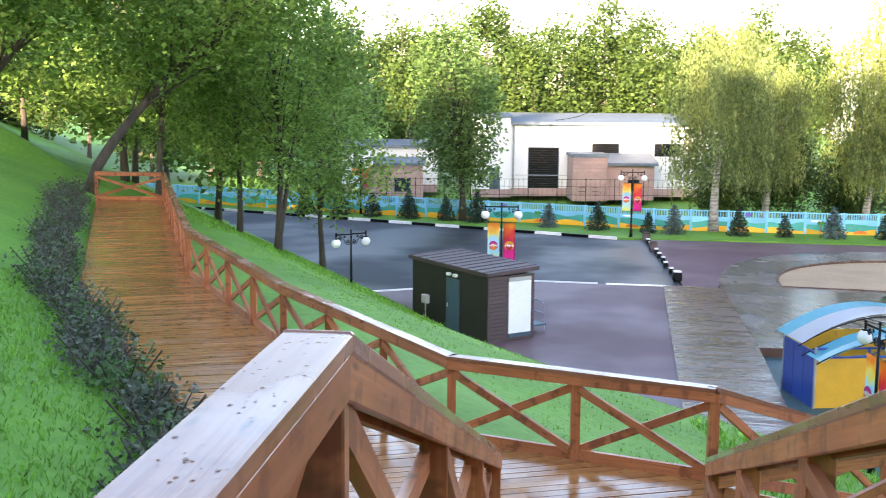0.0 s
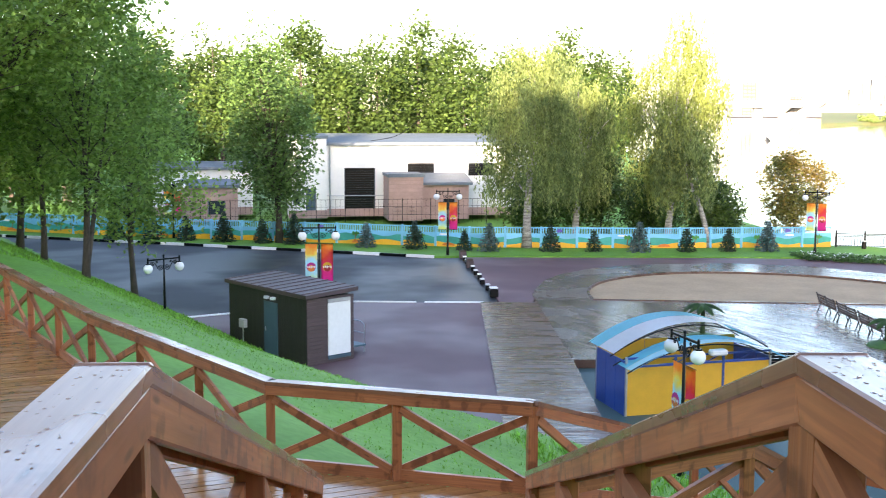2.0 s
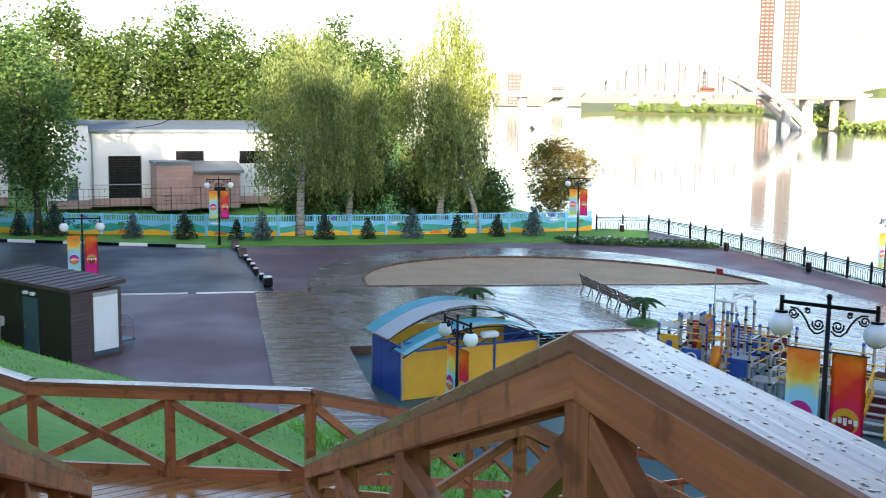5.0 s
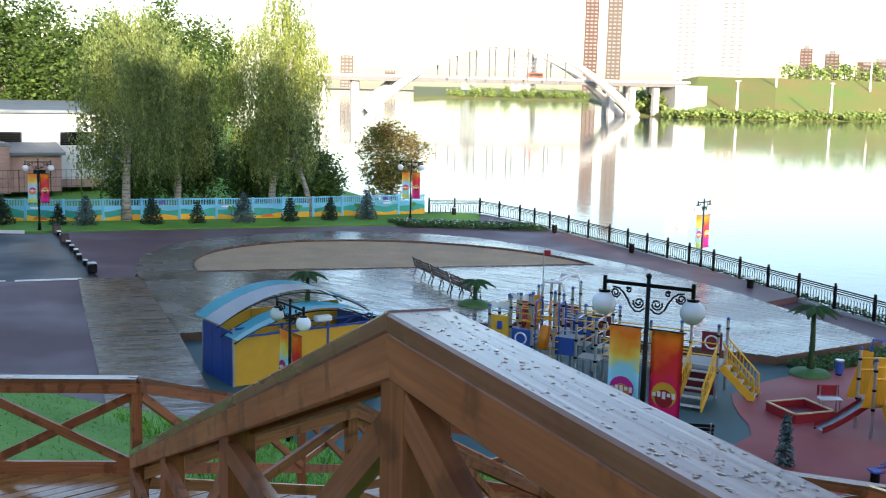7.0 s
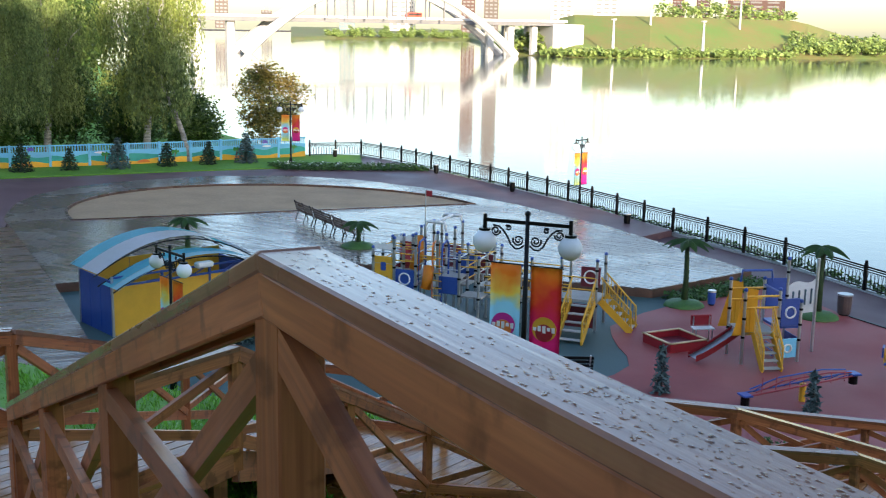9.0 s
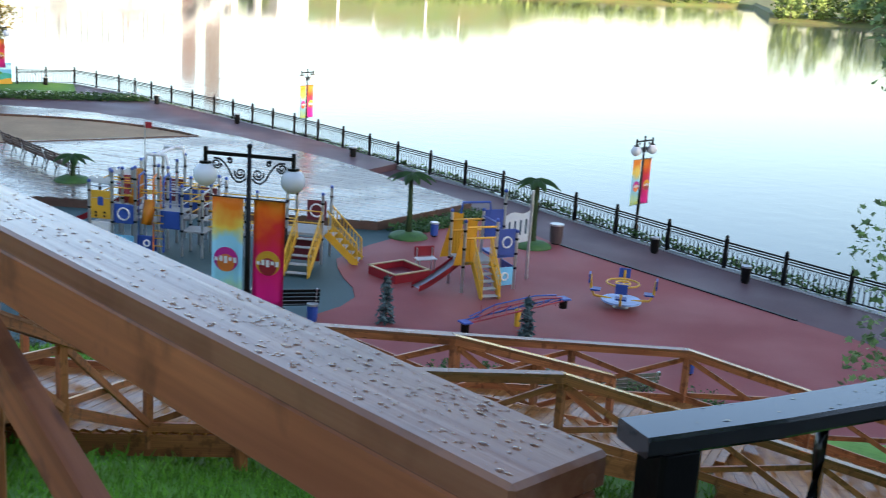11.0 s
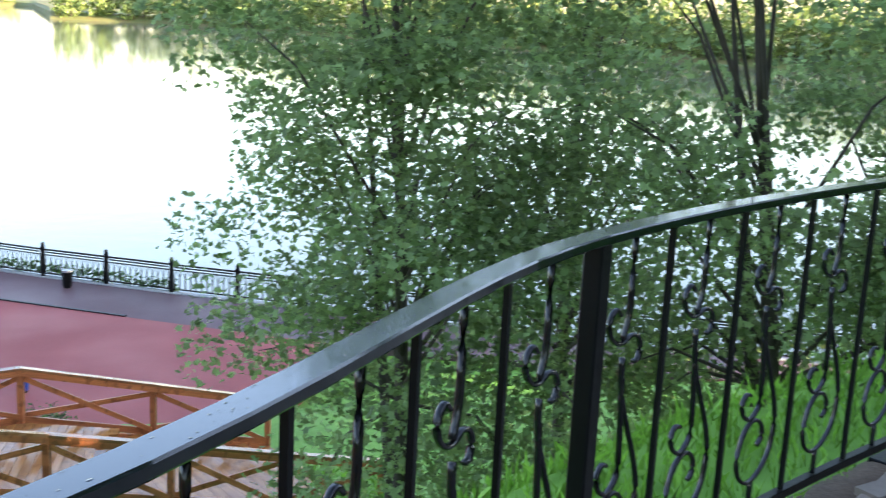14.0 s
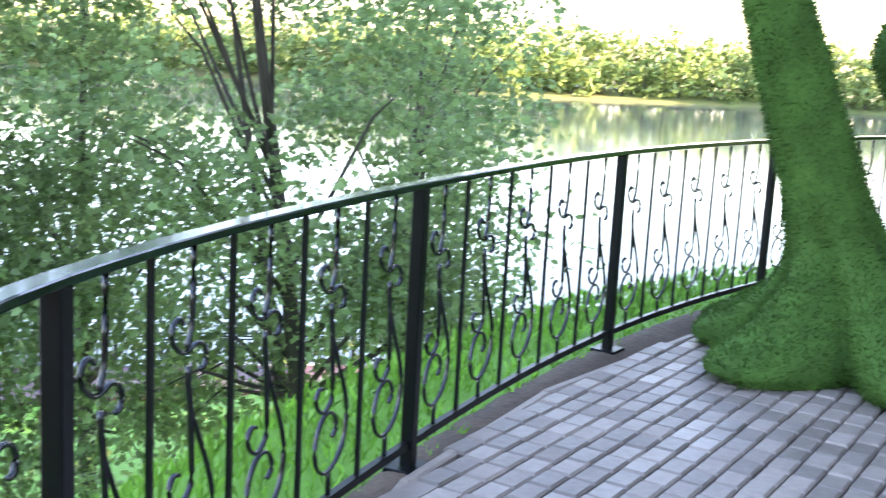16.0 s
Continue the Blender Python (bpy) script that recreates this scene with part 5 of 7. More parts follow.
for k, y in enumerate((0.0, 1.1)):
    bm = bmesh.new()
    vs = [bm.verts.new((x, y, z)) for x, z in ((-0.35, 0.9), (0.35, 0.9), (0.4, 2.3), (0.05, 2.35))]
    bm.faces.new(vs)
    bmesh.ops.solidify(bm, geom=bm.faces[:], thickness=0.04)
    part("yellow_board", bm, YELLOWP, tower, "tall yellow side board", tm)
for y in (0.0, 1.1):
    bars(tower, tm, (0, y), (1.1, y), (1.75, 2.1), YELLOWP, 0.035)
bars(tower, tm, (1.1, 0), (1.1, 1.1), (2.2,), BLUEP, 0.035)
part("hoop", tube(bmesh.new(), [(0.3, 1.1, 2.3), (0.35, 1.1, 2.65), (1.3, 1.1, 2.65), (1.35, 1.1, 2.3)], 0.04, 8), BLUEP, tower, "blue hoop", tm)
board(tower, tm, (1.1, 0), (1.85, 0.1), 1.15, 2.0, BLUEP, 0.17, "blue panel with a white ring")
board(tower, tm, (1.1, 1.1), (1.9, 1.1), 1.5, 2.4, BLUEP, None, "blue panel")
board(tower, tm, (1.1, 0), (1.85, 0.1), 0.15, 0.75, SKYBLUE, 0.12, "pale blue panel with a painted wheel")
wave = bmesh.new()
cols = [[wave.verts.new((1.9 + 0.9 * i / 12, 1.1, z)) for z in (1.2 + 0.1 * i / 12, 2.15 + 0.22 * i / 12 + 0.07 * math.sin(math.tau * i / 12))] for i in range(13)]
for a, b in zip(cols, cols[1:]):
    wave.faces.new((a[0], b[0], b[1], a[1]))
bmesh.ops.solidify(wave, geom=wave.faces[:], thickness=0.03)
wp = part("wave_panel", wave, WHITE, tower, "white wave-topped panel with slots", tm)
for i in range(4):
    part("slot", box(bmesh.new(), (2.05 + 0.2 * i, 1.08, 1.72 + 0.03 * i), (0.05, 0.05, 0.5), None, 0.01), SLATBLUE, wp, m=tm)
part("panel_post", tube(bmesh.new(), [(2.82, 1.1, 0), (2.82, 1.1, 3.0)], 0.05, 10), STEEL, tower, m=tm)
slide(tower, tm, -0.05, 0.4, 0.95, -1.5, 0.15, 0.45)
stair_unit(tower, tm, 0.6, -0.05, -0.85, 0.95, 0.6)
seat_m = tm @ Matrix.Translation((0.65, 1.0, 0))
part("seat_back", box(bmesh.new(), (-0.95, 1.55, 0.72), (0.7, 0.05, 0.34), None, 0.02), REDP, tower, "red back board of a small seat", seat_m)
part("seat", box(bmesh.new(), (-0.95, 1.35, 0.5), (0.7, 0.34, 0.05), None, 0.015), WHITE, tower, "white seat board", seat_m)
for x in (-1.22, -0.68):
    part("seat_leg", tube(bmesh.new(), [(x, 1.5, 0), (x, 1.5, 0.85)], 0.025, 6), STEEL, tower, m=seat_m)
    part("seat_leg", tube(bmesh.new(), [(x, 1.22, 0), (x, 1.22, 0.5)], 0.025, 6), STEEL, tower, m=seat_m)
for i in range(10):
    x = 0.1 + 0.1 * i
    part("spindle", tube(bmesh.new(), [(x, 1.1, 1.0), (x, 1.1, 1.75)], 0.014, 5), YELLOWP, tower, m=tm)
    if i in (0, 1, 8, 9):
        part("spindle", tube(bmesh.new(), [(x, 0.0, 1.0), (x, 0.0, 1.75)], 0.014, 5), YELLOWP, tower, m=tm)
for i in range(6):
    z = 0.15 + 0.16 * i
    part("rung", tube(bmesh.new(), [(1.12, 0.3, z), (1.12, 0.8, z)], 0.02, 6), BLUEP, tower, m=tm)
board(tower, tm, (1.85, 0.1), (1.85, 1.1), 0.2, 0.75, BLUEP, 0.1, "blue panel with painted waves")

box_at = (26.13, 23.42, -0.28)
pit = thing("sandbox", box_at, "square red wooden sandbox with a pale rim", "sandbox", "playground equipment")
pm = Matrix.Translation(box_at) @ pose(0, 0, 0, 0, 0, -9.8)
for a, b in (((-0.7, -0.7), (0.7, -0.7)), ((0.7, -0.7), (0.7, 0.7)), ((0.7, 0.7), (-0.7, 0.7)), ((-0.7, 0.7), (-0.7, -0.7))):
    mm = pm @ along((*a, 0), (*b, 0))
    part("side_board", box(bmesh.new(), (0, 0, 0.14), (1.4, 0.05, 0.28)), REDP, pit, m=mm)
    part("rim", box(bmesh.new(), (0, 0, 0.3), (1.5, 0.1, 0.04), None, 0.008), mat("pale_timber", (0.62, 0.45, 0.24), 0.6) if a[0] == -0.7 and a[1] == -0.7 else bpy.data.materials["pale_timber"], pit, m=mm)
part("floor", box(bmesh.new(), (0, 0, 0.05), (1.34, 1.34, 0.06)), MAROON, pit, m=pm)

saw_at = (24.9, 17.75, -0.28)
saw = thing("seesaw", saw_at, "long lattice seesaw in blue and red on a yellow stand", "seesaw", "playground equipment")
wm = Matrix.Translation(saw_at) @ pose(0, 0, 0, 0, 0, -19) @ Matrix.Diagonal((0.86, 0.9, 0.82, 1))
part("stand", tube(bmesh.new(), [(0.1, 0, 0), (0.1, 0, 0.62)], 0.1, 8), YELLOWP, saw, m=wm)
for y, c in ((-0.16, REDP), (0.16, BLUEP)):
    part("boom", tube(bmesh.new(), [(-1.85, y, 0.4), (0, y, 0.6), (1.85, y, 0.8)], 0.03, 6), c, saw, m=wm)
    part("boom", tube(bmesh.new(), [(-1.7, y, 0.5), (-0.7, y, 0.82), (0.9, y, 0.98), (1.75, y, 0.92)], 0.025, 6), c, saw, m=wm)
    for i in range(7):
        x = -1.5 + i * 0.5
        part("lattice", tube(bmesh.new(), [(x, y, 0.45 + 0.1 * (x + 1.5) / 1.5), (x + 0.25, -y, 0.85)], 0.016, 5), c, saw, m=wm)
for sx in (-1, 1):
    part("seat", box(bmesh.new(), (sx * 1.95, 0, 0.6 + sx * 0.22), (0.34, 0.42, 0.07), None, 0.02), BLUEP, saw, "blue seat", wm)
    part("bumper", tube(bmesh.new(), [(sx * 1.95, 0, 0.25 + sx * 0.22), (sx * 1.95, 0, 0.55 + sx * 0.22)], 0.14, 10), DARK, saw, "black rubber bumper", wm)

car_at = (29.1, 16.8, -0.28)
car = thing("playground_roundabout", car_at, "small roundabout with a blue disc, yellow wheel and seats", "roundabout", "playground equipment")
rm = Matrix.Translation(car_at)
part("pedestal", tube(bmesh.new(), [(0, 0, 0), (0, 0, 0.2)], 0.22, 14, (0.25, 0.12)), STEEL, car, m=rm)
part("disc", tube(bmesh.new(), [(0, 0, 0.2), (0, 0, 0.26)], 0.62, 24), mat("pale_blue_plate", (0.3, 0.45, 0.7), 0.4), car, "pale blue turning disc", rm)
part("column", tube(bmesh.new(), [(0, 0, 0.2), (0, 0, 0.75)], 0.05, 8), STEEL, car, m=rm)
part("hand_wheel", tube(bmesh.new(), [(0.5 * math.cos(q * math.tau / 24), 0.5 * math.sin(q * math.tau / 24), 0.78) for q in range(25)], 0.03, 6), YELLOWP, car, "yellow hand wheel", rm)
part("hand_wheel", tube(bmesh.new(), [(0.22 * math.cos(q * math.tau / 24), 0.22 * math.sin(q * math.tau / 24), 0.78) for q in range(25)], 0.03, 6), YELLOWP, car, "yellow hand wheel", rm)
for q in range(4):
    a = q * math.tau / 4 + 0.5
    c, s = math.cos(a), math.sin(a)
    part("seat_arm", tube(bmesh.new(), [(0.3 * c, 0.3 * s, 0.24), (0.85 * c, 0.85 * s, 0.3), (0.95 * c, 0.95 * s, 0.5), (1.0 * c, 1.0 * s, 0.95)], 0.04, 6), YELLOWP, car, m=rm)
    part("seat", box(bmesh.new(), (0, 0, 0), (0.3, 0.34, 0.05), rm @ Matrix.Translation((0.82 * c, 0.82 * s, 0.5)) @ pose(0, 0, 0, 0, 0, math.degrees(a)), 0), BLUEP, car, "blue seat")
    part("back_rest", box(bmesh.new(), (0, 0, 0), (0.05, 0.36, 0.3), rm @ Matrix.Translation((1.02 * c, 1.02 * s, 0.85)) @ pose(0, 0, 0, 0, 0, math.degrees(a)), 0), BLUEP, car, "blue back rest")


# ---------- artificial palms ----------
FROND = mat("palm_frond_turf", (0.045, 0.125, 0.02), 0.6, var=0.35, scale=3, fine=25, bump=0.6, island=0.25)
TRUNKTURF = mat("palm_trunk_turf", (0.035, 0.07, 0.02), 0.8, var=0.4, scale=6, fine=30, bump=0.8)


def palm(x, y, z, h=2.25, seed=1, label="artificial turf-covered palm on a green mound"):
    r = random.Random(seed)
    p = thing("artificial_palm", (x, y, z), label, "palm", "artificial palms")
    m = Matrix.Translation((x, y, z))
    bm = bmesh.new()
    bmesh.ops.create_uvsphere(bm, u_segments=20, v_segments=8, radius=0.75, matrix=Matrix.Diagonal((1, 1, 0.32, 1)))
    for v in bm.verts:
        v.co += v.co.normalized() * 0.05 * noise.noise(v.co * 5)
    part("mound", bm, FROND, p, "green turf mound", m, True)
    part("trunk", tube(bmesh.new(), [(0, 0, 0), (0.02, 0, h * 0.5), (0, 0.02, h)], 0.1, 10, (0.15, 0.1, 0.085)), TRUNKTURF, p, m=m, smooth=True)
    for q in range(9):
        a = q * math.tau / 9 + r.uniform(-0.2, 0.2)
        d = Vector((math.cos(a), math.sin(a), 0))
        s = Vector((-d.y, d.x, 0))
        ln = r.uniform(0.75, 0.95)
        bm = bmesh.new()
        rows = []
        for i in range(7):
            u = i / 6
            c = d * ln * u + Vector((0, 0, h + 0.05 + 0.34 * u - 0.62 * u * u))
            w = 0.17 * math.sin(math.pi * (0.12 + 0.85 * u))
            rows.append([bm.verts.new(c - s * w - Vector((0, 0, w * 0.5))), bm.verts.new(c + Vector((0, 0, 0.03))), bm.verts.new(c + s * w - Vector((0, 0, w * 0.5)))])
        for e, f in zip(rows, rows[1:]):
            bm.faces.new((e[0], f[0], f[1], e[1]))
            bm.faces.new((e[1], f[1], f[2], e[2]))
        bmesh.ops.solidify(bm, geom=bm.faces[:], thickness=0.03)
        part("frond", bm, FROND, p, m=m)


palm(30.4, 26.9, -0.28, 2.35, 1)
palm(33.2, 23.2, -0.28, 2.45, 2)
palm(25.0, 40.9, 0.05, 1.0, 3, "artificial turf-covered palm on the deck")
palm(18.2, 43.5, 0.05, 1.35, 4, "artificial turf-covered palm on the deck")

# ---------- terrace: wrought iron fence, pavers, topiary ----------
FP = ((1.08, 0.457), (2.59, -0.14), (4.1, -1.36), (5.52, -2.91), (6.62, -4.62), (7.4, -6.5), (7.7, -8.7))


def bend(k, u):
    """A point of the fence's curved line in bay k, and its heading."""
    q = [Vector(FP[min(max(i, 0), len(FP) - 1)]) for i in (k - 1, k, k + 1, k + 2)]
    if k == 0:
        q[0] = q[1] * 2 - q[2] - Vector((0.12, -0.3))
    t0, t1 = (q[2] - q[0]) / 2, (q[3] - q[1]) / 2
    c = q[1] * (2 * u ** 3 - 3 * u ** 2 + 1) + t0 * (u ** 3 - 2 * u ** 2 + u) + q[2] * (3 * u ** 2 - 2 * u ** 3) + t1 * (u ** 3 - u ** 2)
    d = q[1] * (6 * u ** 2 - 6 * u) + t0 * (3 * u ** 2 - 4 * u + 1) + q[2] * (6 * u - 6 * u ** 2) + t1 * (3 * u ** 2 - 2 * u)
    return c, d.normalized()


def bowed(k, z, w, h, u0=0.0, u1=1.0, n=10):
    """A flat bar that follows the fence's curve."""
    bm = bmesh.new()
    rings = []
    for i in range(n + 1):
        c, d = bend(k, u0 + (u1 - u0) * i / n)
        s = Vector((-d.y, d.x)) * w / 2
        e = min(0.004, h * 0.2)
        rings.append([bm.verts.new((c.x + s.x * a, c.y + s.y * a, z + b)) for a, b in ((-1, -h / 2 + e), (-0.9, -h / 2), (0.9, -h / 2), (1, -h / 2 + e), (1, h / 2 - e), (0.9, h / 2), (-0.9, h / 2), (-1, h / 2 - e))])
    for a, b in zip(rings, rings[1:]):
        for i in range(8):
            bm.faces.new((a[i], a[(i + 1) % 8], b[(i + 1) % 8], b[i]))
    bm.faces.new(rings[0][::-1])
    bm.faces.new(rings[-1])
    bmesh.ops.recalc_face_normals(bm, faces=bm.faces)
    return bm


S_CURL = ((-0.045, 0.885), (-0.066, 0.902), (-0.09, 0.885), (-0.09, 0.85), (-0.06, 0.82), (-0.022, 0.812), (0.016, 0.824), (0.05, 0.815), (0.067, 0.786), (0.058, 0.756), (0.038, 0.754))
LYRE = ((-0.012, 0.775), (-0.008, 0.69), (0.022, 0.59), (0.062, 0.47), (0.076, 0.38), (0.06, 0.29), (0.022, 0.238), (-0.02, 0.226), (-0.056, 0.262), (-0.066, 0.33), (-0.045, 0.4), (-0.01, 0.424), (0.02, 0.4), (0.026, 0.358), (0.01, 0.336))
HOOK = ((-0.04, 0.51), (-0.056, 0.515), (-0.07, 0.49), (-0.062, 0.455), (-0.036, 0.432), (-0.008, 0.45), (0.004, 0.5), (-0.008, 0.72))


def band(pts, wide=1.0, r=0.0062, deep=1.5):
    """A forged flat bar bent in the plane of the fence."""
    v = [Vector((x * wide, 0, z)) for x, z in pts]
    fine = []
    for i in range(len(v) - 1):
        a, b, c, d = v[max(i - 1, 0)], v[i], v[i + 1], v[min(i + 2, len(v) - 1)]
        for j in range(3):
            u = j / 3
            fine.append(0.5 * ((2 * b) + (c - a) * u + (2 * a - 5 * b + 4 * c - d) * u * u + (3 * b - a - 3 * c + d) * u ** 3))
    bm = tube(bmesh.new(), fine + [v[-1]], r, 6)
    for q in bm.verts:
        q.co.y *= deep
    return bm


CURLS = [mesh_of(band(c, w), n, IRON, True) for n, c, w in (("top_curl", S_CURL, 1.0), ("sweep", LYRE, 1.45), ("low_curl", HOOK, 1.4), ("bar", ((0.0, 1.07), (0.0, 0.93), (-0.005, 0.87), (-0.025, 0.82)), 1.0), ("bar", ((0.0, 0.23), (0.0, 0.13)), 1.0))]
STRAIGHT = mesh_of(box(bmesh.new(), (0, 0, 0.605), (0.014, 0.014, 0.93)), "bar", DARK)
for k in range(len(FP) - 1):
    a, b = FP[k], FP[k + 1]
    d = math.hypot(b[0] - a[0], b[1] - a[1])
    c0, h0 = bend(k, 0.0)
    m = Matrix.Translation((*a, 7.94)) @ pose(0, 0, 0, 0, 0, math.degrees(math.atan2(h0.y, h0.x)))
    f = thing("iron_fence", (*a, 7.94), "black wrought iron fence bay with curled bars, wet from rain", "fence", "iron fence bays")
    part("post", box(bmesh.new(), (0, 0, 0.54), (0.05, 0.05, 1.08), None, 0.005), DARK, f, m=m)
    part("foot_plate", box(bmesh.new(), (0, 0, 0.03), (0.14, 0.14, 0.03), None, 0.004), DARK, f, m=m)
    part("top_rail", bowed(k, 9.029, 0.058, 0.023, -0.027 if k == 0 else 0.0015, 1.0), WETIRON, f, "flat top rail with rain drops")
    part("bottom_rail", bowed(k, 8.07, 0.03, 0.03, 0.015, 0.985), DARK, f)
    nb = 2 * round(d / 0.4)
    for i in range(1, nb):
        c, h = bend(k, i / nb)
        mm = Matrix.Translation((*c, 7.94)) @ pose(0, 0, 0, 0, 0, math.degrees(math.atan2(h.y, h.x)))
        for me in CURLS if i % 2 else (STRAIGHT,):
            put(new(me.name.split(".")[0], me), f, mm)

TERR = [(-0.9, 2.25), (1.12, 2.2), (0.98, 0.35), (2.35, -0.22), (3.94, -1.3), (4.84, -2.25), (5.8, -3.7), (6.6, -5.5), (7.1, -9), (-5, -9), (-5, -1), (-1.0, 0)]
slab("terrace_bed", [(x + (0.12 if 1 < x and y < 0.3 and y > -8 else 0), y + (0.08 if 1 < x and y < 0.3 and y > -8 else 0)) for x, y in TERR], 7.956, 0.4, SOIL, "sandy bed under the pavers", "pavement")
edge = thing("terrace_kerb", (3.8, -1.5, 7.94), "thin concrete kerb of the terrace", "kerb", kind="structure")
for a, b in zip(TERR[2:8], TERR[3:9]):
    beam("kerb_stone", edge, (*a, 7.945), (*b, 7.94), 0.05, 0.1, PAVER_FAR, 0.01, over=0.02)
lip = bmesh.new()
prev = None
for k in range(5):
    for i in range(12):
        c, h = bend(k, i / 12)
        s = Vector((-h.y, h.x))
        row = [lip.verts.new((*(c + s * o), 7.965 + dz + 0.012 * noise.noise((c.x * 5, c.y * 5, o * 9)))) for o, dz in ((-0.3, -0.04), (-0.12, 0.0), (-0.02, 0.012), (0.05, 0.008), (0.1, -0.02), (0.15, -0.1))]
        if prev:
            for a in range(5):
                lip.faces.new((prev[a], row[a], row[a + 1], prev[a + 1]))
        prev = row
bmesh.ops.recalc_face_normals(lip, faces=lip.faces)
part("soil_strip", lip, SOIL, None, "bare damp soil with litter under the fence", kind="structure", smooth=True)
terr = thing("terrace_paving", (3, -3, 7.96), "small grey and reddish stone pavers", "paving", kind="structure")
pav = strips(TERR, radians(-52), 0.105, 0.009, 8.0, 0.06, None, 0.155)
pav.sort(key=lambda s: (Vector((4.5, -2.75, 0)) - strip_m(s)[0].translation.xy.to_3d()).length)
PM = {}
far = []
for i, s in enumerate(pav):
    if i >= 300:
        far.append(s)
        continue
    m, (lx, ly, lz) = strip_m(s)
    key = round(lx, 2)
    if key not in PM:
        v = cube_v(0, 0, 0, lx, ly, lz)
        v2 = [(x * (1 - 0.016 / lx), y * (1 - 0.016 / ly), z) for x, y, z in v[4:]]
        v1 = [(x, y, z - 0.01) for x, y, z in v[4:]]
        me = bpy.data.meshes.new("paver")
        me.from_pydata(v[:4] + v1 + v2, [], [(8, 9, 10, 11)] + [(j, (j + 1) % 4, 4 + (j + 1) % 4, 4 + j) for j in range(4)] + [(4 + j, 4 + (j + 1) % 4, 8 + (j + 1) % 4, 8 + j) for j in range(4)])
        me.materials.append(PAVER)
        PM[key] = me
    put(new("paver", PM[key]), terr, m)
joined("far_pavers", far, PAVER_FAR, terr)

TURF = mat("topiary_turf", (0.046, 0.105, 0.018), 0.8, var=0.35, scale=5, fine=60, bump=0.5, spec=0.15)


def blades_on(me, n, ln, seed, lean=0.35):
    """Short grass blades standing on a mesh's faces, as verts and faces."""
    r = np.random.default_rng(seed)
    me.calc_loop_triangles()
    co = np.array([v.co[:] for v in me.vertices])
    tri = np.array([t.vertices[:] for t in me.loop_triangles])
    a, b, c = co[tri[:, 0]], co[tri[:, 1]], co[tri[:, 2]]
    nn = np.cross(b - a, c - a)
    ar = np.linalg.norm(nn, axis=1)
    nn = nn / np.maximum(ar[:, None], 1e-9)
    pick = r.choice(len(tri), n, p=ar / ar.sum())
    u, v = r.random(n), r.random(n)
    fl = u + v > 1
    u[fl], v[fl] = 1 - u[fl], 1 - v[fl]
    p = a[pick] + (b - a)[pick] * u[:, None] + (c - a)[pick] * v[:, None]
    d = nn[pick] + r.normal(0, lean, (n, 3))
    d /= np.linalg.norm(d, axis=1)[:, None]
    s = np.cross(d, r.normal(0, 1, (n, 3)))
    s /= np.maximum(np.linalg.norm(s, axis=1)[:, None], 1e-6)
    le = ln * r.uniform(0.5, 1.3, n)[:, None]
    return p, d, s, le


tp = bmesh.new()
prof = [(0.0, 0.7), (0.06, 0.75), (0.12, 0.71), (0.18, 0.63), (0.27, 0.52), (0.36, 0.42), (0.47, 0.33), (0.6, 0.26), (0.8, 0.225), (1.1, 0.205), (1.4, 0.19), (1.8, 0.175), (2.2, 0.175), (2.7, 0.18), (3.4, 0.18)]
rings = []
for z, r in prof:
    row = []
    for q in range(64):
        a = q * math.tau / 64
        fold = 1 + (0.62 * abs(math.sin(2.5 * a + 0.5)) ** 0.8 - 0.42 + 0.12 * math.sin(8 * a)) * max(0, 1 - z / 0.85)
        cx, cy = 4.93 + 0.17 * z, -4.12 + 0.31 * z
        foot_l = max(0, 0.45 - z) * max(0, math.cos(a - 0.75))
        fold += 0.5 * foot_l
        row.append(tp.verts.new((cx + r * fold * math.cos(a), cy + r * fold * math.sin(a), 8.0 + z + 0.05 * max(0, math.sin(5 * a)) * (z < 0.05))))
    rings.append(row)
for a, b in zip(rings, rings[1:]):
    for q in range(64):
        tp.faces.new((a[q], a[(q + 1) % 64], b[(q + 1) % 64], b[q]))
tp.faces.new(rings[-1])
for c, r, sz in (((5.0, -4.45, 9.6), 0.36, 1.0), ((4.9, -4.55, 8.8), 0.3, 2.6), ((4.85, -4.75, 10.4), 0.36, 1.6)):
    bmesh.ops.create_uvsphere(tp, u_segments=20, v_segments=14, radius=r, matrix=Matrix.Translation(c) @ Matrix.Diagonal((1, 1, sz, 1)))
bmesh.ops.recalc_face_normals(tp, faces=tp.faces)
bmesh.ops.subdivide_edges(tp, edges=tp.edges[:], cuts=1, use_grid_fill=True)
for v in tp.verts:
    v.co += v.normal * 0.02 * noise.noise(v.co * 4)
me = mesh_of(tp, "topiary_statue", TURF, True)
p, d, s, le = blades_on(me, 70000, 0.03, 3)
n0 = len(p)
bv = np.stack([p - s * 0.003, p + s * 0.003, p + d * le], 1).reshape(-1, 3)
base_v = [v.co[:] for v in me.vertices]
base_f = [tuple(q.vertices) for q in me.polygons]
allv = base_v + [tuple(v) for v in bv]
allf = base_f + [(len(base_v) + 3 * i, len(base_v) + 3 * i + 1, len(base_v) + 3 * i + 2) for i in range(n0)]
st = quick("topiary_statue", allv, allf, TURF, label="tall turf-covered topiary figure on the terrace", category="topiary")
for q in st.data.polygons:
    q.use_smooth = True


# ---------- trees ----------
def leaf_mat(name, color, color2, trans=0.45, island=0.4):
    return mat(name, color, 0.5, color2=color2, scale=0.35, fine=2.0, bump=0, spec=0.3, island=island, trans=trans)


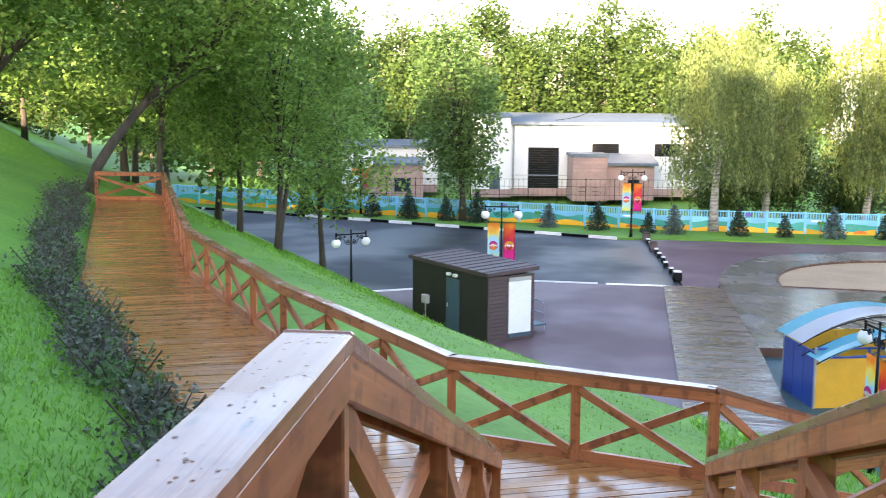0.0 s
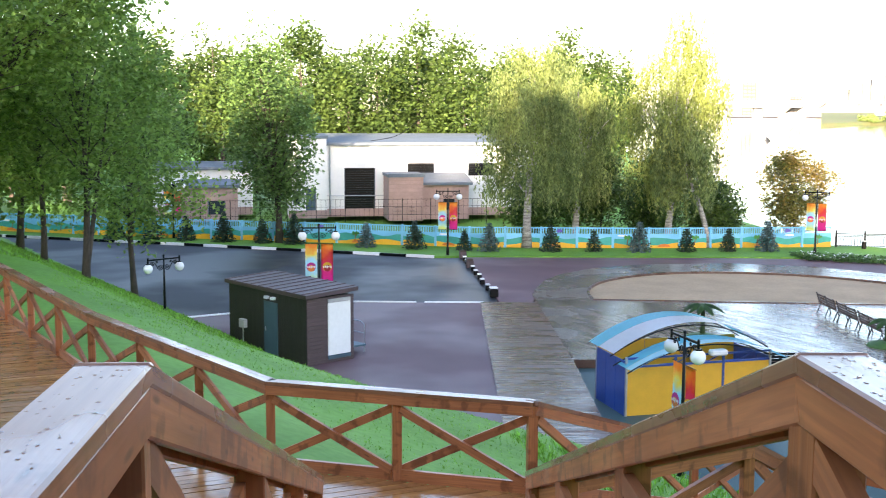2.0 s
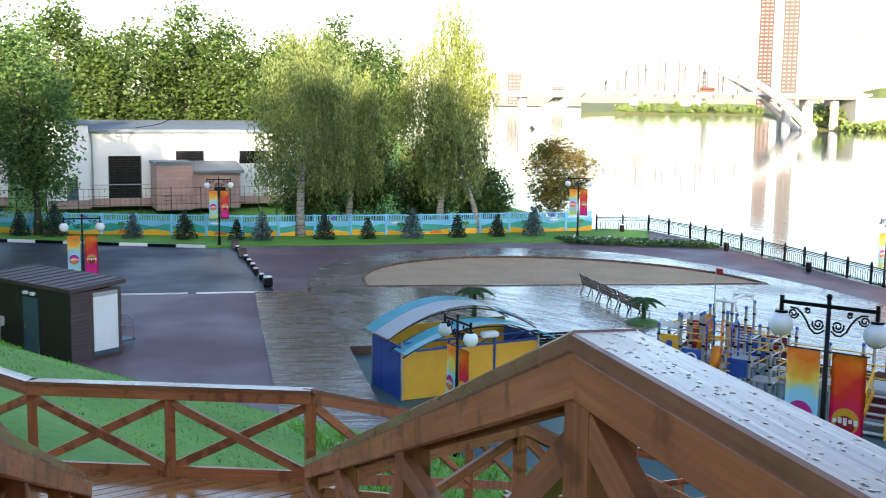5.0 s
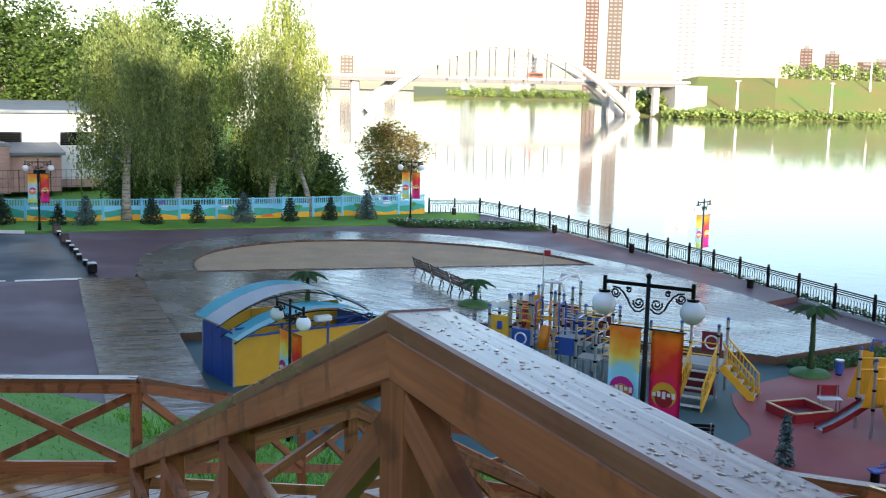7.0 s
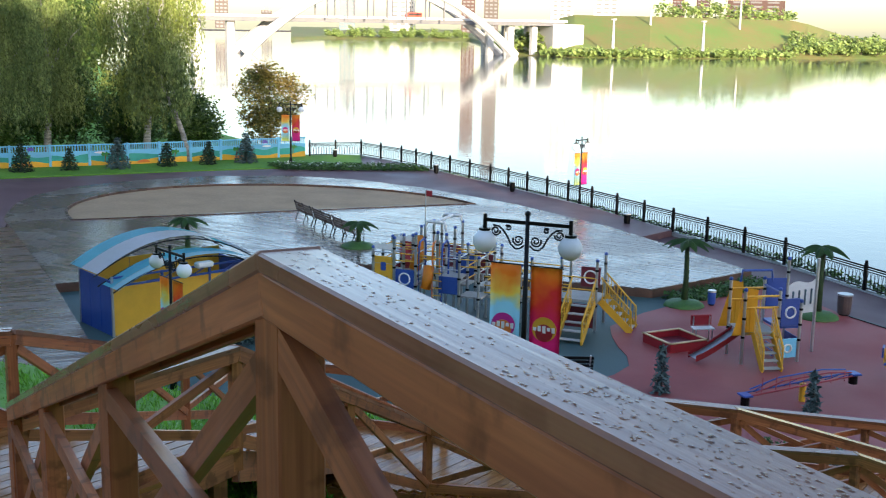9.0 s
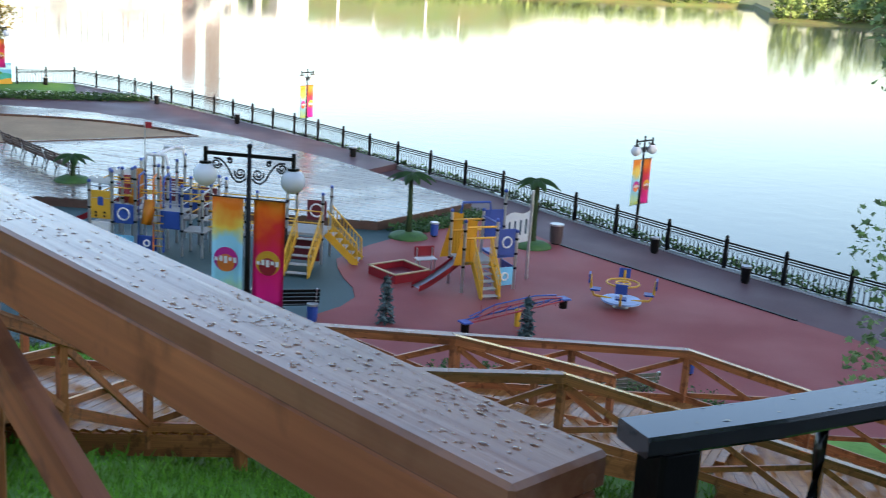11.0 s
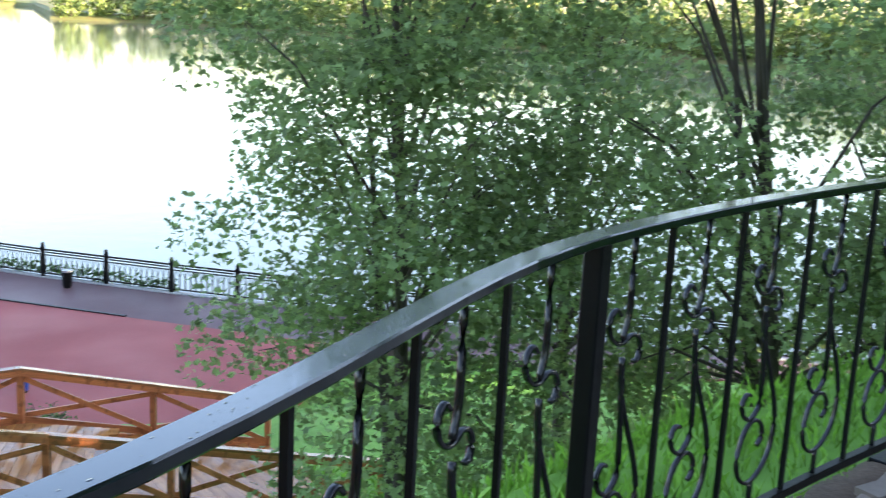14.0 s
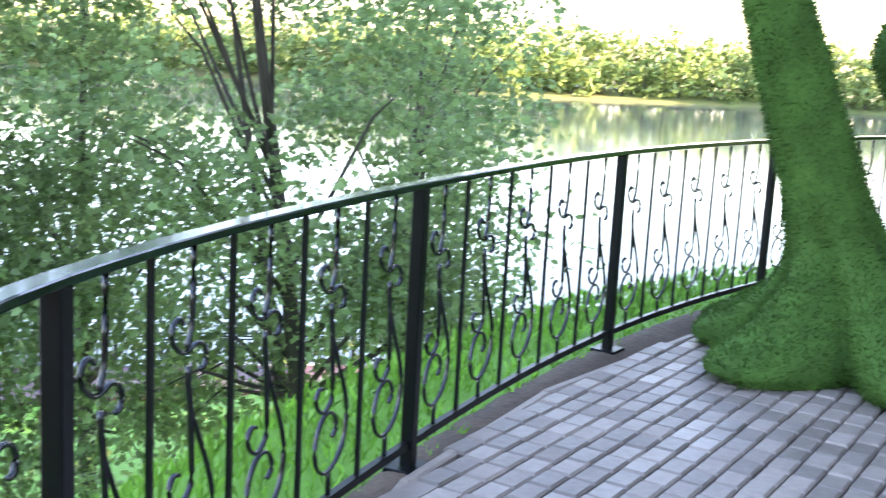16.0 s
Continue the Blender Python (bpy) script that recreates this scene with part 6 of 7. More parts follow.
LEAF_MAPLE = leaf_mat("maple_leaf", (0.3, 0.41, 0.16), (0.17, 0.26, 0.1), 0.5, 0.45)
LEAF_ASH = leaf_mat("ash_leaf", (0.27, 0.4, 0.09), (0.14, 0.25, 0.055), 0.5)
LEAF_WILLOW = leaf_mat("willow_leaf", (0.3, 0.36, 0.11), (0.1, 0.155, 0.055))
LEAF_POPLAR = leaf_mat("poplar_leaf", (0.17, 0.28, 0.075), (0.08, 0.15, 0.045))
# lit copy of the birch leaf: sunshine put into a brighter, yellower colour
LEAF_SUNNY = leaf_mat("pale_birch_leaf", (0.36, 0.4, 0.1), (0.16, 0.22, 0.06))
LEAF_WOOD = leaf_mat("woodland_leaf", (0.12, 0.185, 0.04), (0.05, 0.095, 0.025))
LEAF_RUST = leaf_mat("rowan_leaf", (0.36, 0.23, 0.05), (0.15, 0.19, 0.05))
LEAF_BUSH = leaf_mat("shrub_leaf", (0.12, 0.14, 0.085), (0.07, 0.085, 0.055), 0.3)
LEAF_HERB = leaf_mat("herb_leaf", (0.08, 0.17, 0.04), (0.05, 0.11, 0.03), 0.3)
NEEDLE = leaf_mat("spruce_needle", (0.03, 0.06, 0.035), (0.02, 0.04, 0.025), 0.1)
NEEDLE_BLUE = leaf_mat("blue_spruce_needle", (0.1, 0.15, 0.15), (0.06, 0.1, 0.1), 0.1)
# far trees: sun and haze put into the colour, brighter and less saturated
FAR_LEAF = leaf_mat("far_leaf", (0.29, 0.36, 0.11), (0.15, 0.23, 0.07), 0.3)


LOBES = ((-0.4, 0.0), (-0.28, 0.3), (-0.02, 0.2), (0.14, 0.48), (0.2, 0.18), (0.58, 0.0), (0.2, -0.18), (0.14, -0.48), (-0.02, -0.2), (-0.28, -0.3))


def leaf_quads(c, size, r, up=0.5, aspect=0.62, droop=None, lobed=False):
    """Diamond or five-lobed leaves at the centres c (n x 3): their verts."""
    n = len(c)
    nrm = r.normal(0, 1, (n, 3))
    nrm[:, 2] = np.abs(nrm[:, 2]) + up
    nrm /= np.linalg.norm(nrm, axis=1)[:, None]
    a = np.cross(nrm, r.normal(0, 1, (n, 3)))
    if droop is not None:
        a = a * 0.35 + np.array((0, 0, -1.0)) * droop
    a /= np.maximum(np.linalg.norm(a, axis=1)[:, None], 1e-6)
    b = np.cross(nrm, a)
    s = (size * r.uniform(0.6, 1.35, n))[:, None]
    if lobed:
        return np.stack([c + a * s * p - b * s * q + nrm * s * abs(q) * 0.35 for p, q in LOBES], 1).reshape(-1, 3)
    v = np.stack([c - a * s * 0.5, c + b * s * aspect * 0.5 - a * s * 0.08, c + a * s * 0.5, c - b * s * aspect * 0.5 - a * s * 0.08], 1).reshape(-1, 3)
    return v


def leaf_object(name, v, material, parent=None, label="", kind="", category="", m=None, k=4):
    n = len(v) // k
    me = bpy.data.meshes.new(name)
    me.vertices.add(len(v))
    me.vertices.foreach_set("co", v.astype(np.float32).ravel())
    me.loops.add(k * n)
    me.loops.foreach_set("vertex_index", np.arange(k * n, dtype=np.int32))
    me.polygons.add(n)
    me.polygons.foreach_set("loop_start", np.arange(0, k * n, k, dtype=np.int32))
    me.update()
    me.materials.append(material)
    ob = new(name, me)
    put(ob, parent, m or Matrix())
    return tagged(ob, label, category, kind=kind)


def tree(at, h, spread, base, leaves, size, seed, leafm, bark=BARK, lean=(0, 0), label="leafy broadleaf tree", weep=0.0, clumps=70, trunk_r=0.16, clump_r=0.7, name="tree", flat=0.75, group="trees", twin=False, lobed=False, limbs=4):
    """Tapered trunk, limbs to the clumps of the crown, and a crown of single leaves with gaps; weep hangs them in strands."""
    r = np.random.default_rng(seed)
    at = Vector(at)
    t = thing(name, at, label, "tree", group)
    top = Vector((lean[0], lean[1], h * 0.88))
    def axis(u):
        return Vector((lean[0] * u ** 1.4, lean[1] * u ** 1.4, h * 0.88 * u)) + Vector((0.12 * math.sin(5 * u + seed), 0.12 * math.cos(4 * u + seed), 0)) * (trunk_r / 0.16)
    bm = bmesh.new()
    tube(bm, [axis(i / 9) - Vector((0, 0, 0.3 if i == 0 else 0)) for i in range(10)], 0.1, 9, [trunk_r * (1.35 if i == 0 else 1.05 - 0.1 * i) for i in range(10)])
    if twin:
        tube(bm, [axis(0.05 * 0) + Vector((0.15 * i, 0.1 * i, h * 0.085 * i)) for i in range(9)], 0.1, 8, [trunk_r * 0.8 * (1.05 - 0.11 * i) for i in range(9)])
    cs = []
    mid = (base + h) / 2
    while len(cs) < clumps:
        q = r.normal(0, 1, 3)
        q /= np.linalg.norm(q)
        q *= r.uniform(0.25, 1) ** 0.45
        z = mid + q[2] * (h - base) / 2
        taper = 1.0 - 0.35 * max(0, (z - mid) / (h - mid)) ** 2
        wob = 0.8 + 0.4 * noise.noise((q[0] * 2 + seed, q[1] * 2, q[2] * 2))
        ax = axis(min(1, z / h))
        cs.append((ax.x + q[0] * spread * taper * wob, ax.y + q[1] * spread * taper * wob, z))
    cs = np.array(cs)
    for i in range(0, clumps, limbs):
        c = Vector(cs[i])
        u = min(0.95, max(0.25, (c.z * 0.7) / h))
        a = axis(u)
        e = a.lerp(c, 0.9)
        tube(bm, [a, a.lerp(e, 0.35) + Vector((0, 0, 0.12 * h * 0.1)), a.lerp(e, 0.7) + Vector((0, 0, 0.25)), e], 0.03, 5, [trunk_r * 0.33 * (1 - 0.5 * u), trunk_r * 0.24 * (1 - 0.4 * u), trunk_r * 0.14, trunk_r * 0.05])
    part("trunk", bm, bark, t, m=Matrix.Translation(at), smooth=True)
    k = r.integers(0, clumps, leaves)
    if weep:
        ns = leaves // 38
        sc = cs[r.integers(0, clumps, ns)] + r.normal(0, clump_r, (ns, 3)) * (0.75, 0.75, 0.6)
        ln = np.clip(weep * r.uniform(0.2, 1.0, ns), 0.5, np.maximum(0.6, sc[:, 2] - 1.7 - 1.6 * np.abs(np.sin(np.arange(ns) * 0.7))))
        sid = np.repeat(np.arange(ns), 38)
        f = r.random(len(sid))
        c = sc[sid] + np.stack([0.18 * np.sin(3 * f + sid), 0.18 * np.cos(3 * f + sid * 1.7), -f * ln[sid]], 1) + r.normal(0, 0.07, (len(sid), 3))
        c[:, 2] = np.maximum(c[:, 2], 0.7 + 0.6 * np.abs(np.sin(sid * 0.7)))
        v = leaf_quads(c, size, r, 0.2, 0.42, 0.9)
    else:
        g = np.clip(r.normal(0, 1, (leaves, 3)), -1.5, 1.5) * clump_r * np.array((1, 1, flat))
        c = cs[k] + g
        v = leaf_quads(c, size, r, lobed=lobed)
    leaf_object("crown", v, leafm, t, m=Matrix.Translation(at), k=len(LOBES) if lobed and not weep else 4)
    return t


def at_land(x, y, dz=-0.05):
    return (x, y, land(x, y) + dz)


# maples below the terrace
tree(at_land(11.0, 1.3), 9.8, 2.7, 0.4, 31000, 0.095, 21, LEAF_MAPLE, lean=(0.2, 0.3), label="dark green maple with many thin stems below the terrace", clumps=105, clump_r=0.37, flat=0.6, trunk_r=0.09, twin=True, lobed=True, limbs=4)
tree(at_land(11.6, -2.6), 9.4, 3.2, 0.8, 26000, 0.095, 22, LEAF_MAPLE, lean=(-0.8, 0.9), label="spreading maple with dark leaning stems below the terrace", clumps=105, clump_r=0.37, flat=0.6, trunk_r=0.12, twin=True, lobed=True, limbs=4)
tree(at_land(14.5, -0.5), 9.5, 3.0, 1.0, 4500, 0.14, 23, LEAF_MAPLE, label="green maple on the lower slope", clumps=90, clump_r=0.5, trunk_r=0.12, lobed=True, limbs=3)
tree(at_land(15.6, -5.0), 8.6, 2.9, 1.0, 4000, 0.14, 24, LEAF_MAPLE, label="green maple on the lower slope", clumps=80, clump_r=0.5, trunk_r=0.12, lobed=True, limbs=3)

# ash trees on the hillside beside the boardwalk
tree(at_land(-7.4, 49.3), 12.5, 5.0, 2.8, 13000, 0.22, 31, LEAF_ASH, label="slender ash tree on the grassy slope", clumps=90, clump_r=0.85, trunk_r=0.16, twin=True)
tree(at_land(-9.6, 51.5), 12.0, 4.4, 2.8, 10000, 0.22, 32, LEAF_ASH, label="slender ash tree on the grassy slope", clumps=80, clump_r=0.85, trunk_r=0.14)
tree(at_land(-13.6, 41.8), 9.5, 4.2, 3.8, 9500, 0.24, 33, LEAF_ASH, lean=(8.5, 3.0), label="leaning ash tree over the end of the boardwalk", clumps=90, clump_r=0.8, trunk_r=0.22)
tree(at_land(-17.5, 40.0), 11.0, 4.6, 4.0, 13000, 0.26, 34, LEAF_ASH, lean=(7.5, 2.0), label="leaning ash tree on the wooded hillside", clumps=90, clump_r=0.9, trunk_r=0.2)
tree(at_land(-15.0, 33.0), 9.0, 4.4, 4.4, 9000, 0.24, 35, LEAF_ASH, lean=(1.5, 1.0), label="ash tree on the wooded hillside", clumps=80, clump_r=0.7, trunk_r=0.16)
for i, (x, y, h) in enumerate(((-22, 50, 14), (-16, 56, 13), (-25, 60, 15), (-13, 64, 12), (-19, 68, 13), (-28, 74, 14), (-20, 80, 12), (-33, 60, 15), (-27, 42, 14), (-36, 88, 14))):
    tree(at_land(x, y), h, 4.6, 2.2, 7000, 0.38, 40 + i, LEAF_ASH if i % 2 else LEAF_WOOD, label="shady tree on the wooded hillside", clumps=80, clump_r=1.0, trunk_r=0.2)
tree((1.2, 79.7, 0.1), 15.4, 3.3, 1.5, 16000, 0.28, 51, LEAF_POPLAR, label="tall leafy poplar on the lawn before the hall", clumps=170, clump_r=0.8, trunk_r=0.24, lean=(-1.0, 0))
tree(at_land(-12.2, 47.0), 11.0, 4.6, 2.6, 8500, 0.22, 52, LEAF_ASH, lean=(1.5, 0.5), label="leafy ash tree above the boardwalk end", clumps=90, clump_r=0.8, trunk_r=0.15)
tree(at_land(-6.4, 58.0), 12.0, 4.4, 2.6, 9000, 0.26, 53, LEAF_ASH, label="leafy ash tree at the edge of the car park", clumps=90, clump_r=0.85, trunk_r=0.16)
# weeping birches by the mural fence
tree((18.4, 74.6, 0.1), 15.2, 4.5, 4.6, 40000, 0.23, 61, LEAF_WILLOW, BIRCHBARK, label="tall weeping birch with hanging strands", weep=8.0, clumps=52, clump_r=0.62, trunk_r=0.3)
tree((23.2, 79.5, 0.1), 12.6, 3.2, 3.6, 28000, 0.23, 62, LEAF_WILLOW, BIRCHBARK, label="weeping birch with hanging strands", weep=6.5, clumps=40, clump_r=0.6, trunk_r=0.26)
tree((28.9, 76.0, 0.1), 16.4, 4.2, 4.6, 38000, 0.23, 63, LEAF_SUNNY, BIRCHBARK, label="tall weeping birch with sunlight put into its pale leaf colour", weep=7.5, clumps=50, clump_r=0.6, trunk_r=0.26, lean=(0.8, 0))
tree((30.6, 73.0, 0.1), 9.5, 2.6, 4.5, 12000, 0.28, 64, LEAF_WILLOW, BIRCHBARK, lean=(-2.6, 0.6), label="weeping birch with a bent leaning trunk", weep=5.0, clumps=50, clump_r=0.45, trunk_r=0.22)
tree((40.4, 79.5, -0.4), 7.0, 2.9, 0.8, 9000, 0.24, 65, LEAF_RUST, label="small rowan turning rusty on the river bank", clumps=70, clump_r=0.55, trunk_r=0.12)
for i, (x, y, h) in enumerate(((24, 82, 5), (29, 80, 4.5), (33.5, 79, 4.5), (20, 81, 5), (26.5, 84, 6.5), (22.5, 86, 6.5), (30.5, 85, 6), (35, 82, 4))):
    tree((x, y, -0.2), h, 2.4, 0.3, 5000, 0.26, 70 + i, LEAF_WOOD, label="dense bush behind the mural fence", clumps=50, clump_r=0.55, trunk_r=0.08, name="bush_tree")

# woods behind the hall, and unseen shade trees added on the hilltop behind the terrace
def wood(name, spots, size, per, seed, material, label, spread=3.6):
    r = np.random.default_rng(seed)
    vs, bm = [], bmesh.new()
    for x, y, z, h in spots:
        nc = 34
        q = r.normal(0, 1, (nc, 3))
        q /= np.linalg.norm(q, axis=1)[:, None]
        q *= r.uniform(0.3, 1, (nc, 1)) ** 0.5
        sp = spread * r.uniform(0.75, 1.2)
        cs = np.array((x, y, z + h * 0.58)) + q * np.array((sp, sp, h * 0.42))
        c = cs[r.integers(0, nc, per)] + r.normal(0, 0.8, (per, 3))
        vs.append(leaf_quads(c, size, r))
        tube(bm, [(x, y, z - 0.3), (x + 0.2, y, z + h * 0.4), (x, y + 0.2, z + h * 0.9)], 0.2, 6, (0.26, 0.18, 0.04))
    ob = leaf_object(name, np.concatenate(vs), material, None, label, "stuff", "woods")
    part("trunks", bm, BARK, ob, kind="stuff")
    return ob


r0 = random.Random(5)
spots = []
for row, (y, h) in enumerate(((117, 14.5), (124, 17), (132, 18))):
    for i in range(17):
        spots.append((-62 + i * 6.3 + r0.uniform(-2, 2) + row * 2, y + r0.uniform(-2.5, 2.5) - (0.12 * max(0, i - 9)), 0 if i > 4 else 2, h + r0.uniform(-2.5, 2.5)))
wood("woodland", spots, 0.5, 3800, 7, LEAF_WOOD, "dense green woodland behind the hall", 3.8)
# never in view: added to block the low sun, lower where it should pass
spots = []
for i in range(13):
    for row in range(3):
        x = -66 + i * 6.6 + r0.uniform(-2, 2)
        y = -26 - row * 7 + r0.uniform(-2, 2)
        spots.append((x, y, land(x, y), (25 if x > -28 else 15) + r0.uniform(-3, 3)))
for x, y in ((-12, -16), (-17, -11), (-23, -16), (-15, -22)):
    spots.append((x, y, land(x, y), 14 + r0.uniform(-2, 2)))
for i in range(28):
    x, y = -40 + i * 2.0, -21 + r0.uniform(-2, 1.5)
    spots.append((x, y, land(x, y) - 1.5, 11 + r0.uniform(-1.5, 2)))
for i in range(9):
    x, y = 11.5 + i * 1.35, -33.5 + r0.uniform(-1.5, 1.5)
    spots.append((x, y, land(x, y), 15.5 - land(x, y) + r0.uniform(-1, 1.5)))
wood("hilltop_woodland", spots, 0.9, 1900, 8, LEAF_WOOD, "unseen trees added on the hilltop behind the terrace to cast shade", 4.6)


# ---------- young spruces ----------
def spruce(at, h, needle, seed, label, wide=0.42):
    r = np.random.default_rng(seed)
    t = thing("spruce", at, label, "spruce", "young spruces")
    m = Matrix.Translation(at)
    part("trunk", tube(bmesh.new(), [(0, 0, -0.05), (0, 0, h * 0.95)], 0.04, 6, (0.05, 0.012)), BARK, t, m=m)
    cs = []
    nl = int(h * 6)
    for k in range(nl):
        z = 0.12 + (h - 0.2) * k / nl
        w = (1 - z / h) ** 0.85 * h * wide + 0.04
        for a in np.linspace(0, math.tau, 8, endpoint=False) + k * 0.7:
            n = max(4, int(26 * w))
            u = r.random(n) ** 0.7
            cs.append(np.stack([np.cos(a + r.normal(0, 0.1, n)) * u * w, np.sin(a + r.normal(0, 0.1, n)) * u * w, z - 0.25 * u * w + r.normal(0, 0.025, n)], 1))
    leaf_object("needles", leaf_quads(np.concatenate(cs), 0.22, r, 0.3, 0.35), needle, t, m=m)
    return t


for i, q in enumerate((-0.02, 0.09, 0.19, 0.3, 0.41, 0.5)):
    x, y = -10 + 26 * q * 1.9 * 0.5, 83.6 - 9.2 * q * 1.0
    spruce((x, lerp(x, (-10, 14.3), (83.9, 74.0)), 0.08), 2.1 + 0.35 * math.sin(3 * i), NEEDLE, 80 + i, "dark young spruce on the lawn by the fence")
for i, x in enumerate((7.2, 10.4, 13.6, 15.2, 19.3, 22.2, 25.2, 28.4, 31.3, 34.0)):
    spruce((x, lerp(x, (-10, 14.3, 26.5, 39), (83.9, 73.2, 71.2, 70.2)), 0.08), 1.9 + 0.35 * math.sin(2.3 * i), NEEDLE if i % 3 else NEEDLE_BLUE, 90 + i, "young spruce on the lawn by the mural fence")
spruce((22.2, 20.3, land(22.2, 20.3) if land(22.2, 20.3) > -0.3 else -0.3), 1.55, NEEDLE_BLUE, 110, "young blue spruce at the playground edge", 0.17)
spruce((24.3, 16.9, max(-0.3, land(24.3, 16.9))), 1.35, NEEDLE_BLUE, 111, "young blue spruce at the playground edge", 0.17)
spruce((14.6, 31.0, -0.3), 1.8, NEEDLE_BLUE, 112, "young blue spruce beside the market shed")


# ---------- shrubs and herbs ----------
def shrub(at, rad, h, n, size, leafm, seed, label, name="shrub"):
    r = np.random.default_rng(seed)
    t = thing(name, at, label, "shrub", "shrubs")
    m = Matrix.Translation(at)
    bm = bmesh.new()
    for k in range(7):
        a = k * math.tau / 7
        tube(bm, [(0, 0, -0.1), (math.cos(a) * rad * 0.4, math.sin(a) * rad * 0.4, h * 0.4), (math.cos(a) * rad * 0.7, math.sin(a) * rad * 0.7, h * 0.8)], 0.012, 4)
    part("stem", bm, BARK, t, m=m)
    q = r.normal(0, 1, (n, 3))
    q /= np.linalg.norm(q, axis=1)[:, None]
    q *= r.uniform(0.35, 1, (n, 1)) ** 0.6
    q[:, 2] = np.abs(q[:, 2])
    c = q * np.array((rad, rad, h)) * (0.85 + 0.3 * np.sin(5 * np.arctan2(q[:, 1], q[:, 0]) + seed)[:, None])
    leaf_object("foliage", leaf_quads(c, size, r), leafm, t, m=m)


edge_pts = ((-2.2, 10.0), (-3.15, 13.2), (-4.95, 16.7), (-7.65, 22.6), (-10.2, 31.0), (-12.6, 39.0))
i = 0
for (x0, y0), (x1, y1) in zip(edge_pts, edge_pts[1:]):
    ln = math.hypot(x1 - x0, y1 - y0)
    for k in range(int(ln / 0.75)):
        u = k * 0.75 / ln
        x, y = x0 + (x1 - x0) * u - 0.55 + 0.2 * math.sin(7 * i), y0 + (y1 - y0) * u
        s = 0.66 + 0.14 * math.sin(2.7 * i)
        shrub(at_land(x, y), s, s * 1.0 + (0.25 if y > 28 else 0), 620, 0.085, LEAF_BUSH if i % 5 else LEAF_HERB, 200 + i, "low grey-green cotoneaster shrub along the boardwalk")
        i += 1
for k, (x, y, s) in enumerate(((18.8, 15.2, 0.7), (20.4, 13.6, 0.8), (21.8, 12.2, 0.8), (18.2, 17.8, 0.6), (23, 10.8, 0.8), (16.4, 18.6, 0.6), (15.2, 20.8, 0.7), (13.4, 24.2, 0.6), (8.6, 29.0, 0.5), (7.5, 29.6, 0.5), (21.0, 15.6, 0.5))):
    shrub((x, y, max(-0.3, land(x, y))), s, s * 0.8, 900, 0.09, LEAF_BUSH if k % 2 else LEAF_HERB, 300 + k, "dark green shrub at the foot of the slope")
bed = thing("flower_bed", (34, 28, -0.3), "low bed of leafy plants beside the deck", "flower bed", kind="stuff")
rr = np.random.default_rng(9)
n = 2600
c = np.stack([rr.uniform(30.5, 36.0, n), rr.uniform(26.9, 28.2, n), -0.28 + 0.26 * rr.random(n) ** 2], 1)
c[:, 1] += (c[:, 0] - 30.5) * 0.03
leaf_object("plants", leaf_quads(c, 0.14, rr), LEAF_HERB, bed, kind="stuff")
n = 5500
u = rr.random(n)
c = np.stack([34.5 + 8.5 * u, 67.3 - 5.0 * u + rr.uniform(-1.5, 1.3, n), 0.1 + 0.26 * rr.random(n) ** 2], 1)
leaf_object("plants", leaf_quads(c, 0.17, rr), LEAF_HERB, bed, kind="stuff")
c = c[rr.random(n) < 0.05] + np.array((0, 0, 0.2))
leaf_object("white_blossom", leaf_quads(c, 0.13, rr, 2), WHITE, bed, "white blossom", kind="stuff")
n = 7000
u = rr.random(n)
xs_ = 12 + 50 * u
c = np.stack([np.array([shore(q) for q in xs_]) + rr.uniform(-0.5, 0.05, n), xs_, -0.25 + 0.35 * rr.random(n)], 1)
leaf_object("plants", leaf_quads(c, 0.14, rr), LEAF_HERB, bed, kind="stuff")


# ---------- turf blades near the walks ----------
def turf(name, n, xr, yr, ln, seed, keep, width=0.006):
    r = np.random.default_rng(seed)
    x, y = r.uniform(*xr, n), r.uniform(*yr, n)
    ok = np.array([keep(a, b) for a, b in zip(x, y)])
    x, y = x[ok], y[ok]
    n = len(x)
    z = np.array([land(a, b) for a, b in zip(x, y)]) - 0.01
    p = np.stack([x, y, z], 1)
    d = r.normal(0, 0.33, (n, 3))
    d[:, 2] = 1
    s = np.cross(d, r.normal(0, 1, (n, 3)))
    s /= np.linalg.norm(s, axis=1)[:, None]
    le = (ln * r.uniform(0.4, 1.4, n))[:, None]
    w = width
    v = np.stack([p - s * w, p + s * w, p + d * le * 0.6 + s * w * 0.7, p + d * le + r.normal(0, 0.2, (n, 3)) * le], 1).reshape(-1, 3)
    return leaf_object(name, v, BLADE, None, "fresh green grass blades on the slope", "stuff", "grass")


def off_walk(x, y):
    if x > 8 and y < 3 and x * 0.91 + y * 0.41 > 20:
        return False
    return not (-1.2 < x < 2.9 and 2 < y < 9.5) and not (x < 2 and y < 2.3 and 0.91 * x + 0.41 * y < 1.2)


turf("grass", 42000, (-0.2, 9.5), (-5.5, 11), 0.09, 1, lambda x, y: off_walk(x, y) and past_fence(x, y) > 0.3 and 0.91 * x + 0.41 * y > 1.5 and (x > 2.9 or y < 1.8) and not (y < -0.5 and x < 2.2 - 0.85 * y))
turf("grass", 34000, (-9, -1), (3.5, 22), 0.085, 2, lambda x, y: x < lerp(y, (3.5, 8.4, 13.1, 16.65, 22.6), (-1.2, -2.5, -3.4, -5.2, -7.9)), 0.009)
turf("grass", 26000, (-6, 9), (12, 36), 0.045, 3, lambda x, y: 7.6 < 0.91 * x + 0.41 * y < foot(y), 0.008)
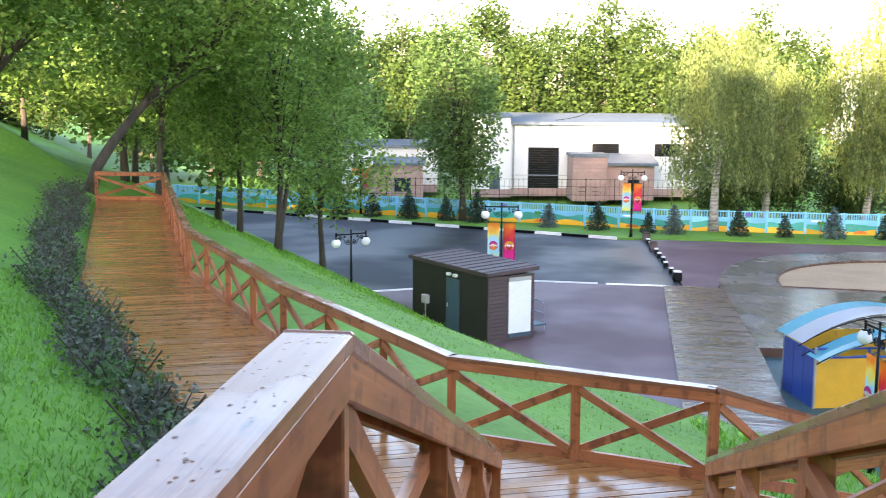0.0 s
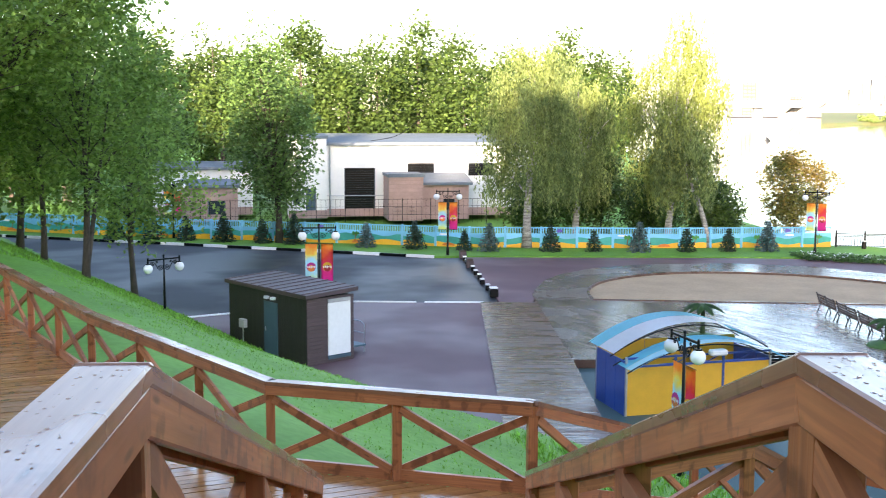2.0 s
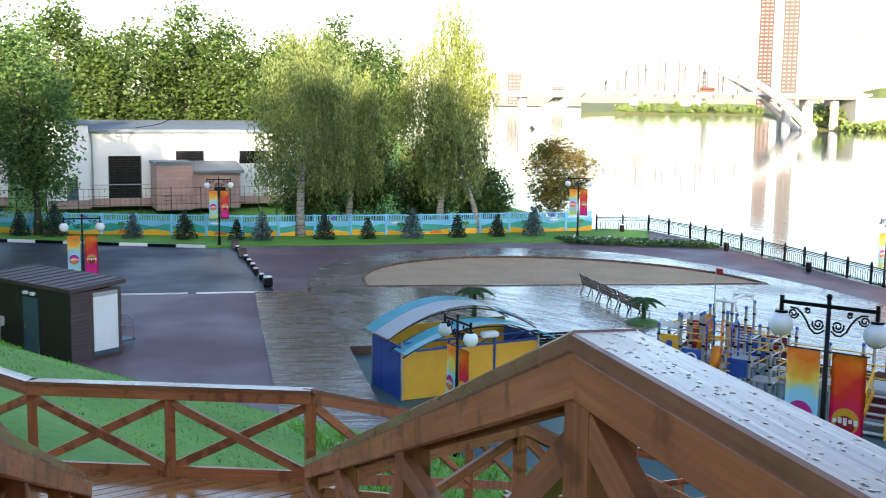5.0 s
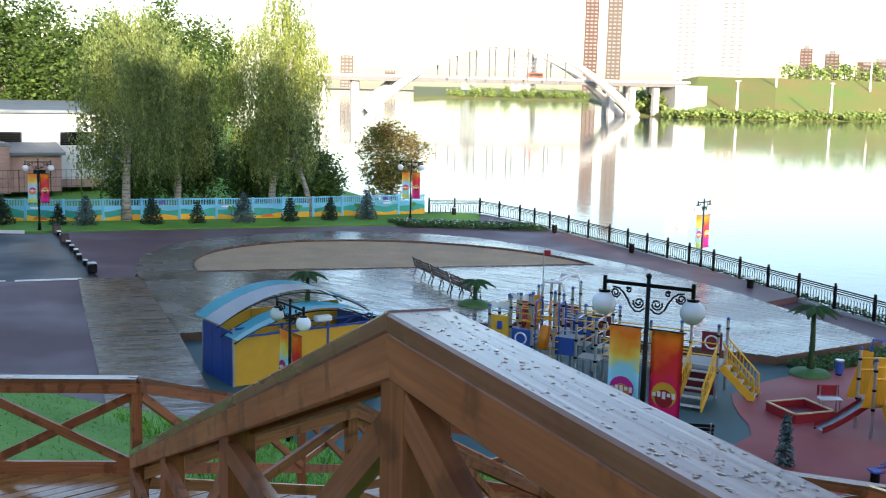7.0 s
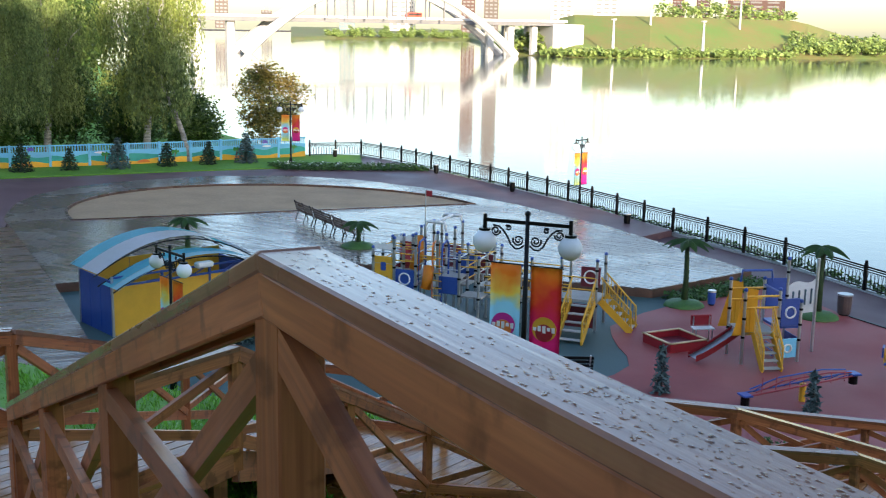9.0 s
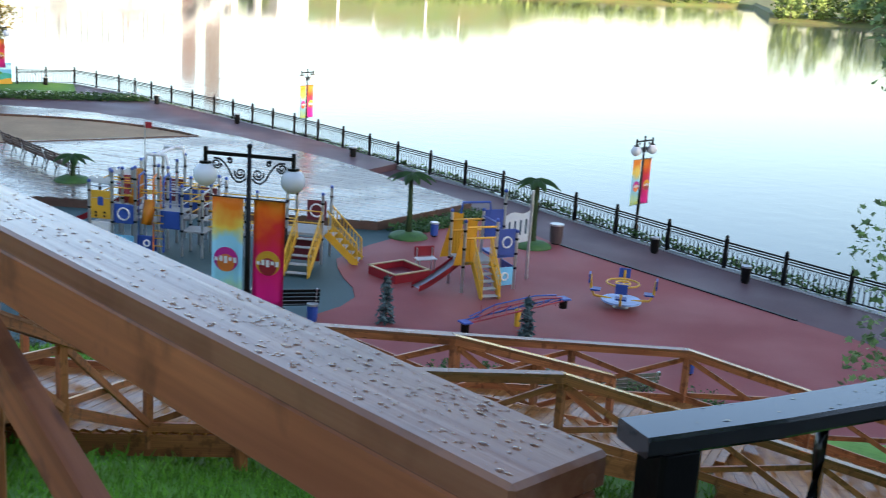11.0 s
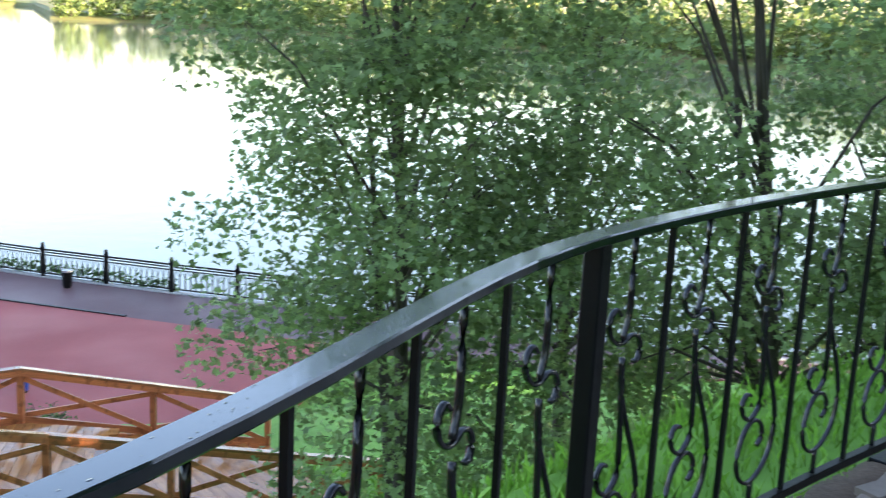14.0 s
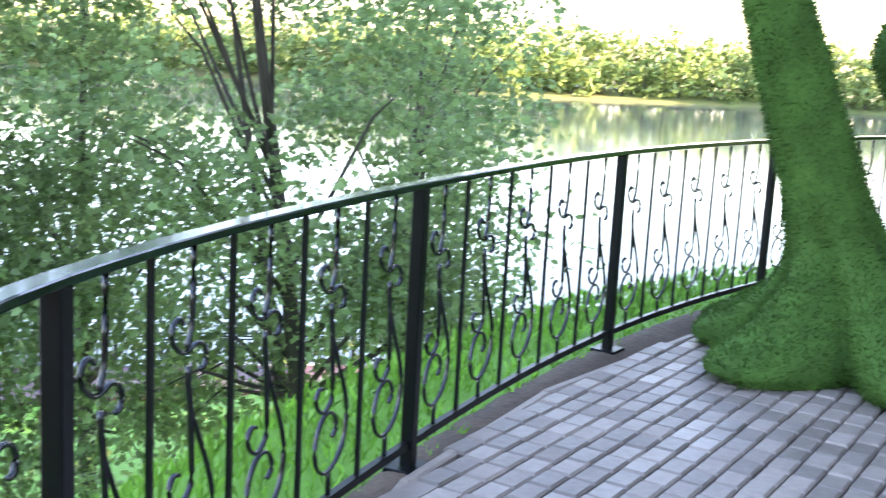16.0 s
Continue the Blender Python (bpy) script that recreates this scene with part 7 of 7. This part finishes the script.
def by_fence(x, y):
    return 0.02 + 0.12 * noise.noise((x * 3, y * 3, 0)) < past_fence(x, y) < 0.9


turf("grass", 26000, (2.0, 7.4), (-6.4, 0.8), 0.06, 8, by_fence, 0.004)
turf("grass", 24000, (5, 20), (2, 22), 0.16, 4, lambda x, y: 9 < 0.91 * x + 0.41 * y < foot(y) + 0.3, 0.01)
turf("grass", 14000, (-16, 0), (36, 60), 0.1, 5, lambda x, y: 7.8 < 0.91 * x + 0.41 * y < foot(y), 0.02)

# ---------- across the river ----------
BANK = ((20, 470), (24, 462), (30, 1050), (37, 1100), (38.5, 520), (42, 490), (46, 500), (50, 540), (55, 600), (61, 664), (64.6, 740), (65.4, 455), (70, 450), (75, 405), (82, 370), (90, 340), (100, 310), (112, 290), (125, 320), (140, 330), (150, 330))


def polar(az, d, z):
    return (d * math.sin(radians(az)), d * math.cos(radians(az)), z)


def bank_d(az):
    return lerp(az, [a for a, b in BANK], [b for a, b in BANK])


azs = [28 + i * 0.75 for i in range(164)]
vs, fs = [], []
for a in azs:
    d = bank_d(a)
    hill = 17.5 * max(0, min(1, (a - 40.4) / 1.2)) * max(0, min(1, (58 - a) / 5))
    for dd, z in ((-2, -1.8), (4, -0.6), (16, 1.0), (75, max(2.0, hill)), (700, max(4.0, hill)), (1700, 8)):
        vs.append(polar(a, d + dd, z))
for j in range(len(azs) - 1):
    for i in range(5):
        fs.append((j * 6 + i, j * 6 + i + 1, (j + 1) * 6 + i + 1, (j + 1) * 6 + i))
FARGRASS = mat("far_bank_grass", (0.1, 0.17, 0.03), 0.8, color2=(0.18, 0.13, 0.045), scale=0.05, fine=0.9, bump=0)
quick("far_bank", vs, fs, FARGRASS, label="grassy far bank of the river", kind="structure", category="river bank")
spots = []
a = 28.5
while a < 150:
    d = bank_d(a)
    steep = abs(bank_d(a + 0.4) - bank_d(a - 0.4)) > 60
    if not steep and not 40.5 < a < 53:
        for row in range(3):
            dd = 8 + row * 10 + r0.uniform(-4, 4)
            spots.append((*polar(a + r0.uniform(-0.3, 0.3), d + dd, 0.6 if a < 65 else -2.5), (5 if a < 65 else 13) + (1.5 if a < 65 else 4) * row + (r0.uniform(-2, 3) if a < 65 else r0.uniform(-4, 5))))
    elif not steep:
        spots.append((*polar(a, d + 3, -0.8), 2.5 + r0.uniform(-1, 1)))
        if a > 46:
            spots.append((*polar(a + 0.1, d + 110 + r0.uniform(-15, 15), 15), 11 + r0.uniform(-3, 3)))

    a += 0.5 if a < 60 else 0.75
wood("far_woodland", spots, 1.9, 170, 12, FAR_LEAF, "trees along the far river bank, sun and haze put into their leaf colour", 4.6)

# arched bridge
br = thing("arch_bridge", polar(33, 470, 10), "long white road bridge with a low arch", "bridge")
PALE = mat("pale_concrete", (0.45, 0.45, 0.46), 0.6, var=0.08, scale=0.1, fine=2, bump=0)
GREYB = mat("grey_steel", (0.13, 0.13, 0.14), 0.5, var=0.1, scale=0.2, fine=2, bump=0)
L0, L1 = Vector(polar(22.5, 452, 0)), Vector(polar(41.2, 520, 0))
dv = L1 - L0
beam("deck", br, L0 + Vector((0, 0, 11.9)), L1 + Vector((0, 0, 12.6)), 18, 1.8, GREYB)
beam("deck_edge", br, L0 + Vector((0, -9.3, 13.1)), L1 + Vector((0, -9.3, 13.8)), 0.4, 1.0, PALE)
up = Vector((0, 0, 1))
B0, B1 = Vector(polar(25.4, 452, -1.5)), Vector(polar(38.9, 497, -1.5))
for off in (-7, 7):
    o = Vector((dv.y, -dv.x, 0)).normalized() * off
    arc = [B0.lerp(B1, i / 28) + o + up * 28.5 * (1 - (2 * i / 28 - 1) ** 2) for i in range(29)]
    bm = tube(bmesh.new(), arc, 1.2, 8, [2.3 - 1.5 * math.sin(math.pi * i / 28) for i in range(29)])
    part("arch", bm, PALE, br, "white arch rib")
    for i in range(8, 21, 2):
        beam("hanger", br, arc[i], (arc[i].x, arc[i].y, 13), 0.5, 0.5, GREYB)
for q, w in ((0.04, 3), (0.12, 3), (0.8, 3), (0.86, 3), (0.93, 3)):
    c = L0.lerp(L1, q)
    for off in (-5, 5):
        beam("pier", br, (c.x + off * 0.5, c.y + off, -3), (c.x + off * 0.5, c.y + off, 11.5), w * 0.6, w, PALE)
beam("abutment", br, L0.lerp(L1, 0.965) + up * 4, L0.lerp(L1, 1.06) + up * 4, 19, 17, PALE)
bus = thing("red_bus", L0.lerp(L1, 0.6) + up * 13, "small red bus on the bridge", "bus")
bmx = along(L0, L1)
bmx.translation = L0.lerp(L1, 0.58) + up * 13.2
part("body", box(bmesh.new(), (0, -3, 1.6), (7, 2.4, 2.6), None, 0.2), mat("bus_red", (0.7, 0.06, 0.03), 0.4), bus, m=bmx)
part("window_band", box(bmesh.new(), (0, -4.25, 2.1), (6.2, 0.06, 0.9)), GLASSD, bus, m=bmx)
for x in (-2.2, 2.2):
    part("wheel", tube(bmesh.new(), [(x, -4.2, 0.4), (x, -3.9, 0.4)], 0.45, 12), DARK, bus, m=bmx)


def tower_block(az, d, w, h, material, label, storeys, z0=6.0, band=None, depth=None):
    t = thing("tower_block", polar(az, d, z0), label, "tower block", "tower blocks across the river")
    m = Matrix.Translation(polar(az, d, z0)) @ pose(0, 0, 0, 0, 0, -az)
    dp = depth or w * 0.8
    part("body", box(bmesh.new(), (0, 0, h / 2), (w, dp, h)), material, t, m=m)
    part("roof_house", box(bmesh.new(), (0, 0, h + 2), (w * 0.4, dp * 0.4, 4)), GREYB, t, m=m)
    for s in range(storeys):
        z = h * (s + 0.55) / storeys
        for x in (-0.3, 0.0, 0.3):
            quick("window_band", cube_v(x * w, -dp / 2 - 0.12, z, w * 0.2, 0.3, h / storeys * 0.45), CUBE_F, band or GREYB, t, m)
    return t


BRICKT = mat("brick_red_render", (0.07, 0.032, 0.026), 0.7, var=0.1, scale=0.05, fine=1, bump=0)
GLASST = mat("tower_glass", (0.1, 0.15, 0.18), 0.2, var=0.1, scale=0.05, fine=1, bump=0)
GREYT = mat("grey_render", (0.065, 0.05, 0.045), 0.7, var=0.1, scale=0.05, fine=1, bump=0)
for az, d, w, h, m_, lab, s in ((36.9, 1180, 14, 110, BRICKT, "tall brick-red and white tower block", 30), (38.05, 1180, 15, 130, GREYT, "tall grey tower block across the river", 34), (30.8, 1250, 17, 70, GLASST, "pale glass office tower across the river", 18),
                               (24.6, 1150, 13, 32, GREYT, "distant grey block across the river", 9), (26.8, 1300, 12, 20, GREYT, "distant grey block across the river", 6), (41.6, 1150, 22, 120, PALE, "white tower block across the river", 28), (43.8, 1200, 26, 100, PALE, "white tower block across the river", 24),
                               (33.6, 1350, 30, 40, PALE, "pale hall block across the river", 8), (47.3, 1400, 14, 58, BRICKT, "red brick tower block", 15), (48.5, 1400, 16, 52, BRICKT, "red brick tower block", 14), (51.0, 1300, 60, 40, BRICKT, "long brown block across the river", 9)):
    tower_block(az, d, w, h, m_, lab, s)
for az, d, h in ((46.0, 560, 26), (50.3, 600, 30), (44.2, 505, 13), (48.6, 520, 13)):
    p = polar(az, d, 2)
    ml = thing("mast", p, "slim pale mast on the far bank", "mast", "masts across the river")
    part("pole", tube(bmesh.new(), [(0, 0, 0), (0, 0, h)], 0.5, 8, (0.7, 0.35)), PALE, ml, m=Matrix.Translation(p))
    part("head", box(bmesh.new(), (0, 0, h), (2.2, 1.2, 0.6)), PALE, ml, m=Matrix.Translation(p))

# ---------- rain drops on the near caps and rails ----------
DROP = bpy.data.materials.new("rain_drop")
DROP.use_nodes = True
bs = DROP.node_tree.nodes["Principled BSDF"]
bs.inputs["Base Color"].default_value = (0.95, 0.93, 0.92, 1)
bs.inputs["Transmission Weight"].default_value = 1.0
bs.inputs["Roughness"].default_value = 0.03
bs.inputs["IOR"].default_value = 1.33


def drops(name, a, b, w, n, seed, rmax, wet=None):
    r = random.Random(seed)
    a, b = Vector(a), Vector(b)
    d = b - a
    s = Vector((-d.y, d.x, 0)).normalized()
    vs, fs = [], []
    for i in range(n):
        u, t = r.random(), r.uniform(-0.5, 0.5) * w
        c = a + d * u + s * t
        rad = rmax * r.uniform(0.25, 1) ** 1.6
        st = r.uniform(1, 1.9)
        k = len(vs)
        for ph, zz in ((1.0, 0.0), (0.72, 0.2)):
            for q in range(8):
                e = q * math.tau / 8
                o = d.normalized() * math.cos(e) * rad * ph * st + s * math.sin(e) * rad * ph
                vs.append(tuple(c + o + Vector((0, 0, zz * rad * 0.8))))
        vs.append(tuple(c + Vector((0, 0, rad * 0.24))))
        for q in range(8):
            fs.append((k + q, k + (q + 1) % 8, k + 8 + (q + 1) % 8, k + 8 + q))
            fs.append((k + 8 + q, k + 8 + (q + 1) % 8, k + 16))
    ob = quick(name, vs, fs, wet or DROP, label="rain drops standing on the wet cap board", kind="stuff", category="rain drops")
    for p in ob.data.polygons:
        p.use_smooth = True


CAPZ = 8.0 + 0.99 - 0.04 + 0.018 + 0.0228
drops("rain_drops", (1.0, 0.55, CAPZ), (1.18, 2.16, CAPZ), 0.13, 300, 1, 0.005)
drops("rain_drops", (-0.36, 1.38, CAPZ), (-0.268, 2.28, CAPZ), 0.13, 90, 2, 0.005)
drops("rain_drops", (1.0, 0.55, CAPZ), (1.08, 1.25, CAPZ), 0.13, 380, 3, 0.0034)
for k in range(3):
    for i in range(6):
        a, b = bend(k, i / 6)[0], bend(k, (i + 1) / 6)[0]
        drops("rain_drops", (*a, 9.0405), (*b, 9.0405), 0.05, 26, 5 + k * 6 + i, 0.003, WETIRON)
